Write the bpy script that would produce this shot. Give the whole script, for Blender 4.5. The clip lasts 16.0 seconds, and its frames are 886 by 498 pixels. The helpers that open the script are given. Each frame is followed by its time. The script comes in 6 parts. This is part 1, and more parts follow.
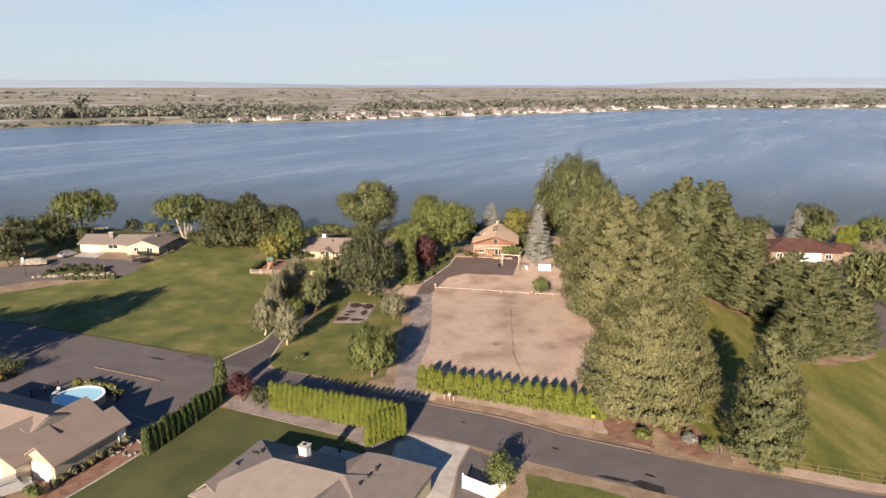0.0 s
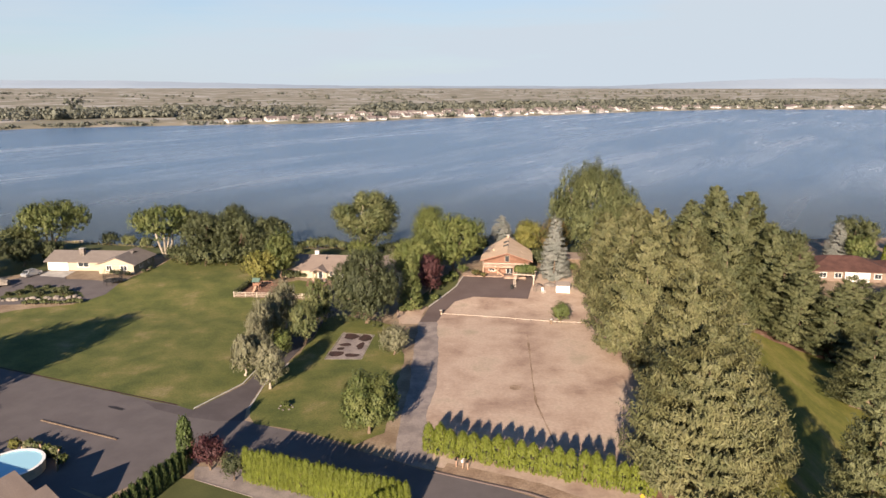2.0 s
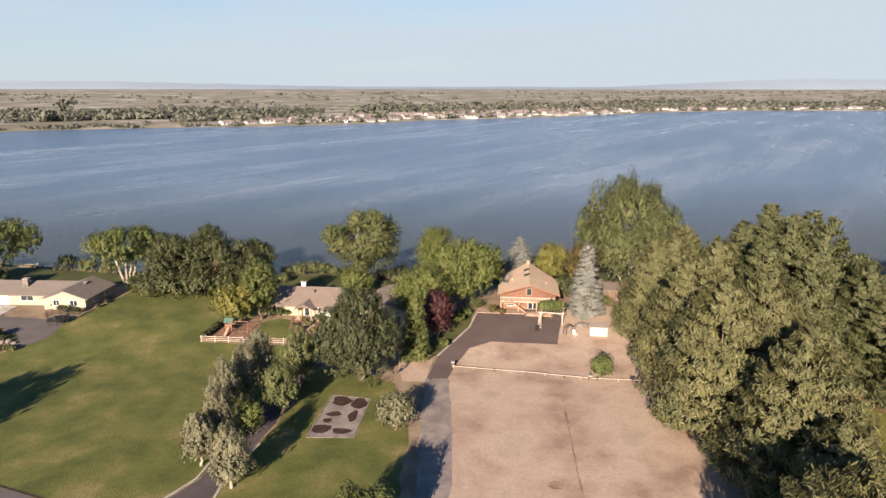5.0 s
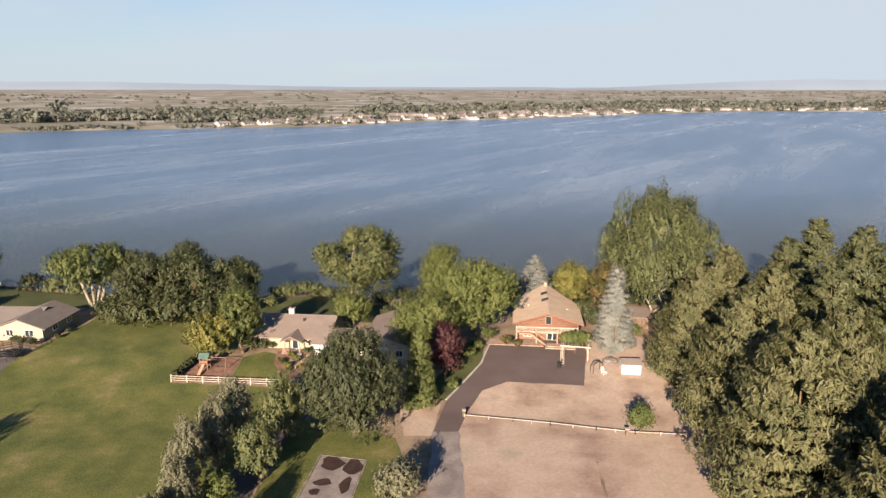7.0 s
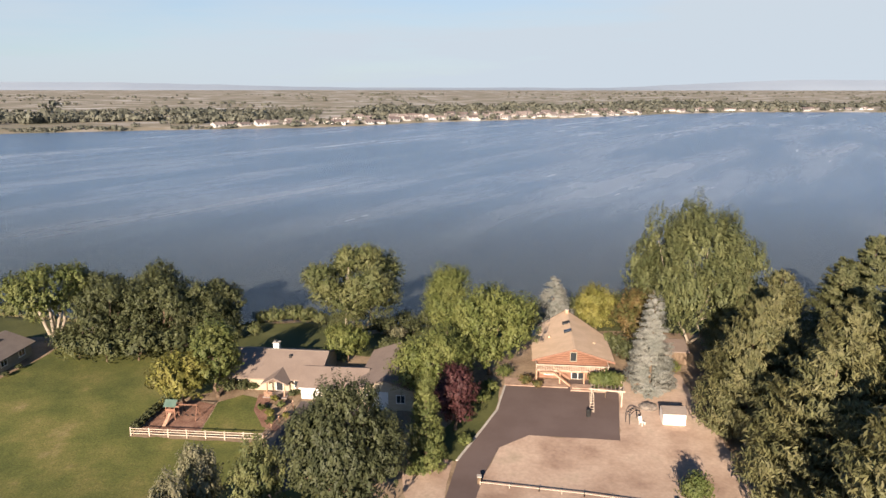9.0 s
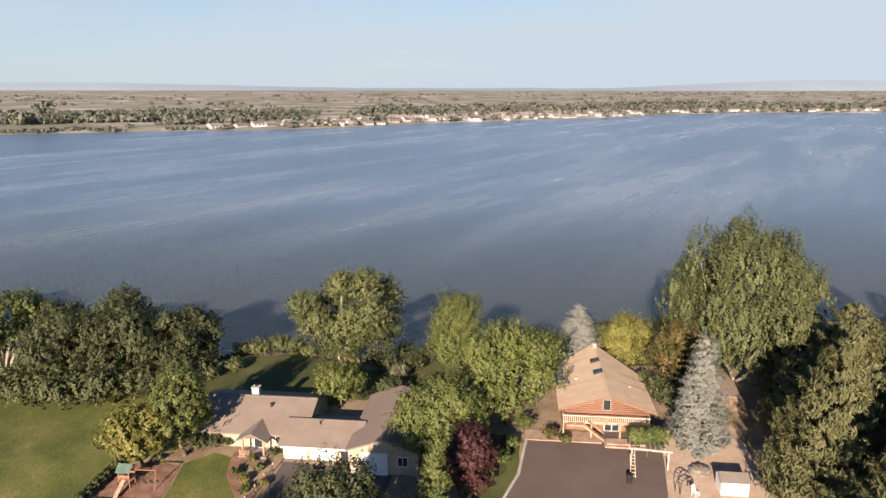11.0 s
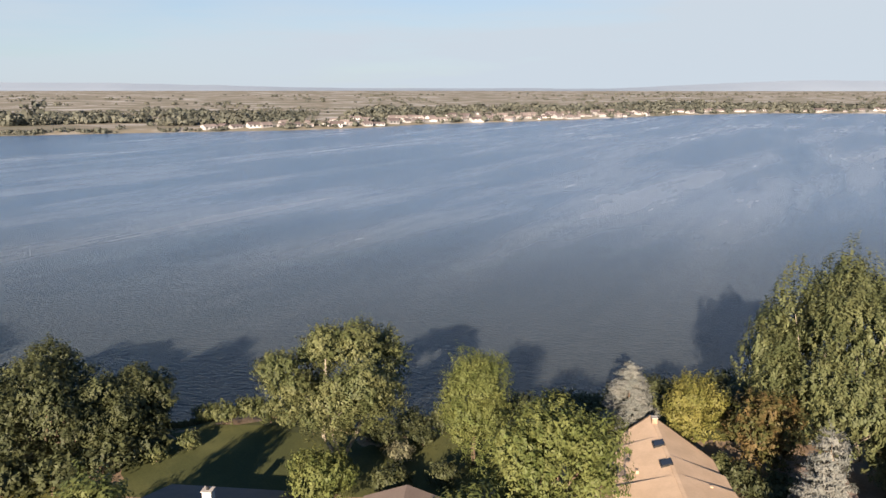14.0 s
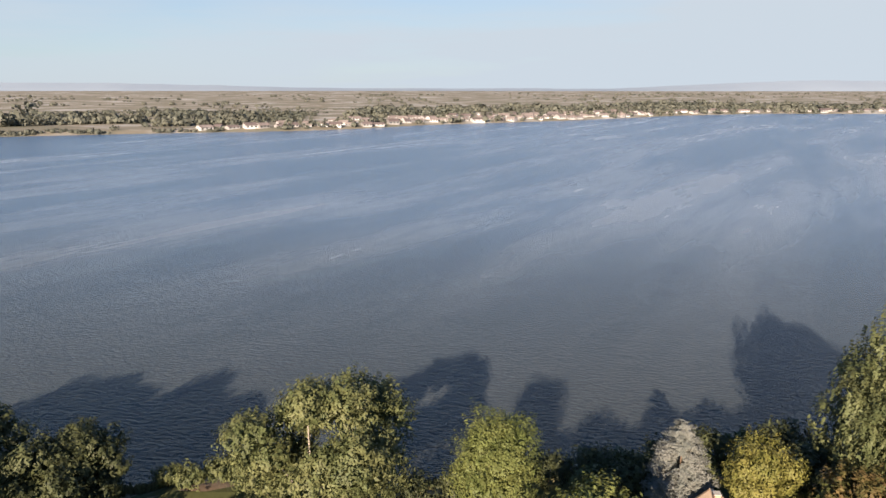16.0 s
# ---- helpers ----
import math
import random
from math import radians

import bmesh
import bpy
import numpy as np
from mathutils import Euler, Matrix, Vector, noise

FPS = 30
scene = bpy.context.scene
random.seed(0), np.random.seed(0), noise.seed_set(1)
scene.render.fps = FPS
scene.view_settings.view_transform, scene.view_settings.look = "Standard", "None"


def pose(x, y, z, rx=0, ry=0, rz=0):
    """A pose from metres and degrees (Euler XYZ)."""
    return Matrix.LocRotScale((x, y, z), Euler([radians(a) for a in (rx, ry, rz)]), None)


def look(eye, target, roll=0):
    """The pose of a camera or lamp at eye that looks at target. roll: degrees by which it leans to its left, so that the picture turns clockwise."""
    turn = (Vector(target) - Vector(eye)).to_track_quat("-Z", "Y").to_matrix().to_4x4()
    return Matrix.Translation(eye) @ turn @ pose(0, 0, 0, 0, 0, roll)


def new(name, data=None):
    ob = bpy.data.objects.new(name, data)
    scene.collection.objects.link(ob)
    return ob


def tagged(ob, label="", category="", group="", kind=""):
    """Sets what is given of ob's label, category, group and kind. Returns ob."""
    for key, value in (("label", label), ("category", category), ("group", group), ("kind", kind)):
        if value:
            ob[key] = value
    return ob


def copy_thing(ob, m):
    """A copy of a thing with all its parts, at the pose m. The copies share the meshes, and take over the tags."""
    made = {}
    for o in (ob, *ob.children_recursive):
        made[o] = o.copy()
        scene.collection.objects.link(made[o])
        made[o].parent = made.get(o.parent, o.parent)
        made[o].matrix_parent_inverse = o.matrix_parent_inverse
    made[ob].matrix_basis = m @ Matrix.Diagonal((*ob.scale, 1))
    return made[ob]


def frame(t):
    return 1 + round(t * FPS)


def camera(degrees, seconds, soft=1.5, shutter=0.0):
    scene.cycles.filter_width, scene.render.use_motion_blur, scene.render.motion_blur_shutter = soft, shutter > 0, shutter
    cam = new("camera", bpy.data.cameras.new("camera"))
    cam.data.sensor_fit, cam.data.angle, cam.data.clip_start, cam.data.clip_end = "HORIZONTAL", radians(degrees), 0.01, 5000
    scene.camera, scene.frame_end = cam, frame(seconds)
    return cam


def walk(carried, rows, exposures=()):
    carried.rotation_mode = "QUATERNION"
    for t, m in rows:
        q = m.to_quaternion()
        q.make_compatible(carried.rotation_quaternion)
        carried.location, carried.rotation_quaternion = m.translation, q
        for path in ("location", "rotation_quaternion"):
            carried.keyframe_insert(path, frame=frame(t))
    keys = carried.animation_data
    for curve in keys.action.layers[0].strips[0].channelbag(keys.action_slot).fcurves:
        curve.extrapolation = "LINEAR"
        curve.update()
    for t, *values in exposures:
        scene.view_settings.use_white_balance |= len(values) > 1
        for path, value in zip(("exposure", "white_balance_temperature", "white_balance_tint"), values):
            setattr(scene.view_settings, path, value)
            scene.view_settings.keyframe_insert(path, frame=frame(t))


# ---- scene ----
# Aerial pass over lakeside gardens towards the water.

# -- camera and path --
cam = camera(65.5, 16.0)
ROWS = [
    (0, 0.00, 0.00, 45.84, 76.500, 0.000),
    (2, -1.46, 18.37, 45.79, 76.555, -0.022),
    (4, -2.86, 36.37, 45.72, 76.603, -0.043),
    (6, -4.22, 54.01, 45.60, 76.646, -0.065),
    (8, -5.52, 71.29, 45.46, 76.682, -0.087),
    (10, -6.78, 88.21, 45.27, 76.712, -0.108),
    (12, -7.98, 104.77, 45.05, 76.736, -0.130),
    (14, -9.13, 120.97, 44.80, 76.754, -0.152),
    (16, -10.23, 136.80, 44.51, 76.766, -0.174),
]
walk(cam, [(t, pose(x, y, z, tilt, 0, turn)) for t, x, y, z, tilt, turn in ROWS], exposures=[(0, 1.31), (16, 1.28)])

# -- light --
SUN_ELEVATION, SUN_HEADING = 19.5, 14.5
world = bpy.data.worlds.new("sky")
scene.world = world
world.use_nodes = True
wn, wl = world.node_tree.nodes, world.node_tree.links
sky = wn.new("ShaderNodeTexSky")
sky.sky_type, sky.sun_disc = "NISHITA", False
sky.sun_elevation, sky.sun_rotation = radians(SUN_ELEVATION), radians(180 + SUN_HEADING)
sky.altitude, sky.air_density, sky.dust_density, sky.ozone_density = 300, 1.0, 0.4, 3.0
wn["Background"].inputs[1].default_value = 0.046
# thin high cloud veils
tc = wn.new("ShaderNodeTexCoord")
mp = wn.new("ShaderNodeMapping")
mp.inputs["Scale"].default_value = (1.6, 1.6, 14)
cl = wn.new("ShaderNodeTexNoise")
cl.inputs["Scale"].default_value, cl.inputs["Detail"].default_value, cl.inputs["Roughness"].default_value = 1.7, 6, 0.55
cr = wn.new("ShaderNodeMapRange")
cr.inputs[1].default_value, cr.inputs[2].default_value, cr.inputs[3].default_value, cr.inputs[4].default_value = 0.36, 0.66, 0.82, 1.2
# the veil thins out with height above the horizon
up = wn.new("ShaderNodeSeparateXYZ")
hz = wn.new("ShaderNodeMapRange")
hz.interpolation_type = "SMOOTHSTEP"
hz.inputs[1].default_value, hz.inputs[2].default_value, hz.inputs[3].default_value, hz.inputs[4].default_value = 0.02, 0.29, 0.96, 0.03
low = wn.new("ShaderNodeMapRange")
low.interpolation_type = "SMOOTHSTEP"
low.inputs[1].default_value, low.inputs[2].default_value, low.inputs[3].default_value, low.inputs[4].default_value = 0.12, 0.28, 1.0, 0.14
lower = wn.new("ShaderNodeMath")
lower.operation = "MULTIPLY"
veil = wn.new("ShaderNodeMath")
veil.operation, veil.use_clamp = "MULTIPLY", True
cm = wn.new("ShaderNodeMix")
cm.data_type = "RGBA"
cm.inputs[7].default_value = (5.5, 6.2, 6.95, 1)
wl.new(tc.outputs["Generated"], mp.inputs["Vector"])
wl.new(mp.outputs[0], cl.inputs["Vector"])
wl.new(cl.outputs["Fac"], cr.inputs[0])
wl.new(tc.outputs["Generated"], up.inputs[0])
wl.new(up.outputs["Z"], hz.inputs[0])
wl.new(cr.outputs[0], veil.inputs[0])
wl.new(hz.outputs[0], veil.inputs[1])
east = wn.new("ShaderNodeMapRange")
east.inputs[1].default_value, east.inputs[2].default_value, east.inputs[3].default_value, east.inputs[4].default_value = -0.4, 0.5, -0.12, 0.3
spread = wn.new("ShaderNodeMath")
spread.operation, spread.use_clamp = "ADD", True
wl.new(up.outputs["X"], east.inputs[0])
wl.new(east.outputs[0], spread.inputs[1])
wl.new(up.outputs["Z"], low.inputs[0])
wl.new(veil.outputs[0], spread.inputs[0])
wl.new(spread.outputs[0], lower.inputs[0])
wl.new(low.outputs[0], lower.inputs[1])
wl.new(lower.outputs[0], cm.inputs[0])
deep = wn.new("ShaderNodeHueSaturation")
deep.inputs["Saturation"].default_value = 1.1
blue = wn.new("ShaderNodeMix")
blue.data_type, blue.blend_type = "RGBA", "MULTIPLY"
blue.inputs[0].default_value, blue.inputs[7].default_value = 1.0, (0.88, 0.97, 1.1, 1)
wl.new(sky.outputs[0], blue.inputs[6])
wl.new(blue.outputs[2], deep.inputs["Color"])
wl.new(deep.outputs[0], cm.inputs[6])
wl.new(cm.outputs[2], wn["Background"].inputs[0])

sun = new("sun", bpy.data.lights.new("sun", "SUN"))
sun.data.energy, sun.data.angle, sun.data.color = 5.0, radians(0.53), (1.0, 0.82, 0.65)
SUN_WAY = Vector((math.sin(radians(SUN_HEADING)), math.cos(radians(SUN_HEADING)), -math.tan(radians(SUN_ELEVATION))))
sun.matrix_world = look((0, 0, 200), Vector((0, 0, 200)) + SUN_WAY)


# -- materials --
def material(name, ramp, scale=1.0, detail=6.0, rough=0.85, bump=0.0, bump_scale=20.0, fine=None, metal=0.0,
             island=0.0, translucent=0.0, stretch=(1, 1, 1), specular=0.3, random_object=0.0):
    """A surface coloured by noise through a ramp, with a second fine noise, relief and optional leaf light."""
    m = bpy.data.materials.new(name)
    m.use_nodes = True
    n, l = m.node_tree.nodes, m.node_tree.links
    b = n["Principled BSDF"]
    b.inputs["Roughness"].default_value, b.inputs["Metallic"].default_value = rough, metal
    b.inputs["Specular IOR Level"].default_value = specular
    co = n.new("ShaderNodeTexCoord")
    ma = n.new("ShaderNodeMapping")
    ma.inputs["Scale"].default_value = stretch
    l.new(co.outputs["Object"], ma.inputs["Vector"])
    no = n.new("ShaderNodeTexNoise")
    no.inputs["Scale"].default_value, no.inputs["Detail"].default_value, no.inputs["Roughness"].default_value = scale, detail, 0.6
    l.new(ma.outputs[0], no.inputs["Vector"])
    ra = n.new("ShaderNodeValToRGB")
    stops = ra.color_ramp.elements
    while len(stops) < len(ramp):
        stops.new(0.5)
    for e, (at, c) in zip(stops, ramp):
        e.position, e.color = 0.5 + (at - 0.5) * 0.55, (*c, 1)
    l.new(no.outputs["Fac"], ra.inputs[0])
    out = ra.outputs[0]
    fi = n.new("ShaderNodeTexNoise")
    fi.inputs["Scale"].default_value, fi.inputs["Detail"].default_value = bump_scale, 4
    l.new(ma.outputs[0], fi.inputs["Vector"])
    if fine:
        hv = n.new("ShaderNodeHueSaturation")
        mr = n.new("ShaderNodeMapRange")
        mr.inputs[1].default_value, mr.inputs[2].default_value = 0.25, 0.75
        mr.inputs[3].default_value, mr.inputs[4].default_value = 1 - fine, 1 + fine
        l.new(fi.outputs["Fac"], mr.inputs[0])
        l.new(mr.outputs[0], hv.inputs["Value"])
        l.new(out, hv.inputs["Color"])
        out = hv.outputs[0]
    for amount, node, socket in ((island, "ShaderNodeNewGeometry", "Random Per Island"), (random_object, "ShaderNodeObjectInfo", "Random")):
        if amount:
            ge = n.new(node)
            hs = n.new("ShaderNodeHueSaturation")
            for key, lo, hi in (("Value", 1 - amount, 1 + amount), ("Hue", 0.5 - 0.04 * amount, 0.5 + 0.04 * amount)):
                mr = n.new("ShaderNodeMapRange")
                mr.inputs[3].default_value, mr.inputs[4].default_value = lo, hi
                l.new(ge.outputs[socket], mr.inputs[0])
                l.new(mr.outputs[0], hs.inputs[key])
            l.new(out, hs.inputs["Color"])
            out = hs.outputs[0]
    l.new(out, b.inputs["Base Color"])
    if bump:
        bu = n.new("ShaderNodeBump")
        bu.inputs["Strength"].default_value, bu.inputs["Distance"].default_value = bump, 0.05
        l.new(fi.outputs["Fac"], bu.inputs["Height"])
        l.new(bu.outputs[0], b.inputs["Normal"])
    if translucent:
        tr = n.new("ShaderNodeBsdfTranslucent")
        mx = n.new("ShaderNodeMixShader")
        mx.inputs[0].default_value = translucent
        l.new(out, tr.inputs["Color"])
        l.new(b.outputs[0], mx.inputs[1])
        l.new(tr.outputs[0], mx.inputs[2])
        l.new(mx.outputs[0], n["Material Output"].inputs[0])
    return m


def foliage(name, dark, light, translucent=0.28, island=0.26, scale=0.35):
    return material(name, [(0.3, dark), (0.7, light)], scale=scale, detail=3, rough=0.6, island=0.65 * island, fine=0.24, bump_scale=1.3, translucent=translucent, specular=0.25)


GRASS = material("lawn_grass", [(0.25, (0.074, 0.087, 0.021)), (0.48, (0.108, 0.115, 0.029)), (0.66, (0.145, 0.136, 0.04)), (0.85, (0.22, 0.178, 0.078))],
                 scale=0.15, detail=9, rough=0.9, bump=0.8, bump_scale=4, fine=0.32)
GRASS_EAST = material("striped_lawn_grass", [(0.25, (0.1, 0.108, 0.02)), (0.45, (0.145, 0.142, 0.028)), (0.62, (0.185, 0.165, 0.042)), (0.85, (0.26, 0.2, 0.085))],
                      scale=0.16, detail=8, rough=0.9, bump=0.8, bump_scale=4, fine=0.26, stretch=(2.2, 0.3, 1))
# darker copy of the lawn grass, with shade mixed into its colour
GRASS_SHADY = material("shade_darkened_grass", [(0.3, (0.06, 0.068, 0.022)), (0.7, (0.092, 0.096, 0.032))], scale=0.12, detail=7, rough=0.9, bump=0.5, bump_scale=6, fine=0.2)
DRYFIELD = material("dry_field", [(0.22, (0.28, 0.19, 0.14)), (0.42, (0.39, 0.282, 0.21)), (0.62, (0.46, 0.345, 0.262)), (0.85, (0.36, 0.29, 0.21))],
                    scale=0.11, detail=10, rough=0.95, bump=0.5, bump_scale=2.2, fine=0.13)
DIRT = material("dry_dirt", [(0.3, (0.2, 0.13, 0.085)), (0.7, (0.33, 0.235, 0.16))], scale=0.3, detail=8, rough=0.95, bump=0.6, bump_scale=4, fine=0.25)
MULCH = material("bark_mulch", [(0.3, (0.17, 0.09, 0.062)), (0.7, (0.26, 0.15, 0.105))], scale=0.8, detail=8, rough=0.95, bump=0.8, bump_scale=6, fine=0.3)
ASPHALT = material("road_asphalt", [(0.3, (0.108, 0.092, 0.089)), (0.7, (0.128, 0.11, 0.106))], scale=0.25, detail=9, rough=0.9, bump=0.25, bump_scale=12, fine=0.1)
ASPHALT_NEW = material("sealed_asphalt", [(0.3, (0.112, 0.082, 0.074)), (0.7, (0.13, 0.097, 0.088))], scale=0.2, detail=8, rough=0.85, bump=0.2, bump_scale=12, fine=0.1)
ASPHALT_DARK = material("dark_asphalt", [(0.3, (0.08, 0.066, 0.065)), (0.7, (0.098, 0.082, 0.08))], scale=0.25, detail=9, rough=0.9, bump=0.25, bump_scale=12, fine=0.12)
GRAVEL = material("pale_gravel", [(0.3, (0.2, 0.165, 0.15)), (0.7, (0.3, 0.25, 0.22))], scale=0.4, detail=9, rough=0.95, bump=0.5, bump_scale=7, fine=0.2)
CONCRETE = material("concrete", [(0.3, (0.36, 0.33, 0.29)), (0.7, (0.48, 0.44, 0.39))], scale=0.5, detail=7, rough=0.9, bump=0.2, bump_scale=8, fine=0.08)
FLAGSTONE = material("tan_flagstone", [(0.3, (0.3, 0.2, 0.15)), (0.7, (0.42, 0.3, 0.225))], scale=0.9, detail=7, rough=0.9, bump=0.4, bump_scale=5, fine=0.18)
TAR = material("fresh_tar", [(0.3, (0.02, 0.018, 0.018)), (0.7, (0.035, 0.03, 0.03))], scale=0.7, rough=0.7, fine=0.1)
SCORCH = material("dark_soil_bed", [(0.3, (0.03, 0.018, 0.014)), (0.7, (0.06, 0.03, 0.024))], scale=0.8, rough=0.95, bump=0.6, fine=0.25)
SHINGLE = material("brown_grey_shingles", [(0.3, (0.18, 0.15, 0.13)), (0.7, (0.205, 0.172, 0.148))], scale=0.6, detail=8, rough=0.9, bump=0.5, bump_scale=9, fine=0.12, stretch=(1, 1, 3))
SHINGLE_TAN = material("tan_shingles", [(0.3, (0.53, 0.385, 0.26)), (0.7, (0.6, 0.44, 0.3))], scale=0.5, detail=8, rough=0.9, bump=0.4, bump_scale=9, fine=0.1)
SHINGLE_RED = material("red_brown_shingles", [(0.3, (0.07, 0.033, 0.025)), (0.7, (0.105, 0.05, 0.038))], scale=0.5, detail=8, rough=0.9, bump=0.4, fine=0.12)
SHINGLE_BROWN = material("taupe_shingles", [(0.3, (0.215, 0.165, 0.135)), (0.7, (0.24, 0.187, 0.153))], scale=0.5, detail=8, rough=0.9, bump=0.4, bump_scale=9, fine=0.12)
SIDING = material("cream_siding", [(0.3, (0.38, 0.32, 0.23)), (0.7, (0.45, 0.385, 0.28))], scale=0.5, rough=0.7, bump=0.15, bump_scale=3, fine=0.05, stretch=(1, 1, 8))
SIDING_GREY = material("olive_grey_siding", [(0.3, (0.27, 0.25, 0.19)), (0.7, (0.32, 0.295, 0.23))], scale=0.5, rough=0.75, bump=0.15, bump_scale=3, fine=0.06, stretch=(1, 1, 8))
LATTICE = material("olive_lattice", [(0.3, (0.12, 0.115, 0.075)), (0.7, (0.17, 0.155, 0.1))], scale=1.2, rough=0.8, bump=0.3, bump_scale=8, fine=0.25)
WHITE = material("white_paint", [(0.3, (0.76, 0.73, 0.68)), (0.7, (0.82, 0.8, 0.76))], scale=0.7, rough=0.55, fine=0.03)
WALL_BROWN = material("brown_board_siding", [(0.3, (0.17, 0.12, 0.09)), (0.7, (0.23, 0.17, 0.13))], scale=0.6, rough=0.8, bump=0.2, fine=0.1, stretch=(1, 1, 8))
LOG = material("red_stained_timber", [(0.3, (0.19, 0.098, 0.066)), (0.7, (0.28, 0.15, 0.1))], scale=1.2, rough=0.7, bump=0.4, bump_scale=4, fine=0.15, stretch=(1, 1, 10))
TIMBER = material("weathered_timber", [(0.3, (0.36, 0.21, 0.14)), (0.7, (0.5, 0.32, 0.22))], scale=1.5, rough=0.8, fine=0.15)
FENCEWOOD = material("pale_fence_wood", [(0.3, (0.42, 0.34, 0.27)), (0.7, (0.54, 0.45, 0.36))], scale=1.5, rough=0.8, fine=0.12)
BRICK = material("red_brick", [(0.3, (0.28, 0.13, 0.09)), (0.7, (0.38, 0.2, 0.14))], scale=2, rough=0.9, fine=0.2)
ROCK = material("garden_stone", [(0.3, (0.14, 0.12, 0.1)), (0.7, (0.27, 0.23, 0.195))], scale=1.2, rough=0.9, bump=0.5, fine=0.2, random_object=0.25)
DARKMETAL = material("dark_metal", [(0.3, (0.03, 0.03, 0.03)), (0.7, (0.06, 0.06, 0.06))], rough=0.5, metal=0.6)
RUBBER = material("black_rubber", [(0.3, (0.015, 0.015, 0.015)), (0.7, (0.03, 0.03, 0.03))], rough=0.8)
SILVER = material("silver_car_paint", [(0.3, (0.5, 0.5, 0.5)), (0.7, (0.56, 0.56, 0.56))], rough=0.25, metal=0.6, specular=0.6)
GREENCLOTH = material("green_canvas", [(0.3, (0.07, 0.12, 0.1)), (0.7, (0.1, 0.15, 0.12))], rough=0.8)
YELLOW = material("yellow_sign_face", [(0.3, (0.32, 0.21, 0.02)), (0.7, (0.38, 0.25, 0.03))], rough=0.5)
BARK = material("brown_bark", [(0.3, (0.11, 0.075, 0.05)), (0.7, (0.2, 0.145, 0.1))], scale=3, rough=0.95, bump=0.6, stretch=(1, 1, 0.3))
BARK_PALE = material("pale_bark", [(0.3, (0.24, 0.2, 0.155)), (0.7, (0.38, 0.33, 0.26))], scale=3, rough=0.9, bump=0.4, stretch=(1, 1, 0.3))
# the blue-grey of distance haze is put into the hill colour
HILL = material("haze_blue_hills", [(0.3, (0.215, 0.262, 0.325)), (0.7, (0.23, 0.278, 0.34))], scale=0.002, rough=1.0)
FAR_WALL = material("far_house_wall", [(0.3, (0.32, 0.3, 0.29)), (0.7, (0.5, 0.48, 0.465))], scale=0.05, rough=0.8, random_object=0.5)
FAR_ROOF = material("far_house_roof", [(0.3, (0.15, 0.12, 0.112)), (0.7, (0.25, 0.205, 0.188))], scale=0.05, rough=0.9, random_object=0.35)

PINE_A = foliage("pine_needles", (0.068, 0.076, 0.032), (0.122, 0.124, 0.054), 0.12, 0.3)
PINE_OLIVE = foliage("olive_pine_needles", (0.088, 0.09, 0.038), (0.148, 0.14, 0.062), 0.12, 0.3)
SPRUCE_BLUE = foliage("blue_spruce_needles", (0.158, 0.166, 0.146), (0.228, 0.226, 0.198), 0.12, 0.16)
LEAF_MID = foliage("green_leaves", (0.077, 0.097, 0.029), (0.138, 0.15, 0.049), 0.2)
LEAF_DARK = foliage("dark_green_leaves", (0.049, 0.057, 0.025), (0.09, 0.097, 0.041), 0.12)
LEAF_DEEP = foliage("deep_green_leaves", (0.04, 0.047, 0.022), (0.07, 0.077, 0.034), 0.1)
LEAF_YELLOW = foliage("yellow_green_leaves", (0.095, 0.115, 0.032), (0.16, 0.172, 0.054), 0.2)
LEAF_GOLD = foliage("golden_leaves", (0.125, 0.125, 0.03), (0.2, 0.182, 0.05), 0.2)
LEAF_RUST = foliage("rust_tinged_leaves", (0.08, 0.085, 0.028), (0.155, 0.105, 0.042), scale=0.6)
LEAF_PLUM = foliage("dark_purple_leaves", (0.055, 0.02, 0.022), (0.1, 0.042, 0.04), 0.2)
LEAF_SILVER = foliage("silver_green_leaves", (0.14, 0.137, 0.078), (0.23, 0.215, 0.135), 0.22)
LEAF_WILLOW = foliage("willow_leaves", (0.09, 0.104, 0.04), (0.152, 0.156, 0.064), 0.2)
LEAF_POPLAR = foliage("poplar_leaves", (0.085, 0.098, 0.04), (0.142, 0.15, 0.064), 0.15)
LEAF_HEDGE = foliage("arborvitae_sprays", (0.1, 0.118, 0.014), (0.14, 0.158, 0.02), 0.15, 0.25)
# same sprays as the bright hedge, with shade painted into the green
LEAF_HEDGE_SHADED = foliage("shade_painted_arborvitae_sprays", (0.05, 0.07, 0.018), (0.085, 0.11, 0.03), 0.2, 0.3)
# paler and greyer than the near leaves: distance haze painted in
LEAF_FAR_HAZE = foliage("haze_grey_far_leaves", (0.12, 0.127, 0.1), (0.172, 0.173, 0.135), 0.3, 0.3, 0.012)
LEAF_FLOWER = foliage("orange_flowering_leaves", (0.2, 0.14, 0.02), (0.42, 0.24, 0.03), 0.25)
REED = foliage("shore_reeds", (0.1, 0.085, 0.035), (0.19, 0.165, 0.075), 0.2)

GLASS = bpy.data.materials.new("window_glass")
GLASS.use_nodes = True
GLASS.node_tree.nodes["Principled BSDF"].inputs["Base Color"].default_value = (0.03, 0.035, 0.04, 1)
GLASS.node_tree.nodes["Principled BSDF"].inputs["Roughness"].default_value = 0.06
GLASS.node_tree.nodes["Principled BSDF"].inputs["Specular IOR Level"].default_value = 0.8

POOLWATER = bpy.data.materials.new("pool_water")
POOLWATER.use_nodes = True
POOLWATER.node_tree.nodes["Principled BSDF"].inputs["Base Color"].default_value = (0.36, 0.62, 0.72, 1)
POOLWATER.node_tree.nodes["Principled BSDF"].inputs["Roughness"].default_value = 0.08


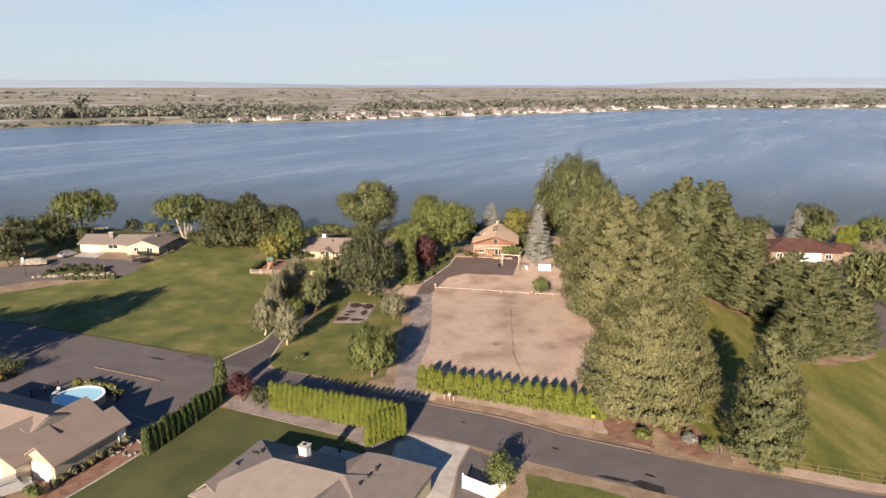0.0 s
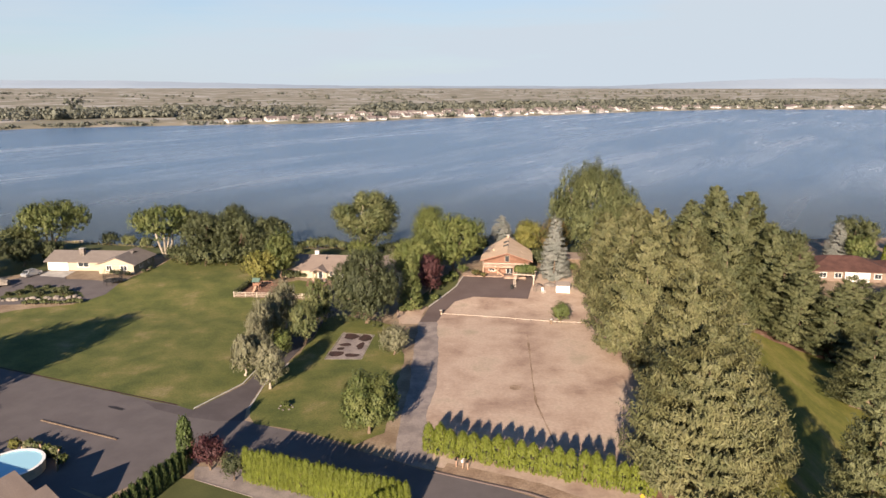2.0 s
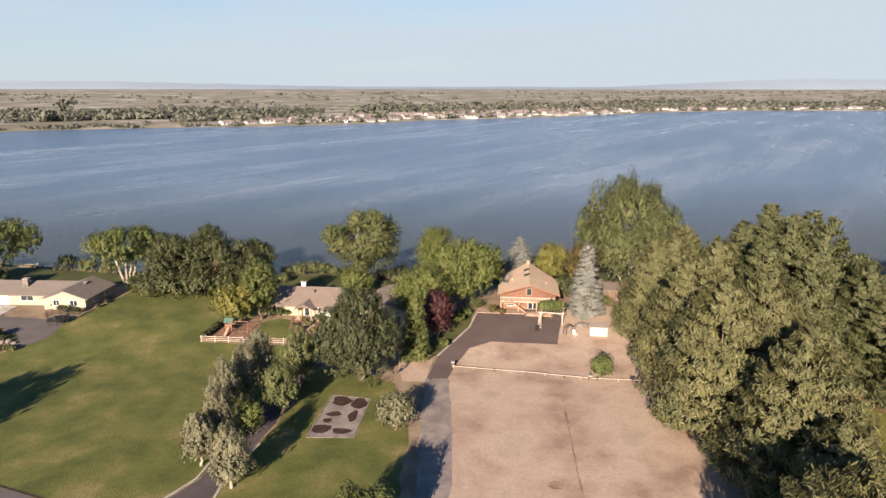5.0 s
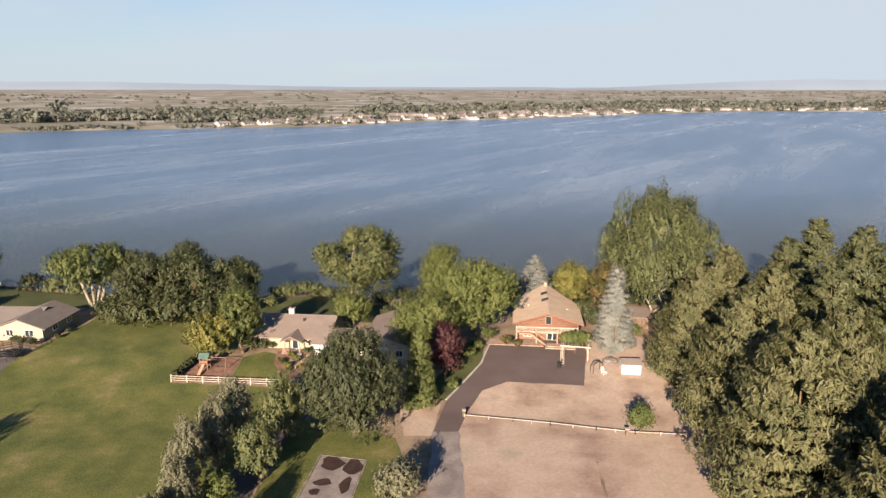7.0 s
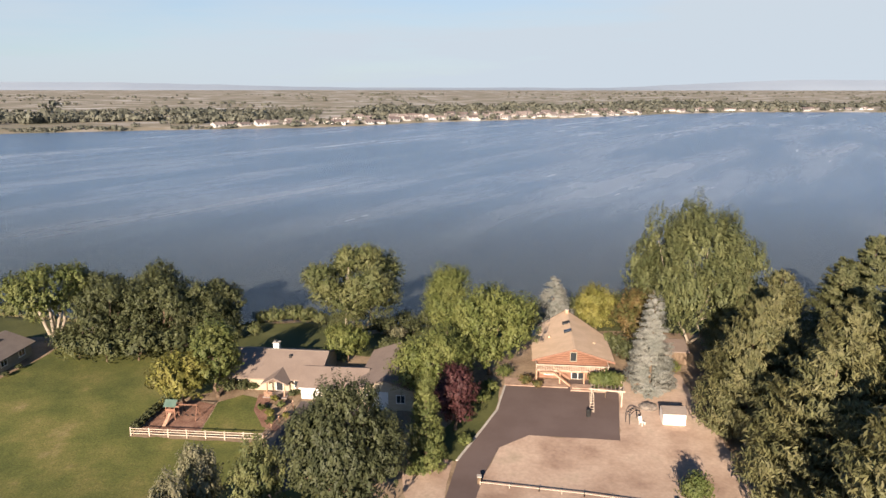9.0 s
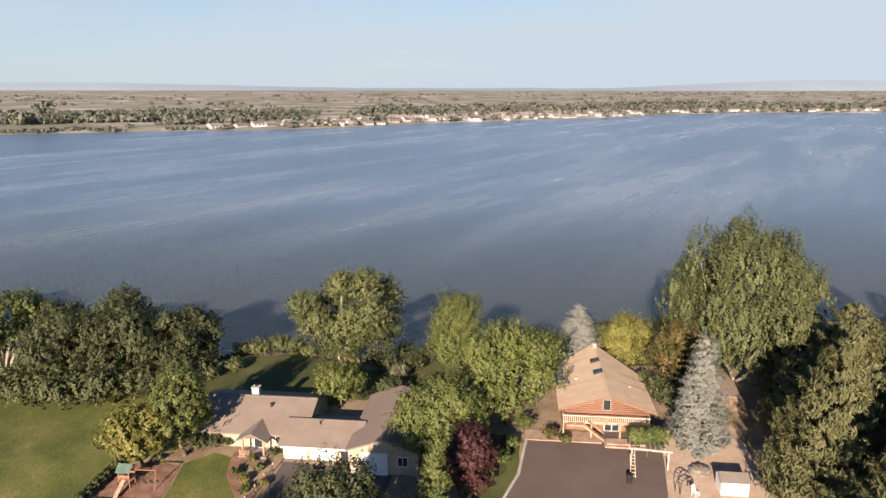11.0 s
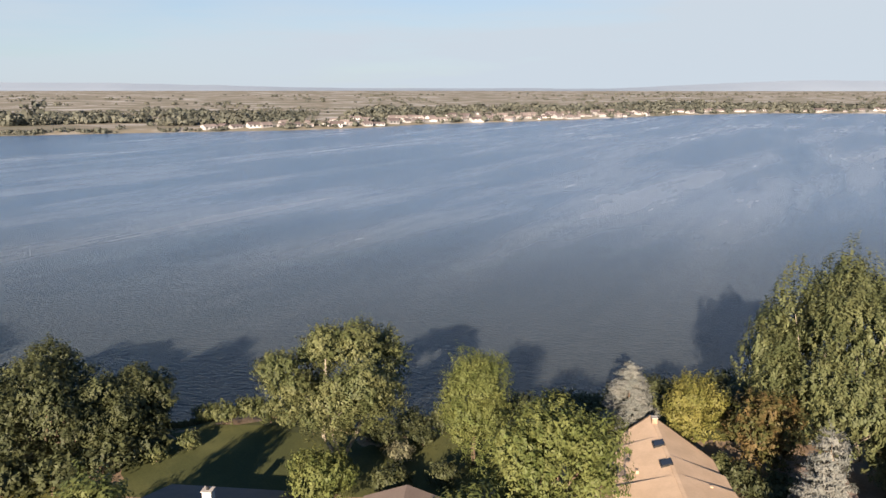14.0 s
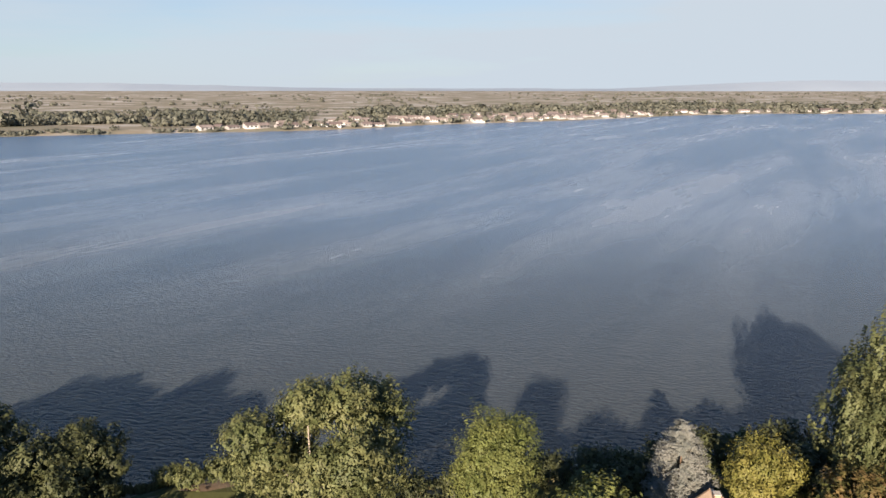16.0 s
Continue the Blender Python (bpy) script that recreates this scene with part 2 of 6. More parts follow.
def lake_material():
    """Murky wind-ruffled water: turbid body, painted sky blue far out, below a sky-reflecting, rippled surface."""
    m = bpy.data.materials.new("lake_water")
    m.use_nodes = True
    n, l = m.node_tree.nodes, m.node_tree.links
    b = n["Principled BSDF"]
    b.inputs["IOR"].default_value = 1.33
    b.inputs["Specular IOR Level"].default_value = 0.42
    co = n.new("ShaderNodeTexCoord")

    def noise_at(scale, detail, stretch, turn=0.0, rough=0.55, warp=0.0):
        ma = n.new("ShaderNodeMapping")
        ma.inputs["Scale"].default_value = stretch
        ro = n.new("ShaderNodeVectorRotate")
        ro.rotation_type = "Z_AXIS"
        ro.inputs["Angle"].default_value = radians(-turn)
        no = n.new("ShaderNodeTexNoise")
        no.inputs["Scale"].default_value, no.inputs["Detail"].default_value, no.inputs["Roughness"].default_value = scale, detail, rough
        no.inputs["Distortion"].default_value = warp
        l.new(co.outputs["Object"], ro.inputs["Vector"])
        l.new(ro.outputs[0], ma.inputs["Vector"])
        l.new(ma.outputs[0], no.inputs["Vector"])
        return no.outputs["Fac"]

    streaks = noise_at(0.0035, 6, (1, 6.0, 1), 58, 0.6, 0.3)
    waves = noise_at(0.75, 3, (1, 2.2, 1), -14, 0.6)
    chop = noise_at(2.4, 2, (1, 2.0, 1), -10)
    swell = noise_at(0.05, 5, (1, 1.6, 1), 20, 0.68)
    sp = n.new("ShaderNodeSeparateXYZ")
    l.new(co.outputs["Object"], sp.inputs[0])
    # blend by distance: further out the body colour carries painted sky reflection
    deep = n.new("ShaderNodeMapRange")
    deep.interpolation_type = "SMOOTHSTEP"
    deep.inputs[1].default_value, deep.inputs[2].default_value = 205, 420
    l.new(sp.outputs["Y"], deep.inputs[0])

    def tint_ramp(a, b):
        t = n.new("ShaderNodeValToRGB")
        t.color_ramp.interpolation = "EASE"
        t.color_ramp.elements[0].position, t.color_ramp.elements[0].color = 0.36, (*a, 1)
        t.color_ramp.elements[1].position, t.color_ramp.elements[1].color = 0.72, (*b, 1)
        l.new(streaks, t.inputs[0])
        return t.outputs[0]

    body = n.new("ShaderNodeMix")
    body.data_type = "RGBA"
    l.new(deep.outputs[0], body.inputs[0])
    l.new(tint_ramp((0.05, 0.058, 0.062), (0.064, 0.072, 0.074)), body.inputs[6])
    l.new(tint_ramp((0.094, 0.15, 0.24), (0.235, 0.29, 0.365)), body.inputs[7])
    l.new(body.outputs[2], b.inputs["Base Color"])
    ro = n.new("ShaderNodeMapRange")
    ro.inputs[1].default_value, ro.inputs[2].default_value, ro.inputs[3].default_value, ro.inputs[4].default_value = 0.35, 0.7, 0.2, 0.3
    l.new(streaks, ro.inputs[0])
    l.new(ro.outputs[0], b.inputs["Roughness"])
    add = n.new("ShaderNodeMath")
    add.operation = "MULTIPLY_ADD"
    l.new(chop, add.inputs[0])
    add.inputs[1].default_value = 0.2
    l.new(waves, add.inputs[2])
    add2 = n.new("ShaderNodeMath")
    add2.operation = "MULTIPLY_ADD"
    l.new(swell, add2.inputs[0])
    add2.inputs[1].default_value = 0.9
    l.new(add.outputs[0], add2.inputs[2])
    bu = n.new("ShaderNodeBump")
    bu.inputs["Distance"].default_value = 0.95
    bu.inputs["Strength"].default_value = 0.85
    l.new(add2.outputs[0], bu.inputs["Height"])
    l.new(bu.outputs[0], b.inputs["Normal"])
    return m


LAKE = lake_material()


def land_material():
    """Bare dry soil close by, pale steppe and fields on the far side."""
    m = material("open_land", [(0.3, (0.2, 0.14, 0.09)), (0.7, (0.3, 0.225, 0.15))], scale=0.25, detail=8, rough=0.95, fine=0.2, bump_scale=3)
    n, l = m.node_tree.nodes, m.node_tree.links
    b = n["Principled BSDF"]
    near = b.inputs["Base Color"].links[0].from_socket
    co = n.new("ShaderNodeTexCoord")
    ma = n.new("ShaderNodeMapping")
    ma.inputs["Scale"].default_value = (0.8, 1.0, 1)
    no = n.new("ShaderNodeTexNoise")
    no.inputs["Scale"].default_value, no.inputs["Detail"].default_value, no.inputs["Roughness"].default_value = 0.012, 8, 0.62
    ra = n.new("ShaderNodeValToRGB")
    for e, (at, c) in zip((ra.color_ramp.elements[0], ra.color_ramp.elements[1], ra.color_ramp.elements.new(0.5)),
                          ((0.4, (0.19, 0.178, 0.125)), (0.62, (0.31, 0.25, 0.19)), (0.5, (0.24, 0.208, 0.15)))):
        e.position, e.color = at, (*c, 1)
    l.new(co.outputs["Object"], ma.inputs["Vector"])
    l.new(ma.outputs[0], no.inputs["Vector"])
    l.new(no.outputs["Fac"], ra.inputs[0])
    sx = n.new("ShaderNodeSeparateXYZ")
    l.new(co.outputs["Object"], sx.inputs[0])
    mr = n.new("ShaderNodeMapRange")
    mr.inputs[1].default_value, mr.inputs[2].default_value = 400, 500
    l.new(sx.outputs["Y"], mr.inputs[0])
    mx = n.new("ShaderNodeMix")
    mx.data_type = "RGBA"
    l.new(mr.outputs[0], mx.inputs[0])
    l.new(near, mx.inputs[6])
    l.new(ra.outputs[0], mx.inputs[7])
    l.new(mx.outputs[2], b.inputs["Base Color"])
    return m


LAND = land_material()


# -- building helpers --
class Shape:
    """Collects vertices and faces of one mesh."""

    def __init__(self):
        self.v, self.f = [], []

    def add(self, verts, faces):
        o = len(self.v)
        self.v += [tuple(p) for p in verts]
        self.f += [tuple(i + o for i in q) for q in faces]
        return self

    def box(self, x0, x1, y0, y1, z0, z1):
        return self.add([(x, y, z) for z in (z0, z1) for x, y in ((x0, y0), (x1, y0), (x1, y1), (x0, y1))],
                        [(3, 2, 1, 0), (4, 5, 6, 7), (0, 1, 5, 4), (1, 2, 6, 5), (2, 3, 7, 6), (3, 0, 4, 7)])

    def slab(self, quad, thick):
        """A plate of that thickness below a planar outline."""
        n = len(quad)
        low = [(x, y, z - thick) for x, y, z in quad]
        return self.add(list(quad) + low, [tuple(range(n)), tuple(range(2 * n - 1, n - 1, -1))]
                        + [(i, i + n, (i + 1) % n + n, (i + 1) % n) for i in range(n)])

    def tube(self, points, radii, sides=7):
        """A tapered tube along points."""
        rings = []
        for i, p in enumerate(points):
            d = (Vector(points[min(i + 1, len(points) - 1)]) - Vector(points[max(i - 1, 0)])).normalized()
            a = d.orthogonal().normalized()
            b = d.cross(a)
            rings.append([Vector(p) + radii[i] * (math.cos(k * math.tau / sides) * a + math.sin(k * math.tau / sides) * b) for k in range(sides)])
        faces = [(i * sides + k, i * sides + (k + 1) % sides, (i + 1) * sides + (k + 1) % sides, (i + 1) * sides + k)
                 for i in range(len(points) - 1) for k in range(sides)]
        faces += [tuple(range(sides - 1, -1, -1)), tuple((len(points) - 1) * sides + k for k in range(sides))]
        return self.add([p for r in rings for p in r], faces)

    def mesh(self, name, mat, smooth=False):
        me = bpy.data.meshes.new(name)
        me.from_pydata(self.v, [], self.f)
        me.materials.append(mat)
        if smooth:
            me.shade_smooth()
        return me


def part(name, shape, mat, parent, label="", smooth=False):
    ob = new(name, shape.mesh(name, mat, smooth))
    ob.parent = parent
    return tagged(ob, label)


def thing(name, m, label, category, group="", kind=""):
    ob = new(name)
    ob.matrix_basis = m
    return tagged(ob, label, category, group, kind)


def single(name, shape, mat, m, label, category, group="", kind="", smooth=False):
    ob = new(name, shape.mesh(name, mat, smooth))
    ob.matrix_basis = m
    return tagged(ob, label, category, group, kind)


def smooth(a, b, x):
    t = min(1.0, max(0.0, (x - a) / (b - a)))
    return t * t * (3 - 2 * t)


NEAR_SHORE = ([-400, -200, -110, -75, -45, -36, -19, -11, 7, 35, 60, 120, 200, 500], [248, 230, 219, 211, 208.5, 213.5, 206.5, 210, 212, 217, 219, 225, 232, 260])
FAR_SHORE = ([-1500, -800, -479, -440, -358, -254, -161, -101, -28, 101, 200, 382, 575, 855, 1500], [420, 600, 755, 795, 829, 865, 891, 933, 1012, 1085, 1148, 1297, 1387, 1370, 1450])


def ground_z(x, y):
    """The height of the land."""
    inland = float(np.interp(x, *NEAR_SHORE)) - y
    beyond = y - float(np.interp(x, *FAR_SHORE))
    near = -3 + (1.4 * smooth(150, 178, y) + 3) * smooth(-5, 8, inland)
    far = -3 + 4.5 * smooth(-20, 25, beyond) + 20 * smooth(300, 3600, beyond)
    return max(near, far)


def on_ground(x, y, turn=0.0, scale=1.0, lift=0.0):
    return pose(x, y, ground_z(x, y) + lift, 0, 0, turn) @ Matrix.Scale(scale, 4)


def patch(name, outline, mat, lift, label, category, wobble=0.15, seed=1, kind="structure"):
    """A sheet of ground cover that follows the land inside an outline."""
    rnd = random.Random(seed)
    pts = []
    for (ax, ay), (bx, by) in zip(outline, outline[1:] + outline[:1]):
        steps = max(1, int(math.hypot(bx - ax, by - ay) / 1.2))
        for i in range(steps):
            s = i / steps
            x, y = ax + (bx - ax) * s, ay + (by - ay) * s
            k = noise.noise(Vector((x * 0.4, y * 0.4, seed))) + 0.6 * noise.noise(Vector((x * 1.7, y * 1.7, seed)))
            nx, ny = by - ay, ax - bx
            ln = math.hypot(nx, ny) or 1
            pts.append((x + nx / ln * k * wobble, y + ny / ln * k * wobble))
    bm = bmesh.new()
    bm.faces.new([bm.verts.new((x, y, 0)) for x, y in pts])
    bm.normal_update()
    bmesh.ops.triangulate(bm, faces=bm.faces[:])
    y0, y1 = min(p[1] for p in pts), max(p[1] for p in pts)
    y = max(y0, 146.0) + 0.013
    while y < y1:
        bmesh.ops.bisect_plane(bm, geom=bm.verts[:] + bm.edges[:] + bm.faces[:], plane_co=(0, y, 0), plane_no=(0, 1, 0))
        y += 2.0
    for v in bm.verts:
        v.co.z = ground_z(v.co.x, v.co.y) + lift
    bmesh.ops.recalc_face_normals(bm, faces=bm.faces[:])
    me = bpy.data.meshes.new(name)
    bm.to_mesh(me)
    bm.free()
    if me.polygons and me.polygons[0].normal.z < 0:
        me.flip_normals()
    me.materials.append(mat)
    return tagged(new(name, me), label, category, kind=kind)


# -- land, water, distance --
def ticks(*spans):
    """Grid lines: spans of (start, end, step)."""
    out = []
    for a, b, s in spans:
        out += list(np.arange(a, b, s))
    return out + [spans[-1][1]]


XS = ticks((-4800, -1600, 400), (-1600, -520, 60), (-520, -140, 14), (-140, 140, 4), (140, 900, 14), (900, 1600, 60), (1600, 4800, 400))
YS = ticks((-800, -20, 60), (-20, 140, 10), (140, 232, 2), (232, 740, 30), (740, 1500, 8), (1500, 2000, 40), (2000, 4700, 180))
land = Shape()
land.v = [(x, y, ground_z(x, y)) for y in YS for x in XS]
land.f = [(j * len(XS) + i, j * len(XS) + i + 1, (j + 1) * len(XS) + i + 1, (j + 1) * len(XS) + i) for j in range(len(YS) - 1) for i in range(len(XS) - 1)]
single("ground", land, LAND, Matrix(), "dry bare soil and pale steppe land reaching the horizon", "ground", kind="structure", smooth=True)
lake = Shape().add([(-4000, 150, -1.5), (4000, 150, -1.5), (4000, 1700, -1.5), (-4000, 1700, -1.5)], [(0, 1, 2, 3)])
single("water", lake, LAKE, Matrix(), "wide wind-rippled lake with murky shallows and painted sky blue further out", "lake", kind="structure")


def hill_range(name, y, base, ripple, seed, label):
    s = Shape()
    n = 160
    for i in range(n + 1):
        x = -4200 + 8400 * i / n
        h = base(x) + ripple * (noise.noise(Vector((x * 0.0016, seed, 0))) + 0.5 * noise.noise(Vector((x * 0.006, seed, 3))))
        s.v += [(x, y, -5), (x, y + 120, h * 0.55), (x, y + 220, h), (x, y + 420, h - 12)]
    s.f = [(4 * i + k, 4 * i + 4 + k, 4 * i + 5 + k, 4 * i + 1 + k) for i in range(n) for k in range(3)]
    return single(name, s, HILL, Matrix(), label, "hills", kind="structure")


hill_range("backdrop", 4350, lambda x: 36 + 34 * (1 - smooth(-2400, -300, x)) + 48 * smooth(900, 2400, x), 6, 4.0, "low hills along the horizon, haze painted in as blue-grey")


# -- ground covers --
def along_road(s, off):
    """A point s metres along the road from its crossing with the field drive, off metres towards the lake from its lake-side kerb."""
    pts = [(-140, 154), (-88.3, 130.2), (-63.3, 120.4), (-37.0, 109.9), (-20.3, 102.7), (-3.7, 93.8), (9.2, 88.5), (16.3, 83.8), (26.4, 79.3), (35.5, 75.3), (50.5, 69.8), (110, 48)]
    x = -3.7 + s * 0.917
    y = float(np.interp(x, [p[0] for p in pts], [p[1] for p in pts]))
    return (x + off * 0.39, y + off * 0.92)


patch("road", [along_road(s, 0) for s in range(-140, 121, 10)] + [along_road(s, -8.6) for s in range(120, -141, -10)], ASPHALT, 0.02, "worn grey asphalt village road with patched cracks", "road", 0.08, 3)
patch("forecourt", [(-33, 97), (-36.5, 92.5), (-40, 88), (-47, 91), (-49, 96), (-66, 104), (-80, 100), (-92, 108), (-98, 126), (-88, 122), (-63, 112), (-37, 101.5)], ASPHALT, 0.028, "worn grey asphalt forecourt beside the road", "forecourt", 0.1, 4)
patch("pool_yard", [(-76, 97), (-70, 104), (-66, 105), (-49, 97), (-46.5, 91), (-40.6, 87.5), (-44, 84), (-56, 86), (-66, 91)], ASPHALT, 0.024, "worn grey asphalt yard round a pool", "yard", 0.1, 35)
patch("lawn_west", [(-37.5, 109.8), (-32.6, 119), (-31.5, 128), (-30.2, 140), (-29.3, 160.8), (-47.3, 162.2), (-46.2, 171), (-40, 174), (-43, 184), (-50, 192), (-60, 196), (-72.5, 195),
                   (-72.5, 188), (-74.5, 178), (-76.1, 169.7), (-77.1, 165.3), (-80, 158), (-89.6, 155), (-99.4, 148), (-115, 140), (-115, 142.6), (-88.6, 130.2), (-63.5, 120.3)], GRASS, 0.035, "broad mown green lawn with dry patches", "lawn", 0.35, 5)
patch("lawn_mid", [(-27.6, 105.6), (-20.3, 103.4), (-13, 99.6), (-9.5, 103), (-8.2, 110), (-8.6, 120), (-8.3, 128), (-8.8, 136), (-11, 146), (-22, 152), (-25, 150), (-25.4, 140), (-27.3, 128), (-29.4, 119.5), (-29.6, 110)], GRASS, 0.035, "mown green lawn strip beside a drive", "lawn", 0.4, 6)
patch("driveway_west", [(-46, 112.6), (-42.5, 111.7), (-37.4, 109.9), (-32.4, 118.8), (-31.2, 128), (-30, 140), (-28.6, 155), (-27.6, 163.5), (-26.5, 171.4), (-13, 169.2), (-14, 164), (-21, 162), (-24, 152), (-25.6, 140), (-27.6, 128), (-29.7, 119.6), (-29.9, 110), (-29.2, 106.4), (-33, 106.4), (-37.5, 107.6), (-43, 110)], ASPHALT_DARK, 0.03, "dark asphalt driveway between lawns", "driveway", 0.1, 7)
patch("dry_meadow", [(-2.6, 94.6), (9.4, 89.6), (16.5, 85), (26.6, 80.6), (30, 84), (33, 100), (34, 125), (31, 140), (30, 165), (31, 180), (24, 184), (20.7, 178), (17, 161.2), (5.3, 162.4), (1.2, 159.7), (-1.1, 153.9), (-2.7, 147.6), (-2.6, 118), (-4.2, 108)], DRYFIELD, 0.03, "dry tan mown field of bleached grass", "field", 0.5, 8)
patch("field_drive", [(-7.6, 96), (-2.4, 93.6), (-3.9, 108), (-2.4, 118), (-2.2, 133), (-2.6, 147.6), (-6.2, 147.6), (-6.6, 133), (-6.6, 118), (-7.4, 108)], GRAVEL, 0.04, "grey gravel drive beside a dry field", "driveway", 0.3, 9)
patch("yard", [(-6.1, 147.6), (-2.7, 147.6), (-1.1, 153.9), (1.2, 159.7), (5.3, 162.4), (17.0, 161.2), (20.8, 177.6), (3.9, 179.0), (1.8, 168.8), (-4.3, 156.6)], ASPHALT_NEW, 0.045, "dark sealed asphalt parking yard and curved drive", "driveway", 0.08, 10)
patch("dirt_verge", [(-10, 146.5), (-6.2, 146.5), (-5, 156), (-7, 158), (-11, 154)], DRYFIELD, 0.038, "bare pinkish soil beside the drive", "soil", 0.3, 11)
patch("lawn_strip", [(-4.6, 156.6), (1.4, 168.8), (2.6, 176), (-1, 178), (-4, 168), (-8, 158)], GRASS_SHADY, 0.036, "narrow strip of green grass beside the yard", "lawn", 0.25, 12)
patch("lawn_east", [(39, 76), (52, 71), (110, 51), (125, 120), (112, 160), (80, 150), (60, 146.5), (47.5, 146.5), (35, 128), (33, 104), (31, 92)], GRASS_EAST, 0.034, "mown green lawn with worn stripes", "lawn", 0.4, 13)
patch("bark_bed", [(57, 143), (61, 133), (66, 125), (72, 122), (77, 128), (74, 140), (63, 147)], MULCH, 0.045, "reddish bark mulch below pines", "mulch bed", 0.6, 14)
patch("soil_island", [(58, 111), (60, 108.5), (66, 107.5), (75, 111), (76, 115), (66, 115.5), (59, 114)], DIRT, 0.045, "dry bare soil below shrubby pines", "soil bed", 0.6, 15)
patch("roadside_mulch", [(22, 83.5), (26.6, 80.6), (33.5, 77.6), (35, 84), (32, 96), (26, 95), (22.4, 88)], MULCH, 0.048, "reddish needle litter below a roadside pine", "mulch bed", 0.6, 16)
patch("drive_east", [(74, 112), (80, 116), (96, 140), (100, 166), (94, 166), (90, 142), (78, 121), (72, 115)], ASPHALT, 0.05, "grey asphalt drive to a house", "driveway", 0.1, 17)
patch("garden_lawn", [(-38.2, 163.4), (-29.9, 162.4), (-29.6, 168), (-31.5, 171.6), (-35.3, 173.2), (-38.3, 171)], GRASS, 0.036, "fenced square of green garden lawn", "lawn", 0.1, 18)
patch("play_bed", [(-46.4, 163), (-38.4, 163.2), (-38.4, 170.2), (-41.5, 171.4), (-45.6, 170.6)], MULCH, 0.04, "reddish bark play bed", "mulch bed", 0.15, 19)
patch("garden_path", [(-33, 173.5), (-30.8, 173.3), (-31, 169), (-29.2, 165.6), (-27.8, 164.4), (-28.4, 163.4), (-30.4, 164.6), (-32.6, 168.8)], MULCH, 0.042, "reddish winding garden path", "path", 0.15, 20)
patch("lakeside_lawn", [(-46, 188), (-22, 186), (-20, 194), (-26, 199), (-37, 200.5), (-44, 196)], GRASS_SHADY, 0.036, "lawn behind a house, coloured dark as in shade", "lawn", 0.4, 21)
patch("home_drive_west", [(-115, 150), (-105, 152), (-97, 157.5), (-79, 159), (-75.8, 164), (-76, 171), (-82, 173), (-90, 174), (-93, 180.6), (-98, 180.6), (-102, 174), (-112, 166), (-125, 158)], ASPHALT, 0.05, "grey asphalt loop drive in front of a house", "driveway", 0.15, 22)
patch("side_yard", [(-132, 172), (-113, 172), (-104, 177), (-98.4, 181.2), (-98.6, 190), (-104, 196), (-132, 192)], GRASS_SHADY, 0.026, "rough grass beside the long house, coloured dark as in shade", "grass", 0.3, 36)
patch("planted_island", [(-99, 160.5), (-96.8, 166.6), (-91.2, 169.2), (-82.4, 165.5), (-79.8, 162.4), (-88, 160.6)], GRASS_SHADY, 0.07, "planted drive island with stones", "planting bed", 0.3, 23)
patch("home_apron", [(-97.6, 176.5), (-91, 175), (-91, 180.6), (-97.8, 180.8)], CONCRETE, 0.06, "pale concrete apron before a garage", "apron", 0.02, 24)
patch("near_lawn", [(-38.1, 80), (-33.6, 92.2), (-31, 91.7), (-12.9, 83.4), (-11.6, 82.4), (-8, 77), (-24, 58), (-52, 52), (-44.6, 66), (-41.1, 73.2)], GRASS_SHADY, 0.034, "back lawn in dark green with shade painted in", "lawn", 0.1, 25)
patch("near_drive", [(-5.6, 84.6), (3.4, 81.2), (1.8, 76), (0.2, 66), (-4, 60), (-9, 62), (-7, 76)], CONCRETE, 0.036, "pale concrete driveway apron", "driveway", 0.03, 26)
patch("side_drive", [(3.5, 80.6), (6.2, 78.2), (5, 70), (3, 58), (-1, 58), (0.8, 67), (2, 76)], ASPHALT, 0.032, "grey asphalt side drive", "driveway", 0.06, 27)
patch("verge_lawn", [(10, 74.6), (18.2, 71.2), (28, 65), (30, 52), (8, 54)], GRASS, 0.034, "patchy green verge lawn", "lawn", 0.4, 28)
patch("flower_bed", [(-48, 73), (-44.3, 80), (-41.2, 84.5), (-38.2, 80.5), (-41, 73), (-44.5, 66)], MULCH, 0.04, "reddish planting bed beside a house", "mulch bed", 0.3, 29)
patch("roadside_walk", [along_road(s, 0.5) for s in range(2, 34, 4)] + [along_road(s, 2.6) for s in range(30, 1, -4)], DIRT, 0.045, "dusty gravel verge along the road", "verge", 0.2, 30)
patch("dry_verge", [(35.6, 76.2), (50.5, 70.4), (110, 49), (111, 51.4), (51.5, 72.4), (43, 75.8), (36.4, 78.6)], DRYFIELD, 0.05, "strip of bleached roadside grass", "verge", 0.3, 33)
patch("roadside_bed", [(-32, 94.6), (-26.4, 94.2), (-4.4, 85.6), (-5.2, 82.6), (-9.6, 79.9), (-11.6, 82.4), (-13, 83.5), (-31, 91.8)], GRAVEL, 0.04, "pale gravel bed below a hedge", "planting bed", 0.2, 31)


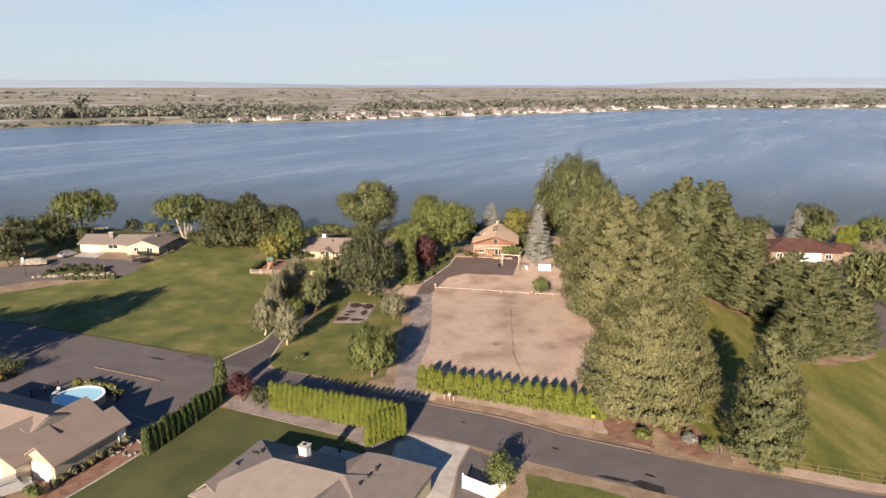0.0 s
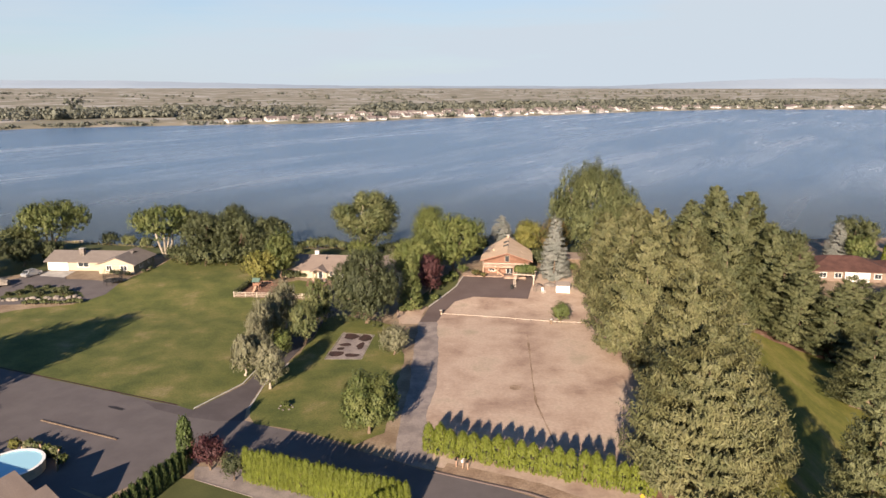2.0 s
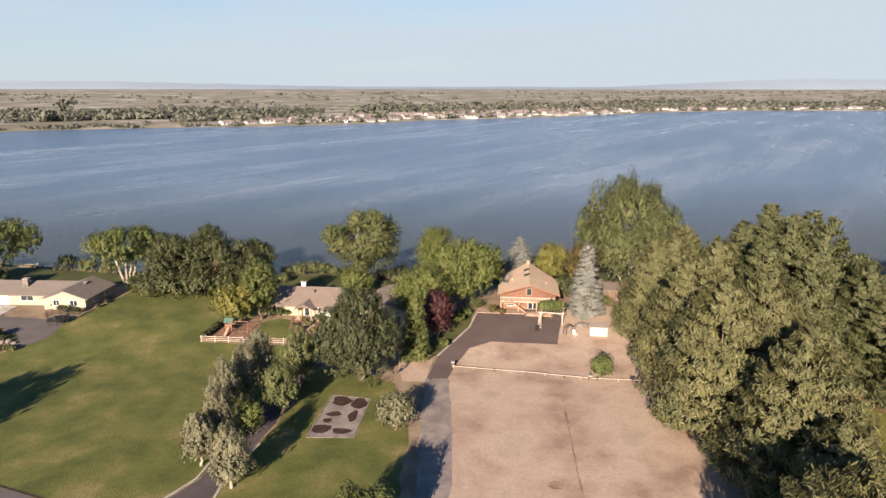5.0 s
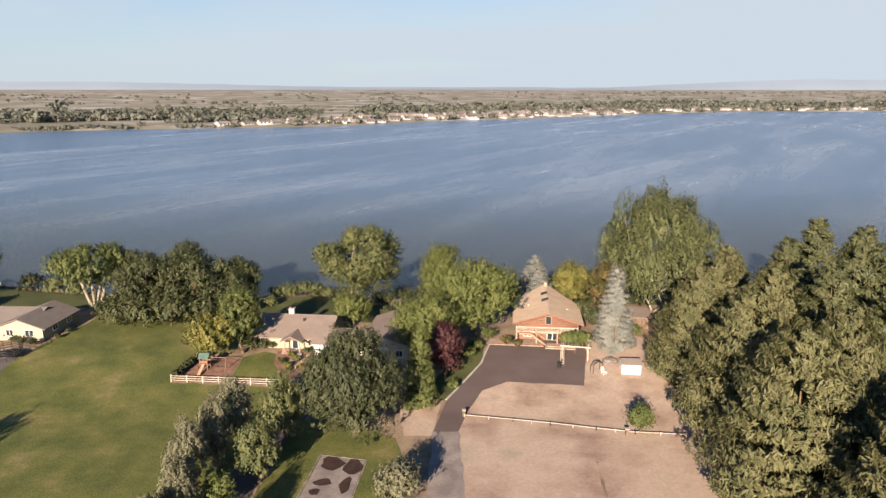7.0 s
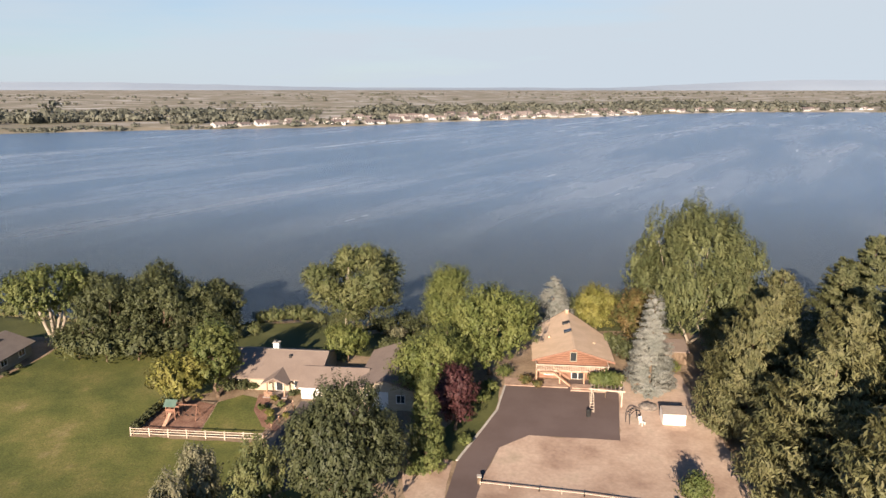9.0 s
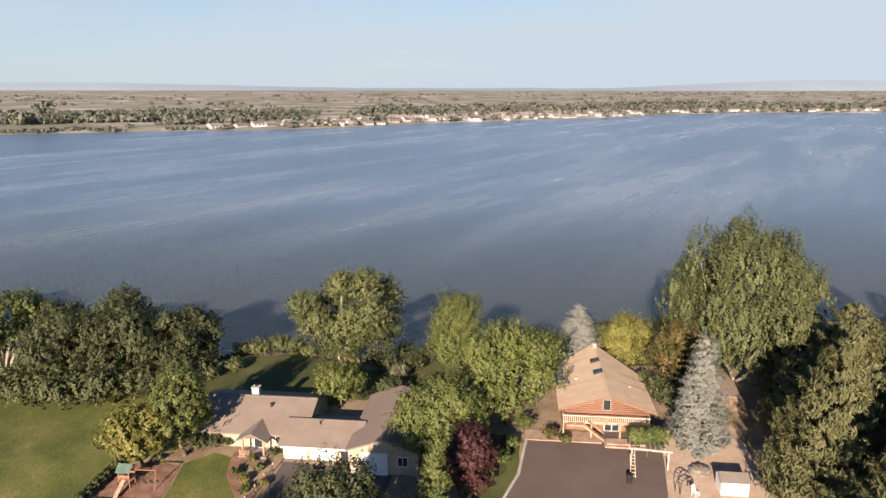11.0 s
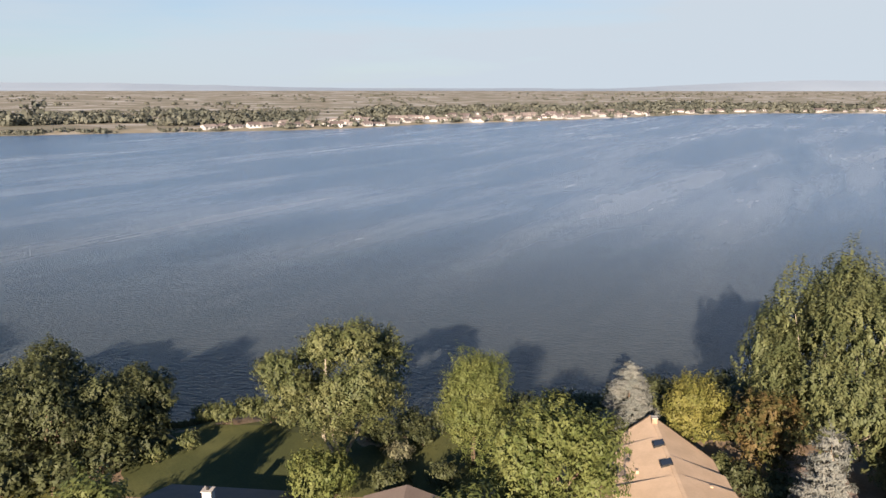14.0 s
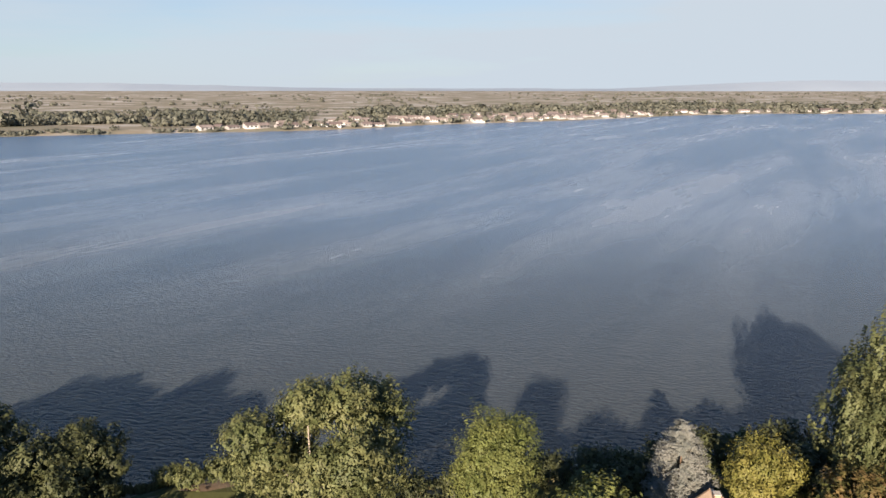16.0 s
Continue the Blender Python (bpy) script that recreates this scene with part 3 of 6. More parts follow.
def kerb(name, pts, w, hgt, mat, label):
    s = Shape()
    for (ax, ay), (bx, by) in zip(pts, pts[1:]):
        ln = math.hypot(bx - ax, by - ay)
        nx, ny = (by - ay) / ln * w / 2, (ax - bx) / ln * w / 2
        za, zb = ground_z(ax, ay), ground_z(bx, by)
        low = [(ax - nx, ay - ny, za - 0.1), (bx - nx, by - ny, zb - 0.1), (bx + nx, by + ny, zb - 0.1), (ax + nx, ay + ny, za - 0.1)]
        s.add(low + [(x, y, z + 0.1 + hgt) for x, y, z in low], [(4, 5, 6, 7), (0, 1, 5, 4), (1, 2, 6, 5), (2, 3, 7, 6), (3, 0, 4, 7)])
    return single(name, s, mat, Matrix(), label, "kerb", kind="structure")


kerb("kerb_1", [along_road(s, 0.1) for s in range(1, 36, 4)], 0.25, 0.14, ASPHALT_NEW, "low dark kerb along the road")
kerb("kerb_2", [along_road(s, 0.1) for s in range(-90, -38, 5)], 0.3, 0.05, SCORCH, "dark earth edging between road and lawn")
kerb("kerb_3", [(-4.3, 156.8), (-1.2, 163), (1.6, 168.8), (2.6, 173), (3.6, 177)], 0.3, 0.12, CONCRETE, "pale concrete edging of the yard")
kerb("kerb_4", [(-57.7, 106.6), (-44.6, 101.2)], 0.2, 0.16, BARK, "dark weathered log barrier between forecourt and road")
kerb("kerb_5", [(-37.6, 110.2), (-32.9, 118.8), (-31.7, 128)], 0.25, 0.08, CONCRETE, "pale edging beside the driveway")
kerb("kerb_6", [(-29.6, 110.4), (-29.4, 119.4), (-27.4, 127)], 0.25, 0.08, CONCRETE, "pale edging beside the driveway")

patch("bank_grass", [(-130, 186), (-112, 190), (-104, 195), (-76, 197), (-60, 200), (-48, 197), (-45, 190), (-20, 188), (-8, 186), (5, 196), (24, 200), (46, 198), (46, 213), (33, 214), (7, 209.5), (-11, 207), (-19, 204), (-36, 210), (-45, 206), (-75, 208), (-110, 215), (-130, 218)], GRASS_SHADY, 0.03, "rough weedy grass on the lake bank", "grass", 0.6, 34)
# tar patches on the road
for i, (x, y, w, d) in enumerate(((23.9, 71.9, 2.0, 1.1), (20.2, 73.6, 2.0, 0.4), (24.8, 74.2, 0.7, 0.45), (-49, 110.5, 1.6, 0.4), (14.5, 80.5, 0.5, 0.3), (2.8, 87.5, 0.3, 0.3))):
    patch("road_repair", [(x - w, y + 0.4 * w), (x - 0.2 * w, y + d + 0.1 * w), (x + w, y - 0.35 * w + d * 0.4), (x + 0.8 * w, y - d - 0.3 * w), (x - 0.4 * w, y - d * 0.4)], TAR, 0.03, "black tar repair on the road", "repair", 0.2, 40 + i)


# -- houses --
def gable_roof(s, x0, x1, y0, y1, ze, zr, axis="x", over=0.5, end=0.4, thick=0.2):
    if axis == "x":
        ym = (y0 + y1) / 2
        drop = over * (zr - ze) / (ym - y0)
        for yo, sg in ((y0, -1), (y1, 1)):
            q = [(x0 - end, ym, zr), (x1 + end, ym, zr), (x1 + end, yo + sg * over, ze - drop), (x0 - end, yo + sg * over, ze - drop)]
            s.slab(q if sg > 0 else q[::-1], thick)
    else:
        xm = (x0 + x1) / 2
        drop = over * (zr - ze) / (xm - x0)
        for xo, sg in ((x0, -1), (x1, 1)):
            q = [(xm, y0 - end, zr), (xm, y1 + end, zr), (xo + sg * over, y1 + end, ze - drop), (xo + sg * over, y0 - end, ze - drop)]
            s.slab(q if sg < 0 else q[::-1], thick)
    return s


def hip_roof(s, x0, x1, y0, y1, ze, zr, over=0.5):
    x0, x1, y0, y1 = x0 - over, x1 + over, y0 - over, y1 + over
    r = (y1 - y0) / 2
    ym = (y0 + y1) / 2
    low = [(x0, y0, ze), (x1, y0, ze), (x1, y1, ze), (x0, y1, ze)]
    top = [(x0 + r, ym, zr), (x1 - r, ym, zr)]
    s.add(low + top + [(x, y, z - 0.2) for x, y, z in low],
          [(0, 1, 5, 4), (1, 2, 5), (2, 3, 4, 5), (3, 0, 4), (0, 6, 7, 1), (1, 7, 8, 2), (2, 8, 9, 3), (3, 9, 6, 0), (9, 8, 7, 6)])
    return s


def gable_walls(s, x0, x1, y0, y1, z0, ze, zr, axis="x"):
    s.box(x0, x1, y0, y1, z0, ze)
    k = 0.2
    if axis == "x":
        ym = (y0 + y1) / 2
        for x, w in ((x0, k), (x1, -k)):
            s.add([(x, y0, ze), (x, y1, ze), (x, ym, zr - 0.12), (x + w, y0, ze), (x + w, y1, ze), (x + w, ym, zr - 0.12)], [(0, 1, 2), (5, 4, 3), (0, 2, 5, 3), (1, 4, 5, 2)])
    else:
        xm = (x0 + x1) / 2
        for y, w in ((y0, k), (y1, -k)):
            s.add([(x0, y, ze), (x1, y, ze), (xm, y, zr - 0.12), (x0, y + w, ze), (x1, y + w, ze), (xm, y + w, zr - 0.12)], [(0, 1, 2), (5, 4, 3), (0, 2, 5, 3), (1, 4, 5, 2)])
    return s


def window(house, x, y, z, w, hgt, side="front", name="window", mat=WHITE, fill=GLASS, fill_name="pane"):
    """A framed opening on a wall that faces front (-y), back (+y), left (-x) or right (+x); x, y, z: its foot's middle."""
    f, p = Shape(), Shape()

    def put(s, a0, a1, b0, b1, d0, d1):
        if side in ("front", "back"):
            sg = -1 if side == "front" else 1
            s.box(x + a0, x + a1, *sorted((y + sg * d0, y + sg * d1)), z + b0, z + b1)
        else:
            sg = -1 if side == "left" else 1
            s.box(*sorted((x + sg * d0, x + sg * d1)), y + a0, y + a1, z + b0, z + b1)

    t = 0.09
    put(f, -w / 2 - t, -w / 2, -t, hgt + t, 0, 0.09)
    put(f, w / 2, w / 2 + t, -t, hgt + t, 0, 0.09)
    put(f, -w / 2, w / 2, hgt, hgt + t, 0, 0.09)
    put(f, -w / 2, w / 2, -t, 0, 0, 0.12)
    if fill is GLASS and w > 1.0:
        put(f, -0.03, 0.03, 0, hgt, 0, 0.07)
    put(p, -w / 2, w / 2, 0, hgt, 0.0, 0.04)
    ob = part(name, f, mat, house)
    part(fill_name, p, fill, ob)
    return ob


def garage_door(house, x, y, z, w, hgt):
    """A sectional white door of four leaves."""
    ob = window(house, x, y, z, w, hgt, name="garage_door", fill=WHITE, fill_name="leaf")
    for i in range(1, 4):
        part("leaf", Shape().box(x - w / 2, x + w / 2, y - 0.055, y - 0.041, z + hgt * i / 4 - 0.22, z + hgt * i / 4 - 0.03), WHITE, ob)
    return ob


def log_house():
    """The red timber house with a stepped tan roof, balcony, stair and vine pergola."""
    m = on_ground(14.0, 178.7, -6.0)
    h = thing("timber_house", m, "red-stained timber house with tan stepped roof and balcony", "house")
    ridge = 5.4
    # roof bays from the gable backwards: each side steps down towards the lake, and the ridge runs on to a prow
    for sg, bays in ((-1, ((-1.5, 4.6, 4.6, 6.3, 3.5), (4.6, 12.6, 12.6, 6.1, 3.1), (12.6, 17.5, 14.8, 5.2, 3.0))), (1, ((-1.5, 5.0, 5.0, 6.1, 3.5), (5.0, 8.6, 8.6, 6.2, 3.1), (8.6, 17.5, 12.5, 6.0, 2.75)))):
        for y0, y1, low, half, eave in bays:
            part("wall", Shape().box(*sorted((0, sg * (half - 0.8))), max(0, y0), min(low, 12.2), 0, eave + 0.12), LOG, h)
            q = [(0, y0, ridge), (0, y1, ridge), (sg * half, low, eave), (sg * half, y0, eave)]
            part("roof", Shape().slab(q if sg < 0 else q[::-1], 0.22), SHINGLE_TAN, h, "tan shingle roof slope")
            part("eave_board", Shape().slab([(sg * half, y0, eave - 0.02), (sg * (half + 0.04), y0, eave - 0.02), (sg * (half + 0.04), low, eave - 0.02), (sg * half, low, eave - 0.02)][::sg], 0.2), BARK, h)
        part("prow_board", Shape().slab([(0, 17.5, ridge + 0.02), (0, 17.72, ridge + 0.02), (sg * half, low + 0.22, eave + 0.02), (sg * half, low, eave + 0.02)][::-sg], 0.26), BARK, h)
    for sg, half, eave in ((-1, 6.3, 3.5), (1, 6.1, 3.5)):
        part("rake_board", Shape().slab([(0, -1.56, ridge + 0.01), (0, -1.505, ridge + 0.01), (sg * half, -1.505, eave + 0.01), (sg * half, -1.56, eave + 0.01)][::-sg], 0.27), LOG, h)
    part("ridge_cap", Shape().slab([(-0.2, -1.5, ridge + 0.015), (0.2, -1.5, ridge + 0.015), (0.2, 17.5, ridge + 0.015), (-0.2, 17.5, ridge + 0.015)], 0.08), SHINGLE_TAN, h)
    for y, e in ((0, 3.3), (12.1, 2.6)):
        hw = 5.4
        part("gable", Shape().add([(-hw, y, e), (hw, y, e), (0, y, ridge - 0.3), (-hw, y + 0.2, e), (hw, y + 0.2, e), (0, y + 0.2, ridge - 0.3)], [(0, 1, 2), (5, 4, 3), (0, 2, 5, 3), (1, 4, 5, 2)]), LOG, h)
    for i in range(8):
        w = min(5.4, (ridge - 0.4 - (2.55 + i * 0.3)) / 0.33)
        part("log", Shape().tube([(-w, -0.02, 2.55 + i * 0.3), (w, -0.02, 2.55 + i * 0.3)], [0.15, 0.15], 6), LOG, h, smooth=True)
    for y in (6.9, 10.9):
        sk = part("skylight", Shape().slab([(-1.05, y - 0.6, ridge - 0.18), (0.15, y - 0.6, ridge + 0.16), (0.15, y + 0.6, ridge + 0.16), (-1.05, y + 0.6, ridge - 0.18)], 0.3), DARKMETAL, h)
        part("pane", Shape().slab([(-0.95, y - 0.5, ridge - 0.12), (0.06, y - 0.5, ridge + 0.18), (0.06, y + 0.5, ridge + 0.18), (-0.95, y + 0.5, ridge - 0.12)], 0.03), GLASS, sk)
    ch = part("chimney", Shape().box(-0.28, 0.28, 15.4, 16.0, 4.2, 6.0), TIMBER, h, "tan boarded chimney")
    part("cap", Shape().box(-0.34, 0.34, 15.34, 16.06, 6.0, 6.08), CONCRETE, ch)
    for x, y in ((-3.4, 6.6), (-3.1, 2.9), (3.5, 4.4)):
        part("roof_vent", Shape().box(x - 0.15, x + 0.15, y - 0.15, y + 0.15, 3.3, 4.42), SHINGLE_TAN, h)
    window(h, 0, -0.14, 3.0, 0.85, 1.35, mat=SIDING_GREY)
    for x in (-3.6, 3.6):
        window(h, x, -0.02, 0.6, 1.3, 1.1)
    for x in (0.3, 1.25):
        window(h, x, -0.02, 0.02, 0.85, 1.8, name="door")
    # balcony
    b = part("balcony", Shape().box(-5.7, 5.1, -2.3, 0, 1.98, 2.14), TIMBER, h, "weathered timber balcony across the gable")
    part("rail", Shape().box(-5.7, 5.1, -2.34, -2.24, 3.0, 3.12), FENCEWOOD, b)
    part("rail", Shape().box(-5.7, 5.1, -2.33, -2.26, 2.2, 2.28), FENCEWOOD, b)
    for i in range(43):
        x = -5.65 + i * 0.2535
        part("baluster", Shape().box(x - 0.045, x + 0.045, -2.33, -2.25, 2.14, 3.0), FENCEWOOD, b)
    for x in (-5.6, -2.1, 1.5, 5.0):
        part("post", Shape().box(x - 0.1, x + 0.1, -2.35, -2.15, 0, 1.98), TIMBER, b)
    for x in (-5.7, 5.1):
        part("side_rail", Shape().box(x - 0.05, x + 0.05, -2.3, 0, 3.0, 3.12), FENCEWOOD, b)
    # stair down from the balcony
    st = part("stair", Shape().slab([(-3.1, -3.1, 2.14), (-0.6, -3.1, 0.25), (-0.6, -2.95, 0.25), (-3.1, -2.95, 2.14)], 0.25), TIMBER, h)
    part("stringer", Shape().slab([(-3.1, -2.5, 2.14), (-0.6, -2.5, 0.25), (-0.6, -2.36, 0.25), (-3.1, -2.36, 2.14)], 0.25), TIMBER, st)
    for i in range(11):
        part("tread", Shape().box(-3.1 + i * 0.23, -2.84 + i * 0.23, -3.1, -2.4, 2.02 - i * 0.18, 2.07 - i * 0.18), TIMBER, st)
    part("handrail", Shape().slab([(-3.1, -3.1, 3.05), (-0.6, -3.1, 1.2), (-0.6, -3.02, 1.2), (-3.1, -3.02, 3.05)], 0.1), TIMBER, st)
    part("landing", Shape().box(-5.2, -3.1, -3.1, -2.3, 1.98, 2.14), TIMBER, h)
    # terrace steps
    for i in range(2):
        single("terrace_step", Shape().box(-0.3 - 0.3 * i, 4.6, -4.0 - 0.5 * i, -2.6, -0.1, 0.3 - 0.14 * i), FLAGSTONE, m, "tan stone terrace step by the timber house", "step")
    single("side_terrace", Shape().box(-10.4, -0.9, -3.6, -0.9, -0.1, 0.14), FLAGSTONE, m, "low tan stone terrace beside the timber house", "terrace")
    return h


log_house()


def ranch_house():
    """The cream ranch house with two garages and a gabled wing."""
    m = on_ground(-21.6, 170.0, -6.0)
    h = thing("ranch_house", m, "cream ranch house with taupe shingle roof and white garage doors", "house")
    part("wall", gable_walls(Shape(), -5.2, 3.6, 1.7, 8.3, 0, 2.5, 3.7), SIDING, h)
    part("roof", gable_roof(Shape(), -5.2, 4.0, 1.7, 8.3, 2.55, 3.8, over=0.9), SHINGLE_BROWN, h)
    part("wall", gable_walls(Shape(), -17.6, -3.2, 3.6, 14.4, 0, 2.6, 4.5), SIDING, h)
    part("roof", gable_roof(Shape(), -17.6, -3.2, 3.6, 14.4, 2.65, 4.6, over=0.7), SHINGLE_BROWN, h)
    part("wall", gable_walls(Shape(), 3.6, 11.6, -0.5, 13.6, 0, 3.2, 4.55, "y"), SIDING, h)
    part("roof", gable_roof(Shape(), 3.6, 11.6, -0.5, 13.6, 3.25, 4.65, "y", over=0.5), SHINGLE_BROWN, h)
    for x in (-3.65, -0.2):
        garage_door(h, x, 1.67, 0.02, 2.7, 2.1)
    garage_door(h, 6.5, -0.53, 0.02, 2.9, 2.6)
    window(h, 9.8, -0.53, 1.2, 1.1, 1.1)
    window(h, 2.4, 1.67, 0.02, 0.95, 2.0, name="door")
    window(h, -6.0, 3.57, 0.9, 1.4, 1.2)
    window(h, -15.2, 3.57, 0.9, 1.6, 1.2)
    window(h, 3.6, 10.5, 1.2, 1.2, 1.0, "left")
    # gabled entrance porch
    pr = part("porch_roof", gable_roof(Shape(), -10.6, -7.4, 1.6, 5.6, 2.5, 3.3, "y", over=0.4), SHINGLE_BROWN, h)
    part("gable", Shape().add([(-10.4, 1.7, 2.45), (-7.6, 1.7, 2.45), (-9, 1.7, 3.1), (-10.4, 1.8, 2.45), (-7.6, 1.8, 2.45), (-9, 1.8, 3.1)], [(0, 1, 2), (5, 4, 3), (0, 2, 5, 3), (1, 4, 5, 2), (0, 3, 4, 1)]), WALL_BROWN, pr)
    for x in (-10.3, -7.7):
        part("porch_post", Shape().box(x - 0.1, x + 0.1, 1.7, 1.9, 0, 2.5), TIMBER, h)
    part("porch_floor", Shape().box(-10.8, -7.2, 1.2, 3.6, 0, 0.3), GRAVEL, h)
    part("porch_step", Shape().box(-9.8, -8.2, 0.8, 1.2, 0, 0.15), GRAVEL, h)
    for i in range(8):
        part("porch_baluster", Shape().box(-10.6 + i * 0.16, -10.53 + i * 0.16, 1.3, 1.37, 0.3, 1.1), TIMBER, h)
    window(h, -9, 3.57, 0.32, 0.95, 2.0, name="door")
    c = part("chimney", Shape().box(-11.9, -11.0, 9.6, 10.4, 3.4, 5.3), WHITE, h, "white-painted chimney")
    part("cap", Shape().box(-12.0, -10.9, 9.5, 10.5, 5.3, 5.42), CONCRETE, c)
    part("flue", Shape().tube([(-11.45, 10.0, 5.42), (-11.45, 10.0, 5.75)], [0.16, 0.14], 8), DARKMETAL, c)
    part("roof_vent", Shape().box(-8.6, -8.3, 7.2, 7.5, 3.9, 4.5), DARKMETAL, h)
    part("roof_vent", Shape().tube([(-1.2, 4.2, 3.3), (-1.2, 4.2, 4.05)], [0.07, 0.07], 6), DARKMETAL, h)
    part("deck_rail", Shape().box(-9.2, -4.4, 16.2, 16.26, 1.0, 1.1), WHITE, h)
    for i in range(4):
        part("deck_post", Shape().box(-9.2 + i * 1.58, -9.1 + i * 1.58, 16.2, 16.3, 0, 1.05), WHITE, h)
    part("fascia", Shape().box(-5.2, 3.5, 0.72, 0.8, 2.0, 2.2), WHITE, h)
    part("ridge_cap", Shape().box(-17.9, -2.9, 8.86, 9.14, 4.56, 4.66), SHINGLE, h)
    return h


ranch_house()


def west_house():
    """The long cream house beside the loop drive."""
    h = thing("long_house", on_ground(-87.5, 181.3, -3.0), "long low cream house with brown shingle roof", "house")
    part("wall", gable_walls(Shape(), -11.0, 8.0, 0, 8.5, 0, 2.6, 4.0), SIDING, h)
    part("roof", gable_roof(Shape(), -11.0, 8.6, 0, 8.5, 2.65, 4.1, over=0.8), SHINGLE, h)
    part("wall", gable_walls(Shape(), 3.4, 12.0, -2.6, 8.0, 0, 2.5, 4.0, "y"), SIDING, h)
    part("roof", gable_roof(Shape(), 3.4, 12.0, -2.6, 8.0, 2.55, 4.1, "y", over=0.7), SHINGLE, h)
    part("side_cladding", Shape().box(12.0, 12.04, -2.6, 8.0, 0, 2.4), SIDING_GREY, h)
    garage_door(h, -8.2, -0.03, 0.02, 4.8, 2.1)
    window(h, -1.8, -0.03, 1.0, 2.6, 1.1)
    window(h, 6.0, -2.63, 0.9, 1.2, 1.1)
    window(h, 9.6, -2.63, 0.9, 1.5, 1.1)
    window(h, 2.6, -0.03, 0.02, 0.95, 2.0, name="door")
    window(h, 12.05, 1.0, 0.9, 1.4, 1.1, "right")
    window(h, 12.05, 5.4, 0.9, 1.4, 1.1, "right")
    c = part("chimney", Shape().box(-3.6, -2.5, 1.8, 2.7, 3.0, 5.0), ROCK, h, "grey-brown stone chimney")
    part("cap", Shape().box(-3.7, -2.4, 1.7, 2.8, 5.0, 5.1), CONCRETE, c)
    return h


west_house()


def east_house():
    h = thing("bungalow", on_ground(93.5, 172, -8.0), "brown bungalow with dark red-brown hipped roof", "house")
    part("wall", Shape().box(-9, 8, 0, 11, 0, 2.7), WALL_BROWN, h)
    part("roof", hip_roof(Shape(), -9, 8, 0, 11, 2.7, 5.0, 0.8), SHINGLE_RED, h)
    part("wall", Shape().box(8, 14, 3, 10, 0, 2.5), WALL_BROWN, h)
    part("roof", hip_roof(Shape(), 7, 14, 3, 10, 2.5, 4.0, 0.7), SHINGLE_RED, h)
    garage_door(h, 1.2, -0.03, 0.02, 4.8, 2.1)
    for x in (-6.5, -3.2, 5.4):
        window(h, x, -0.03, 0.9, 1.4, 1.1)
    part("porch_post", Shape().box(-1.9, -1.7, -0.7, -0.5, 0, 2.6), WHITE, h)
    return h


east_house()


def hedge_side_house():
    """The near house with a wide grey-brown roof and a white chimney."""
    h = thing("hipped_house", pose(-15.2, 68.5, 0, 0, 0, -22), "house with wide grey-brown hipped roof and white chimney", "house")
    part("wall", Shape().box(-10, 9, -6.2, 5.6, 0, 2.6), SIDING_GREY, h)
    part("roof", hip_roof(Shape(), -10, 11, -6.2, 5.6, 2.6, 5.0, 0.6), SHINGLE, h)
    part("wall", Shape().add([(3.2, -6.0, 0), (11.9, -6.0, 0), (11.9, 7.4, 0), (5.6, 5.0, 0), (3.2, 4.2, 0), (3.2, -6.0, 2.5), (11.9, -6.0, 2.5), (11.9, 7.4, 2.5), (5.6, 5.0, 2.5), (3.2, 4.2, 2.5)], [(4, 3, 2, 1, 0), (5, 6, 7, 8, 9)] + [(i, (i + 1) % 5, (i + 1) % 5 + 5, i + 5) for i in range(5)]), SIDING, h)
    part("roof", Shape().slab([(4.9, -6.2, 4.75), (4.9, 5.0, 4.75), (2.2, 5.0, 3.1), (2.2, -6.2, 3.1)], 0.15), SHINGLE, h)
    part("roof", Shape().slab([(4.9, -6.2, 4.75), (12.3, -6.2, 2.72), (12.3, 8.2, 2.72), (6.4, 6.0, 4.34), (4.9, 5.1, 4.75)], 0.15), SHINGLE, h)
    part("gable", Shape().add([(2.8, 4.2, 2.5), (11.4, 4.2, 2.5), (4.9, 4.2, 4.5), (2.8, 4.0, 2.5), (11.4, 4.0, 2.5), (4.9, 4.0, 4.5)], [(0, 2, 1), (3, 4, 5), (0, 3, 5, 2), (1, 2, 5, 4), (0, 1, 4, 3)]), SIDING, h)
    part("roof_dormer", gable_roof(Shape(), -10.4, -7.4, -5.5, -1.5, 2.7, 3.9, "y", over=0.3), SHINGLE, h)
    c = part("chimney", Shape().box(-2.9, -1.9, 3.0, 4.0, 2.8, 4.85), WHITE, h, "white-painted chimney")
    part("cap", Shape().box(-3.0, -1.8, 2.9, 4.1, 4.85, 4.97), CONCRETE, c)
    part("flue", Shape().box(-2.6, -2.2, 3.35, 3.65, 4.97, 5.1), DARKMETAL, c)
    for i in range(3):
        part("roof_vent", Shape().tube([(7.0 + 0.1 * i, -0.4 + i * 1.7, 3.9), (7.0 + 0.1 * i, -0.4 + i * 1.7, 4.6)], [0.16, 0.16], 8), DARKMETAL, h)
    part("ridge_vent", Shape().box(-7.8, -6.9, 0.8, 1.0, 4.2, 4.45), DARKMETAL, h)
    window(h, 11.93, 2.0, 1.0, 1.4, 1.1, "right")
    single("patio", Shape().box(-5.0, 4.5, 5.6, 11.6, -0.1, 0.06), CONCRETE, pose(-15.2, 68.5, 0, 0, 0, -22), "pale concrete patio behind a house", "patio", kind="structure")
    return h


hedge_side_house()


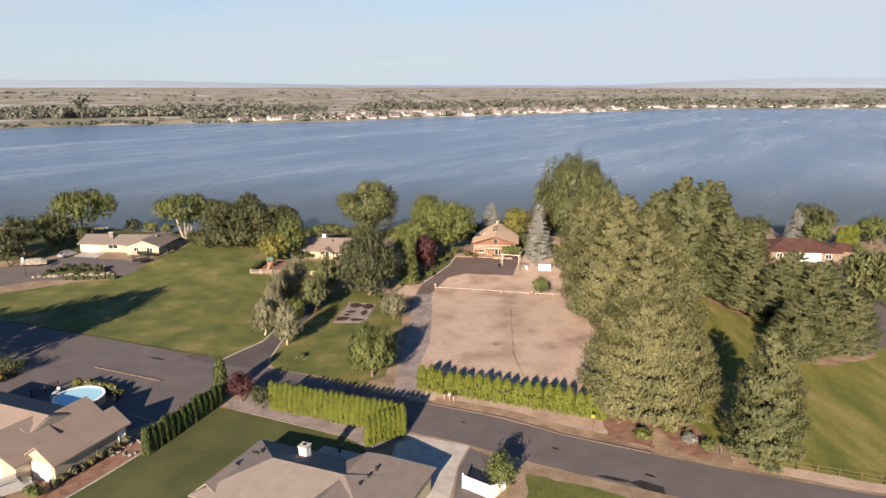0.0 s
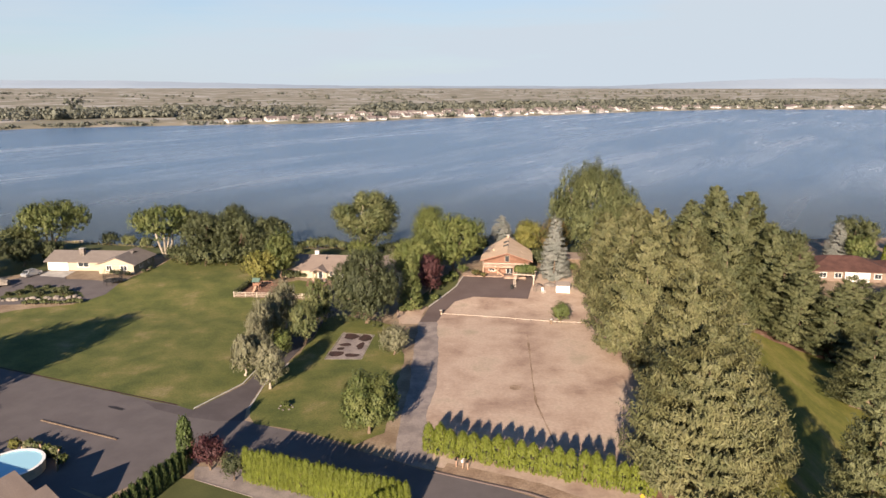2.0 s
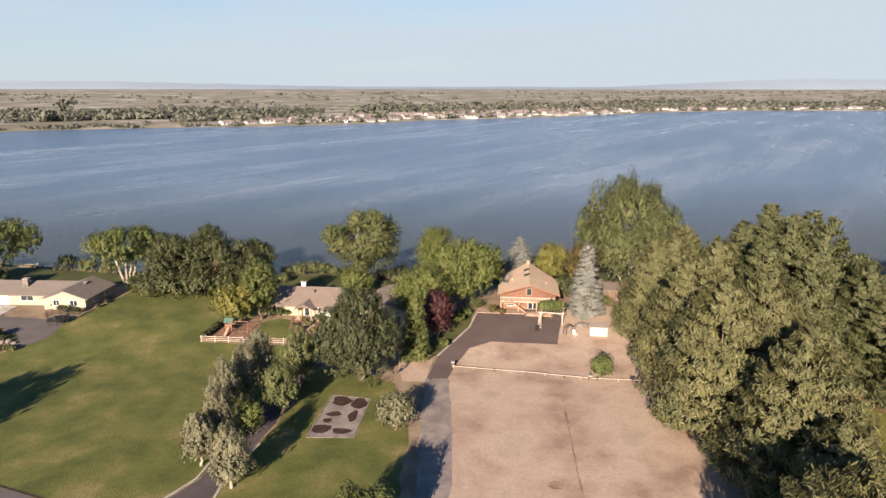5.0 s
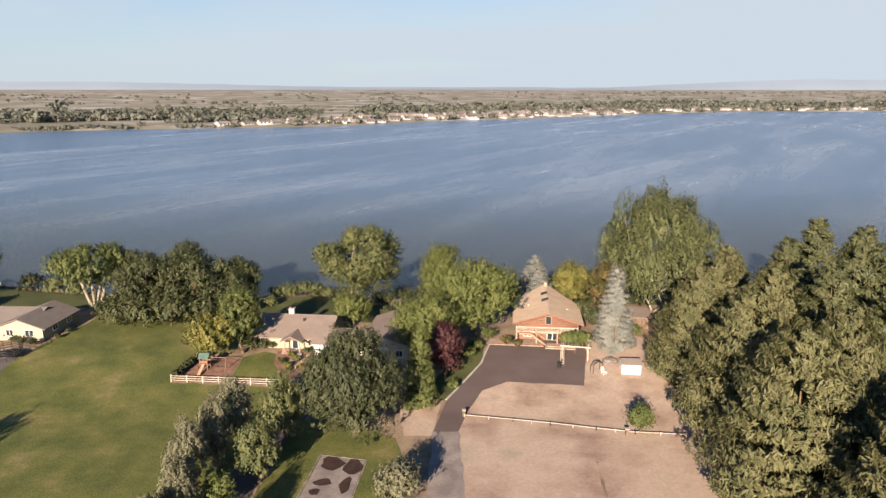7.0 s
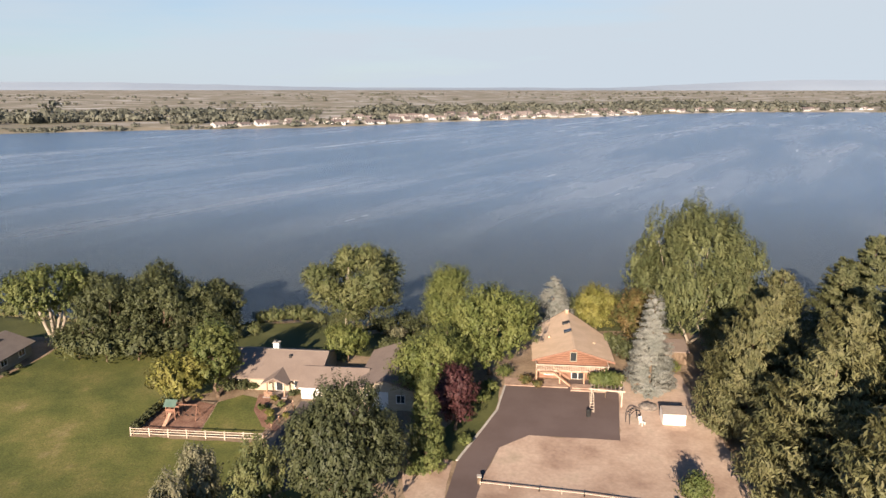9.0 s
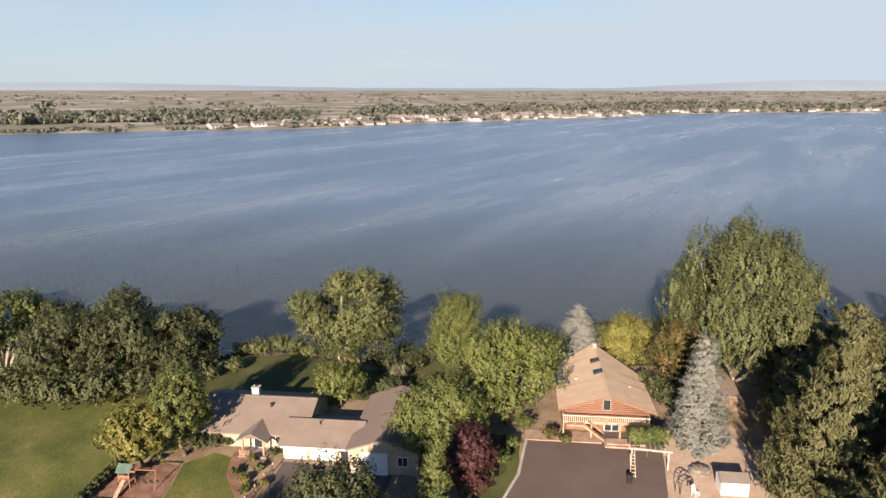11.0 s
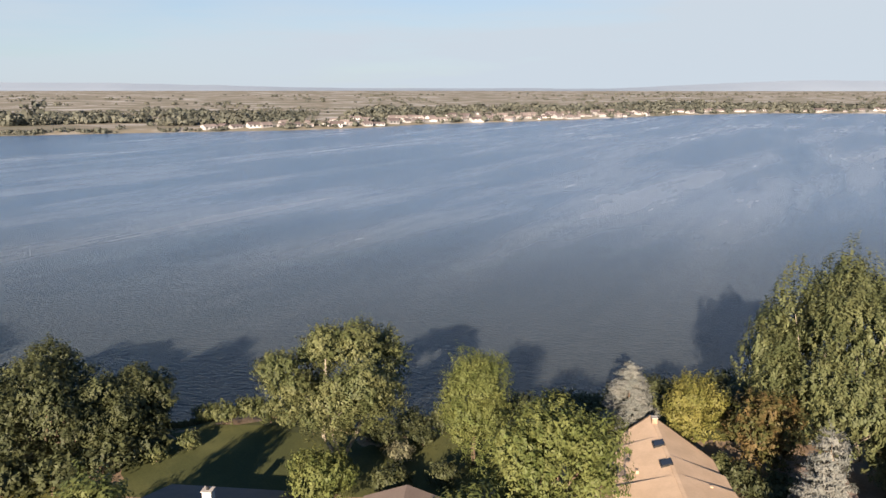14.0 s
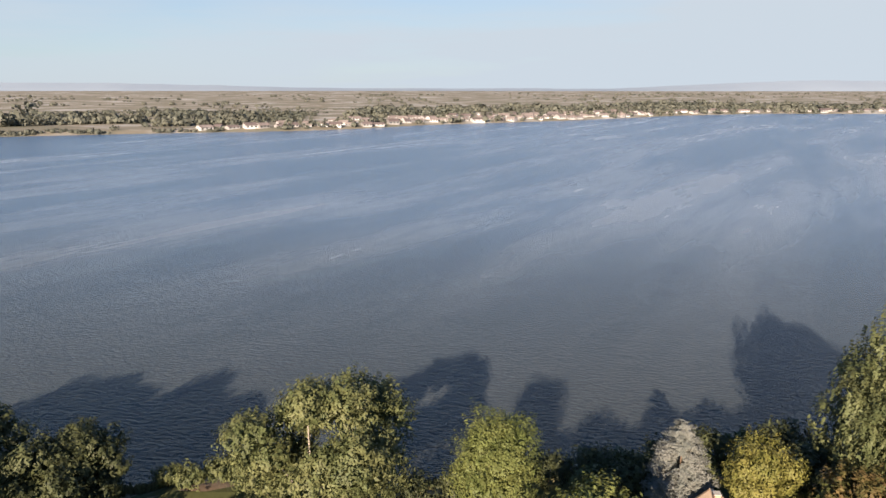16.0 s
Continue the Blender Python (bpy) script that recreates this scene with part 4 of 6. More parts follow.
def pool_house():
    """The near house with garage wings beside the round pool."""
    h = thing("gabled_house", pose(-50, 80, 0, 0, 0, -21.5), "taupe-roofed house with olive walls and cream garage gables", "house")
    part("wall", gable_walls(Shape(), 2.2, 7.0, -5.4, 5.4, 0, 2.75, 4.35, "y"), SIDING_GREY, h)
    part("roof", gable_roof(Shape(), 2.2, 7.0, -5.4, 5.4, 2.8, 4.45, "y", over=0.4), SHINGLE_BROWN, h)
    part("wall", gable_walls(Shape(), -20, 0.6, -6.2, 5.6, 0, 2.75, 5.1), SIDING_GREY, h)
    part("roof", gable_roof(Shape(), -20, 0.4, -6.2, 5.6, 2.8, 5.2, over=0.4, end=0.1), SHINGLE_BROWN, h)
    part("wall", gable_walls(Shape(), -3.6, 2.2, -2, 5.9, 0, 2.75, 4.3, "y"), SIDING_GREY, h)
    part("roof", gable_roof(Shape(), -3.6, 2.2, -3.0, 5.9, 2.8, 4.7, "y", over=0.4), SHINGLE_BROWN, h)
    part("wall", gable_walls(Shape(), -6.6, 3.2, -7.4, -1, 0, 2.75, 4.9, "y"), SIDING, h)
    part("roof", gable_roof(Shape(), -6.6, 3.2, -7.4, -1, 2.8, 5.0, "y", over=0.35), SHINGLE_BROWN, h)
    part("gable_front", Shape().add([(2.3, -5.43, 0), (6.9, -5.43, 0), (6.9, -5.43, 2.75), (4.6, -5.43, 4.2), (2.3, -5.43, 2.75)] + [(2.3, -5.39, 0), (6.9, -5.39, 0), (6.9, -5.39, 2.75), (4.6, -5.39, 4.2), (2.3, -5.39, 2.75)],
                                    [(0, 1, 2, 3, 4), (9, 8, 7, 6, 5)] + [(i, i + 5, (i + 1) % 5 + 5, (i + 1) % 5) for i in range(5)]), SIDING, h)
    garage_door(h, 5.0, -5.46, 0.02, 3.0, 2.2)
    garage_door(h, -1.6, -7.43, 0.02, 4.8, 2.2)
    window(h, 7.03, 4.4, 0.2, 0.9, 2.0, "right", name="door", fill=WHITE)
    return h


pool_house()


# -- plants --
def cards(rng, at, facing, size, wide=0.6, jitter=0.7, along=None):
    """Rhombic leaf sprays at points: corners and the soft normals of the bough that they sit on."""
    n = len(at)
    nrm = facing + jitter * rng.normal(size=(n, 3))
    nrm /= np.linalg.norm(nrm, axis=1, keepdims=True) + 1e-9
    tan = rng.normal(size=(n, 3)) if along is None else along + 0.35 * rng.normal(size=(n, 3))
    tan -= nrm * (tan * nrm).sum(1, keepdims=True)
    tan /= np.linalg.norm(tan, axis=1, keepdims=True) + 1e-9
    bit = np.cross(nrm, tan)
    ln = (size * rng.uniform(0.6, 1.35, n))[:, None]
    v = np.stack([at - tan * ln / 2, at - bit * ln * wide / 2, at + tan * ln / 2, at + bit * ln * wide / 2], 1).reshape(-1, 3)
    soft = 0.7 * facing / (np.linalg.norm(facing, axis=1, keepdims=True) + 1e-9) + 0.42 * nrm
    soft /= np.linalg.norm(soft, axis=1, keepdims=True) + 1e-9
    return np.concatenate([v, np.repeat(soft, 4, axis=0)], axis=1)


def cards_mesh(name, verts, mat):
    n = len(verts) // 4
    me = bpy.data.meshes.new(name)
    me.vertices.add(4 * n)
    me.vertices.foreach_set("co", np.ascontiguousarray(verts[:, :3], np.float32).ravel())
    me.loops.add(4 * n)
    me.loops.foreach_set("vertex_index", np.arange(4 * n, dtype=np.int32))
    me.polygons.add(n)
    me.polygons.foreach_set("loop_start", np.arange(0, 4 * n, 4, dtype=np.int32))
    me.update(calc_edges=True)
    me.shade_smooth()
    me.normals_split_custom_set_from_vertices(verts[:, 3:])
    me.materials.append(mat)
    return me


def plant(name, m, crown_verts, mat, trunk, bark, label, category, group=""):
    t = thing(name, m, label, category, group)
    part("trunk", trunk, bark, t, smooth=True)
    ob = new("crown", cards_mesh("crown", crown_verts, mat))
    ob.parent = t
    return t


def tufts(rng, foot, way, reach, girth, per, size, wide, lean=None, spin=0.85):
    """Pointed sprays: leaves set round an axis, wide below and tapering to the tip, turned outward."""
    n = len(foot)
    way = way / (np.linalg.norm(way, axis=1, keepdims=True) + 1e-9)
    a = np.cross(way, rng.normal(size=(n, 3)))
    a /= np.linalg.norm(a, axis=1, keepdims=True) + 1e-9
    b = np.cross(way, a)
    q = np.repeat(np.arange(n), per)
    k = np.tile(np.arange(per), n)
    f = (k + rng.random(n * per)) / per
    g = 2.39996 * k + rng.uniform(0, 1.2, n * per)
    e = a[q] * np.cos(g)[:, None] + b[q] * np.sin(g)[:, None]
    rad = girth * reach[q] * (1.02 - f) ** 0.75 * (f + 0.3) ** 0.35
    at = foot[q] + way[q] * (reach[q] * f)[:, None] + e * rad[:, None]
    facing = spin * e + 0.4 * way[q] + np.array([0, 0, 0.1])
    if lean is not None:
        facing = facing + lean[q]
    return cards(rng, at, facing, size, wide, 0.22, way[q] + 0.45 * e)


def broadleaf_crown(rng, height, radius, base, lobes, leaves, size, lobe=(0.26, 0.42), stretch=1.0, hang=False, squash=(1, 1), inner=0.42, rise=0.6, tuft=1.15, girth=0.32, taper=0.0):
    rz = height * (1 - base) / 2
    c = np.array([0, 0, height * base + rz])
    env = np.array([radius * squash[0], radius * squash[1], rz])
    lobes = max(14, int(lobes * 0.5))
    lobe = (lobe[0] * 1.25, lobe[1] * 1.4)
    k = np.arange(lobes) + 0.5
    phi = np.arccos(1 - 2 * k / lobes)
    th = np.pi * (1 + 5 ** 0.5) * k
    d = np.stack([np.cos(th) * np.sin(phi), np.sin(th) * np.sin(phi), np.cos(phi)], 1) + 0.22 * rng.normal(size=(lobes, 3))
    d /= np.linalg.norm(d, axis=1, keepdims=True)
    lr = rng.uniform(*lobe, lobes) * (radius * radius * rz) ** (1 / 3)
    lc = c + d * (env - lr[:, None] * 0.75 - 0.35 * tuft).clip(0.2) * rng.uniform(0.66, 1.06, lobes)[:, None]
    share = lr ** 2 / (lr ** 2).sum()
    count = leaves // 9
    own = rng.choice(lobes, count, p=share)
    s = rng.normal(size=(count, 3))
    s /= np.linalg.norm(s, axis=1, keepdims=True)
    s[:, 2] = np.where((s[:, 2] < -0.35) & (rng.random(count) < 0.6), -s[:, 2], s[:, 2])
    # every lobe swells into knobs with creases between them
    knobs = rng.normal(size=(lobes, 12, 3))
    knobs /= np.linalg.norm(knobs, axis=2, keepdims=True)
    near = (knobs[own] * s[:, None, :]).sum(2)
    pick = near.argmax(1)
    knob = knobs[own, pick]
    off = np.arccos(near.max(1).clip(-1, 1))
    swell = 1.06 - 0.75 * (off / 0.75).clip(0, 1) ** 2
    foot = lc[own] + s * (lr[own] * swell * rng.uniform(0.76, 0.98, count))[:, None] * np.array([1, 1, stretch])
    keep = (np.linalg.norm((foot - c) / env, axis=1) > inner) & (rng.random(count) < 0.45 + swell * 0.6)
    foot, s, knob, own = foot[keep], s[keep], knob[keep], own[keep]
    out = foot - (lc[own] + knob * (lr[own] * 0.55)[:, None])
    out /= np.linalg.norm(out, axis=1, keepdims=True) + 1e-9
    way = 0.75 * out + np.array([0, 0, -0.9 if hang else rise]) + 0.22 * rng.normal(size=s.shape)
    foot[:, 2] = np.maximum(foot[:, 2], 0.35 + 0.3 * rng.random(len(foot)))
    lean = 0.8 * out + 0.2 * (foot - c) / env
    v = tufts(rng, foot, way, tuft * rng.uniform(0.6, 1.25, len(s)), 0.2 if hang else girth, 9, size * 1.2, 0.3 if hang else 0.5, lean, 0.4)
    v[:, 2] = np.maximum(v[:, 2], 0.05)
    v[:, :2] *= (1 + taper * (0.45 - v[:, 2:3] / height))
    return v, lc, c


def broadleaf(name, x, y, height, radius, mat, label, category="tree", base=0.22, lobes=44, leaves=9000, size=0.5, seed=1, bark=BARK, stems=1, group="", turn=0.0, limbs=11, trunk_r=None, **shape):
    rng = np.random.default_rng(seed)
    v, lc, c = broadleaf_crown(rng, height, radius, base, lobes, int(leaves * 1.7), size * 0.81, **shape)
    s = Shape()
    r0 = trunk_r or 0.022 * height + 0.05
    top = Vector((0, 0, height * (base + 0.18)))
    feet = []
    for i in range(stems):
        a = math.tau * i / stems + seed
        lean = 0.0 if stems == 1 else 0.16 * height
        tip = Vector((math.cos(a) * lean, math.sin(a) * lean, top.z))
        foot = Vector((math.cos(a), math.sin(a), 0)) * (0 if stems == 1 else r0 * 1.2)
        mid = (foot + tip) / 2 + Vector(rng.normal(size=3)) * 0.03 * height
        s.tube([foot - Vector((0, 0, 0.2)), foot + Vector((0, 0, 0.3)), mid, tip], [r0 * 1.35, r0, r0 * 0.8, r0 * 0.6], 7)
        feet.append(tip)
    for j in rng.choice(len(lc), min(limbs, len(lc)), replace=False):
        e = Vector(lc[j])
        b = min(feet, key=lambda p: (p - e).length)
        s.tube([b - Vector((0, 0, 0.2)), (b * 0.5 + e * 0.5) + Vector((0, 0, 0.04 * height)), e], [r0 * 0.5, r0 * 0.3, r0 * 0.12], 5)
    return plant(name, on_ground(x, y, turn), v, mat, s, bark, label, category, group)


def conifer_crown(rng, height, radius, limbs, sprays, size, tuft=0.95, girth=0.3, low=0.02, power=0.8, rise=0.1, up=0.7, rag=0.2, top_round=0.0, wide=0.23, flat=0.08, per=8):
    """Limbs spiral up the trunk; each carries a fan of pointed sprays over its outer part."""
    lu = low + (1 - low) * (np.arange(limbs) + 0.6 * rng.random(limbs)) / limbs
    lu = 1 - (1 - lu) ** 0.8
    la = np.arange(limbs) * 2.39996 + 0.35 * rng.normal(size=limbs)
    r = radius * (((1 - lu) ** power) * (1 - top_round) + top_round * np.sqrt((1 - lu ** 2.6).clip(0))) * rng.uniform(1 - rag, 1 + 0.3 * rag, limbs) + 0.12
    r *= 1 + 0.07 * np.sin(3 * la + 7 * lu)
    many = np.maximum(3, (sprays * (0.25 + 0.75 * r / radius))).astype(int)
    q = np.repeat(np.arange(limbs), many)
    n = len(q)
    s = 0.2 + 0.77 * rng.random(n) ** 0.62
    fan = rng.uniform(-1, 1, n) * 0.52 * (1.25 - 0.8 * s)
    a = la[q] + fan
    d = np.stack([np.cos(a), np.sin(a), 0 * a], 1)
    foot = d * (r[q] * s)[:, None]
    foot[:, 2] = lu[q] * height * 0.96 + rise * r[q] * s ** 2 + flat * r[q] * rng.normal(size=n) * 0.6
    foot[:, 2] = foot[:, 2].clip(0.2)
    way = 0.75 * d + np.array([0, 0, 1.0]) * (up * rng.uniform(0.7, 1.3, n))[:, None] + 0.2 * rng.normal(size=(n, 3))
    # the leader
    tip = np.zeros((6, 3))
    tip[:, 2] = height * np.linspace(0.9, 0.97, 6)
    foot, way = np.concatenate([foot, tip]), np.concatenate([way, np.tile((0, 0, 1.0), (6, 1)) + 0.25 * rng.normal(size=(6, 3))])
    d = np.concatenate([d, np.zeros((6, 3))])
    reach = tuft * rng.uniform(0.65, 1.25, n + 6)
    return tufts(rng, foot, way, reach, girth, per, size, wide, 0.6 * d + np.array([0, 0, 0.12]), 0.6)


def conifer(name, x, y, height, radius, mat, label, category="pine tree", limbs=90, sprays=24, size=0.5, seed=1, group="", turn=0.0, **shape):
    rng = np.random.default_rng(seed)
    v = conifer_crown(rng, height, radius, limbs, sprays, size, **shape)
    s = Shape().tube([(0, 0, -0.2), (0, 0, 0.4), (0.03 * height * 0.1, 0, height * 0.5), (0, 0, height * 0.95)], [0.016 * height + 0.06, 0.013 * height + 0.05, 0.006 * height, 0.015], 7)
    return plant(name, on_ground(x, y, turn), v, mat, s, BARK, label, category, group)


def repeat(ob, x, y, turn, scale=1.0, tall=1.0):
    return copy_thing(ob, on_ground(x, y, turn) @ Matrix.Diagonal((scale, scale, scale * tall, 1)))


# pines in the row beside the field and on the east lawn
PINE = "tall olive-green pine with dense ragged boughs"
conifer("pine_tree", 28.4, 90.0, 17.0, 9.6, PINE_OLIVE, "broad olive-green roadside pine with ragged boughs", limbs=135, sprays=84, size=0.7, up=0.9, seed=11, power=0.6, top_round=0.82, rise=0.28, rag=0.2, tuft=1.1, girth=0.2, flat=0.06, wide=0.22, per=6)
pine_b = conifer("pine_tree", 33.0, 130.0, 22.0, 10.0, PINE_OLIVE, PINE, limbs=125, sprays=70, size=0.82, up=0.95, seed=12, power=0.78, top_round=0.26, rise=0.3, rag=0.2, tuft=1.15, girth=0.2, flat=0.05, wide=0.24, per=5, group="pines beside the dry field")
pine_c = conifer("pine_tree", 47.8, 152.0, 22.6, 6.8, PINE_A, PINE, limbs=115, sprays=60, size=0.8, up=0.95, seed=13, power=0.78, top_round=0.26, rise=0.24, rag=0.24, tuft=1.1, girth=0.2, flat=0.05, wide=0.24, per=5, group="pines on the east lawn")
pine_d = conifer("pine_tree", 39.8, 77.2, 17.6, 4.9, PINE_A, "slender dark pine beside the roadside fence", limbs=110, sprays=46, size=0.52, seed=14, power=0.75, top_round=0.4, rise=0.25, rag=0.2, tuft=0.95, flat=0.05)


def grove(model, tall, wide, spots):
    """Copies of a tree, each with its own height and radius."""
    for i, (x, y, hh, rr) in enumerate(spots):
        repeat(model, x, y, 40 + 97 * i, rr / wide, hh / tall * wide / rr)


grove(pine_b, 22.0, 10.0, ((36.5, 96, 11.5, 6.0), (34.4, 104, 15, 8.0), (35.4, 114, 20, 9.4), (42, 124, 18, 8.0), (34.6, 146, 21, 9.2), (33.4, 162, 19, 6.8), (43, 139, 21, 8.4),
                          (42.6, 157, 21, 8.0), (40.5, 171, 17.5, 6.8), (44.5, 178.5, 17.6, 7.0), (43, 188, 15, 6.0), (37.4, 177, 12, 4.6)))
grove(pine_c, 22.6, 6.8, ((53.2, 146.5, 20.5, 6.8), (56.4, 161, 24, 7.4), (60.6, 157, 24.4, 7.4), (62.4, 148, 19.6, 6.4), (50, 164, 18, 6.2), (66.5, 158, 18, 6.4), (63, 168, 18, 6.4), (70, 152, 15, 6.0), (70, 197, 19, 7.2), (78.5, 195, 17.6, 7.0), (63, 194, 15.5, 6.4)))
grove(pine_d, 17.6, 4.9, ((62.4, 142.4, 15, 5.6), (63.2, 136.4, 13.6, 5.4), (65.4, 129.6, 12.4, 5.4), (70.5, 134, 13.4, 5.8), (72, 128, 12, 5.2), (76, 132, 12, 5.6), (60.6, 111, 11.6, 5.2), (71.6, 114.3, 11.3, 5.2), (66, 113, 10.6, 4.6)))

# spruces
spruce = conifer("blue_spruce", 24.8, 175.2, 15.0, 3.7, SPRUCE_BLUE, "tall silvery blue spruce beside the yard", "spruce", limbs=120, sprays=46, size=0.42, seed=21, power=0.8, top_round=0.12, rise=-0.06, up=0.2, rag=0.14, tuft=0.75, girth=0.22, flat=0.03)
repeat(spruce, 14.4, 200.6, 100, 1.12, 0.62)
repeat(spruce, 99.5, 190, 200, 0.95, 0.75)
conifer("cone_tree", -8.1, 155.2, 12.6, 2.4, LEAF_MID, "slender cone-shaped green conifer beside the drive", "conifer", limbs=100, sprays=18, size=0.5, seed=23, power=0.7, rise=0.2, tuft=0.8)

# broadleaf trees
broadleaf("shade_tree", -16.4, 147.0, 15.4, 7.7, LEAF_DEEP, "large dark green shade tree with dense crown", base=0.0, rise=1.0, taper=0.5, lobes=80, leaves=30000, size=0.42, seed=31, lobe=(0.2, 0.34))
broadleaf("shade_tree", 1.2, 180.4, 14.8, 7.8, LEAF_YELLOW, "large bright yellow-green maple beside the timber house", base=0.0, lobes=64, leaves=27000, size=0.4, seed=32, lobe=(0.2, 0.36))
broadleaf("shade_tree", -7.6, 169.8, 12.0, 6.0, LEAF_YELLOW, "lower yellow-green maple beside the yard", base=0.0, lobes=56, leaves=23000, size=0.4, seed=33)
broadleaf("shade_tree", -5.3, 194.5, 13.6, 5.0, LEAF_YELLOW, "upright yellow-green tree by the lake shore", base=0.1, lobes=44, leaves=26000, size=0.3, seed=34, stretch=1.4)
broadleaf("plum_tree", -4.4, 163.9, 9.2, 3.4, LEAF_PLUM, "dark purple-leaved plum tree beside the drive", base=0.08, lobes=40, leaves=7000, size=0.42, seed=35)
broadleaf("round_tree", -11.4, 103.0, 8.8, 4.4, LEAF_MID, "round green tree with upswept leafy twigs", base=0.0, taper=0.25, rise=1.1, lobes=60, leaves=15000, size=0.42, seed=36, lobe=(0.18, 0.3), stretch=1.3)
broadleaf("lawn_bush", -9.9, 130.7, 5.2, 2.8, LEAF_SILVER, "grey-green rounded bush beside the gravel drive", "bush", base=0.03, lobes=36, leaves=4000, size=0.42, seed=37)
broadleaf("willow_tree", -21.2, 195.0, 17.6, 9.6, LEAF_WILLOW, "large olive willow with hanging boughs on the shore", "willow", base=0.18, lobes=44, leaves=46000, size=0.38, seed=38, lobe=(0.18, 0.28), stretch=1.2, rise=0.1, tuft=1.2, girth=0.24, bark=BARK_PALE, stems=3, inner=0.35, limbs=14, trunk_r=0.27)
broadleaf("multi_stem_tree", -74.6, 195.2, 14.4, 9.0, LEAF_MID, "spreading green tree with pale forked trunks", base=0.3, lobes=54, leaves=13000, size=0.5, seed=39, bark=BARK_PALE, stems=5, lobe=(0.2, 0.34))
broadleaf("shade_tree", -106.4, 200.0, 14.4, 11.0, LEAF_MID, "spreading green tree behind the long house", base=0.25, lobes=54, leaves=14000, size=0.52, seed=40, stems=3)
for i, (x, y, hh, rr) in enumerate(((-62.5, 191, 13.6, 7.4), (-54.5, 192.5, 13.4, 7.0), (-66, 197, 13, 6.4), (-49.0, 196.5, 10.4, 5.6), (-57, 199, 14.2, 6.8), (-47.0, 201.0, 9.6, 5.0))):
    broadleaf("lakeside_tree", x, y, hh, rr, LEAF_DARK, "dark green lakeside tree in a dense clump", base=0.0, lobes=48, leaves=13000, size=0.42, seed=50 + i, group="dark lakeside clump", lobe=(0.2, 0.34))
broadleaf("yard_tree", -38.8, 172.8, 11.4, 4.3, LEAF_MID, "loose green tree beside the play bed", base=0.06, lobes=46, leaves=8000, size=0.5, seed=57, stretch=1.4)
broadleaf("yard_tree", -42.8, 170.3, 8.2, 4.5, LEAF_GOLD, "lower yellowing tree beside the play bed", base=0.06, lobes=42, leaves=7000, size=0.5, seed=77)
broadleaf("patio_tree", -21.6, 185.5, 6.6, 4.2, LEAF_YELLOW, "round bright green tree behind the ranch house", base=0.12, lobes=40, leaves=6500, size=0.42, seed=58)
broadleaf("poplar_tree", 37.4, 194.0, 25.2, 13.2, LEAF_POPLAR, "huge grey-green poplar with upswept boughs and pale trunks", "poplar", base=0.03, lobes=120, leaves=64000, size=0.46, seed=59, lobe=(0.14, 0.23), stretch=1.7, bark=BARK_PALE, stems=3, inner=0.42, rise=1.5, tuft=1.5, girth=0.19, trunk_r=0.26, limbs=18, taper=0.3)
broadleaf("golden_tree", 21.4, 198.0, 9.4, 4.4, LEAF_GOLD, "golden-green tree behind the timber house", base=0.06, lobes=40, leaves=13000, size=0.34, seed=60)
broadleaf("rust_tree", 26.6, 190.5, 11.2, 4.4, LEAF_RUST, "green tree with rust-coloured leaf tips", base=0.06, lobes=40, leaves=8000, size=0.45, seed=61, stretch=1.3)
broadleaf("silver_tree", -33.3, 121.8, 7.2, 2.8, LEAF_SILVER, "pale silvery tree beside the driveway", base=0.02, taper=0.7, rise=1.8, lobes=36, leaves=4500, size=0.42, seed=62, bark=BARK_PALE, group="silvery trees along the driveway")
broadleaf("silver_tree", -28.1, 116.9, 8.2, 3.0, LEAF_SILVER, "pale silvery tree beside the driveway", base=0.02, taper=0.7, rise=1.8, lobes=36, leaves=5000, size=0.42, seed=63, bark=BARK_PALE, group="silvery trees along the driveway")
broadleaf("silver_tree", -33.4, 132.5, 9.4, 2.9, LEAF_SILVER, "pale silvery tree beside the driveway", base=0.02, taper=0.7, rise=1.8, lobes=36, leaves=5000, size=0.42, seed=64, bark=BARK_PALE, group="silvery trees along the driveway", stretch=1.4)
broadleaf("silver_tree", -31.6, 144, 10.0, 3.1, LEAF_SILVER, "pale silvery tree beside the driveway", base=0.02, taper=0.7, rise=1.8, lobes=36, leaves=5500, size=0.42, seed=65, bark=BARK_PALE, group="silvery trees along the driveway", stretch=1.4)
broadleaf("young_tree", -26.4, 135.5, 8.2, 3.1, LEAF_WILLOW, "olive young tree beside the driveway", base=0.02, taper=0.5, rise=1.1, lobes=32, leaves=4500, size=0.42, seed=66)
broadleaf("young_tree", -25.6, 146, 9.4, 3.9, LEAF_WILLOW, "olive young tree beside the driveway", base=0.02, taper=0.5, rise=1.1, lobes=34, leaves=5500, size=0.42, seed=67)
broadleaf("silver_tree", -32.6, 127.0, 8.0, 2.7, LEAF_SILVER, "pale silvery tree beside the driveway", base=0.02, taper=0.7, rise=1.8, lobes=36, leaves=5000, size=0.42, seed=75, bark=BARK_PALE, group="silvery trees along the driveway", stretch=1.3)
broadleaf("silver_tree", -32.4, 138.2, 9.6, 2.9, LEAF_SILVER, "pale silvery tree beside the driveway", base=0.02, taper=0.7, rise=1.8, lobes=36, leaves=5500, size=0.42, seed=76, bark=BARK_PALE, group="silvery trees along the driveway", stretch=1.4)
broadleaf("yellow_shrub", -29.2, 129.5, 4.6, 1.9, LEAF_YELLOW, "yellow-green shrub beside the driveway", "shrub", base=0.05, lobes=24, leaves=2500, size=0.36, seed=68)
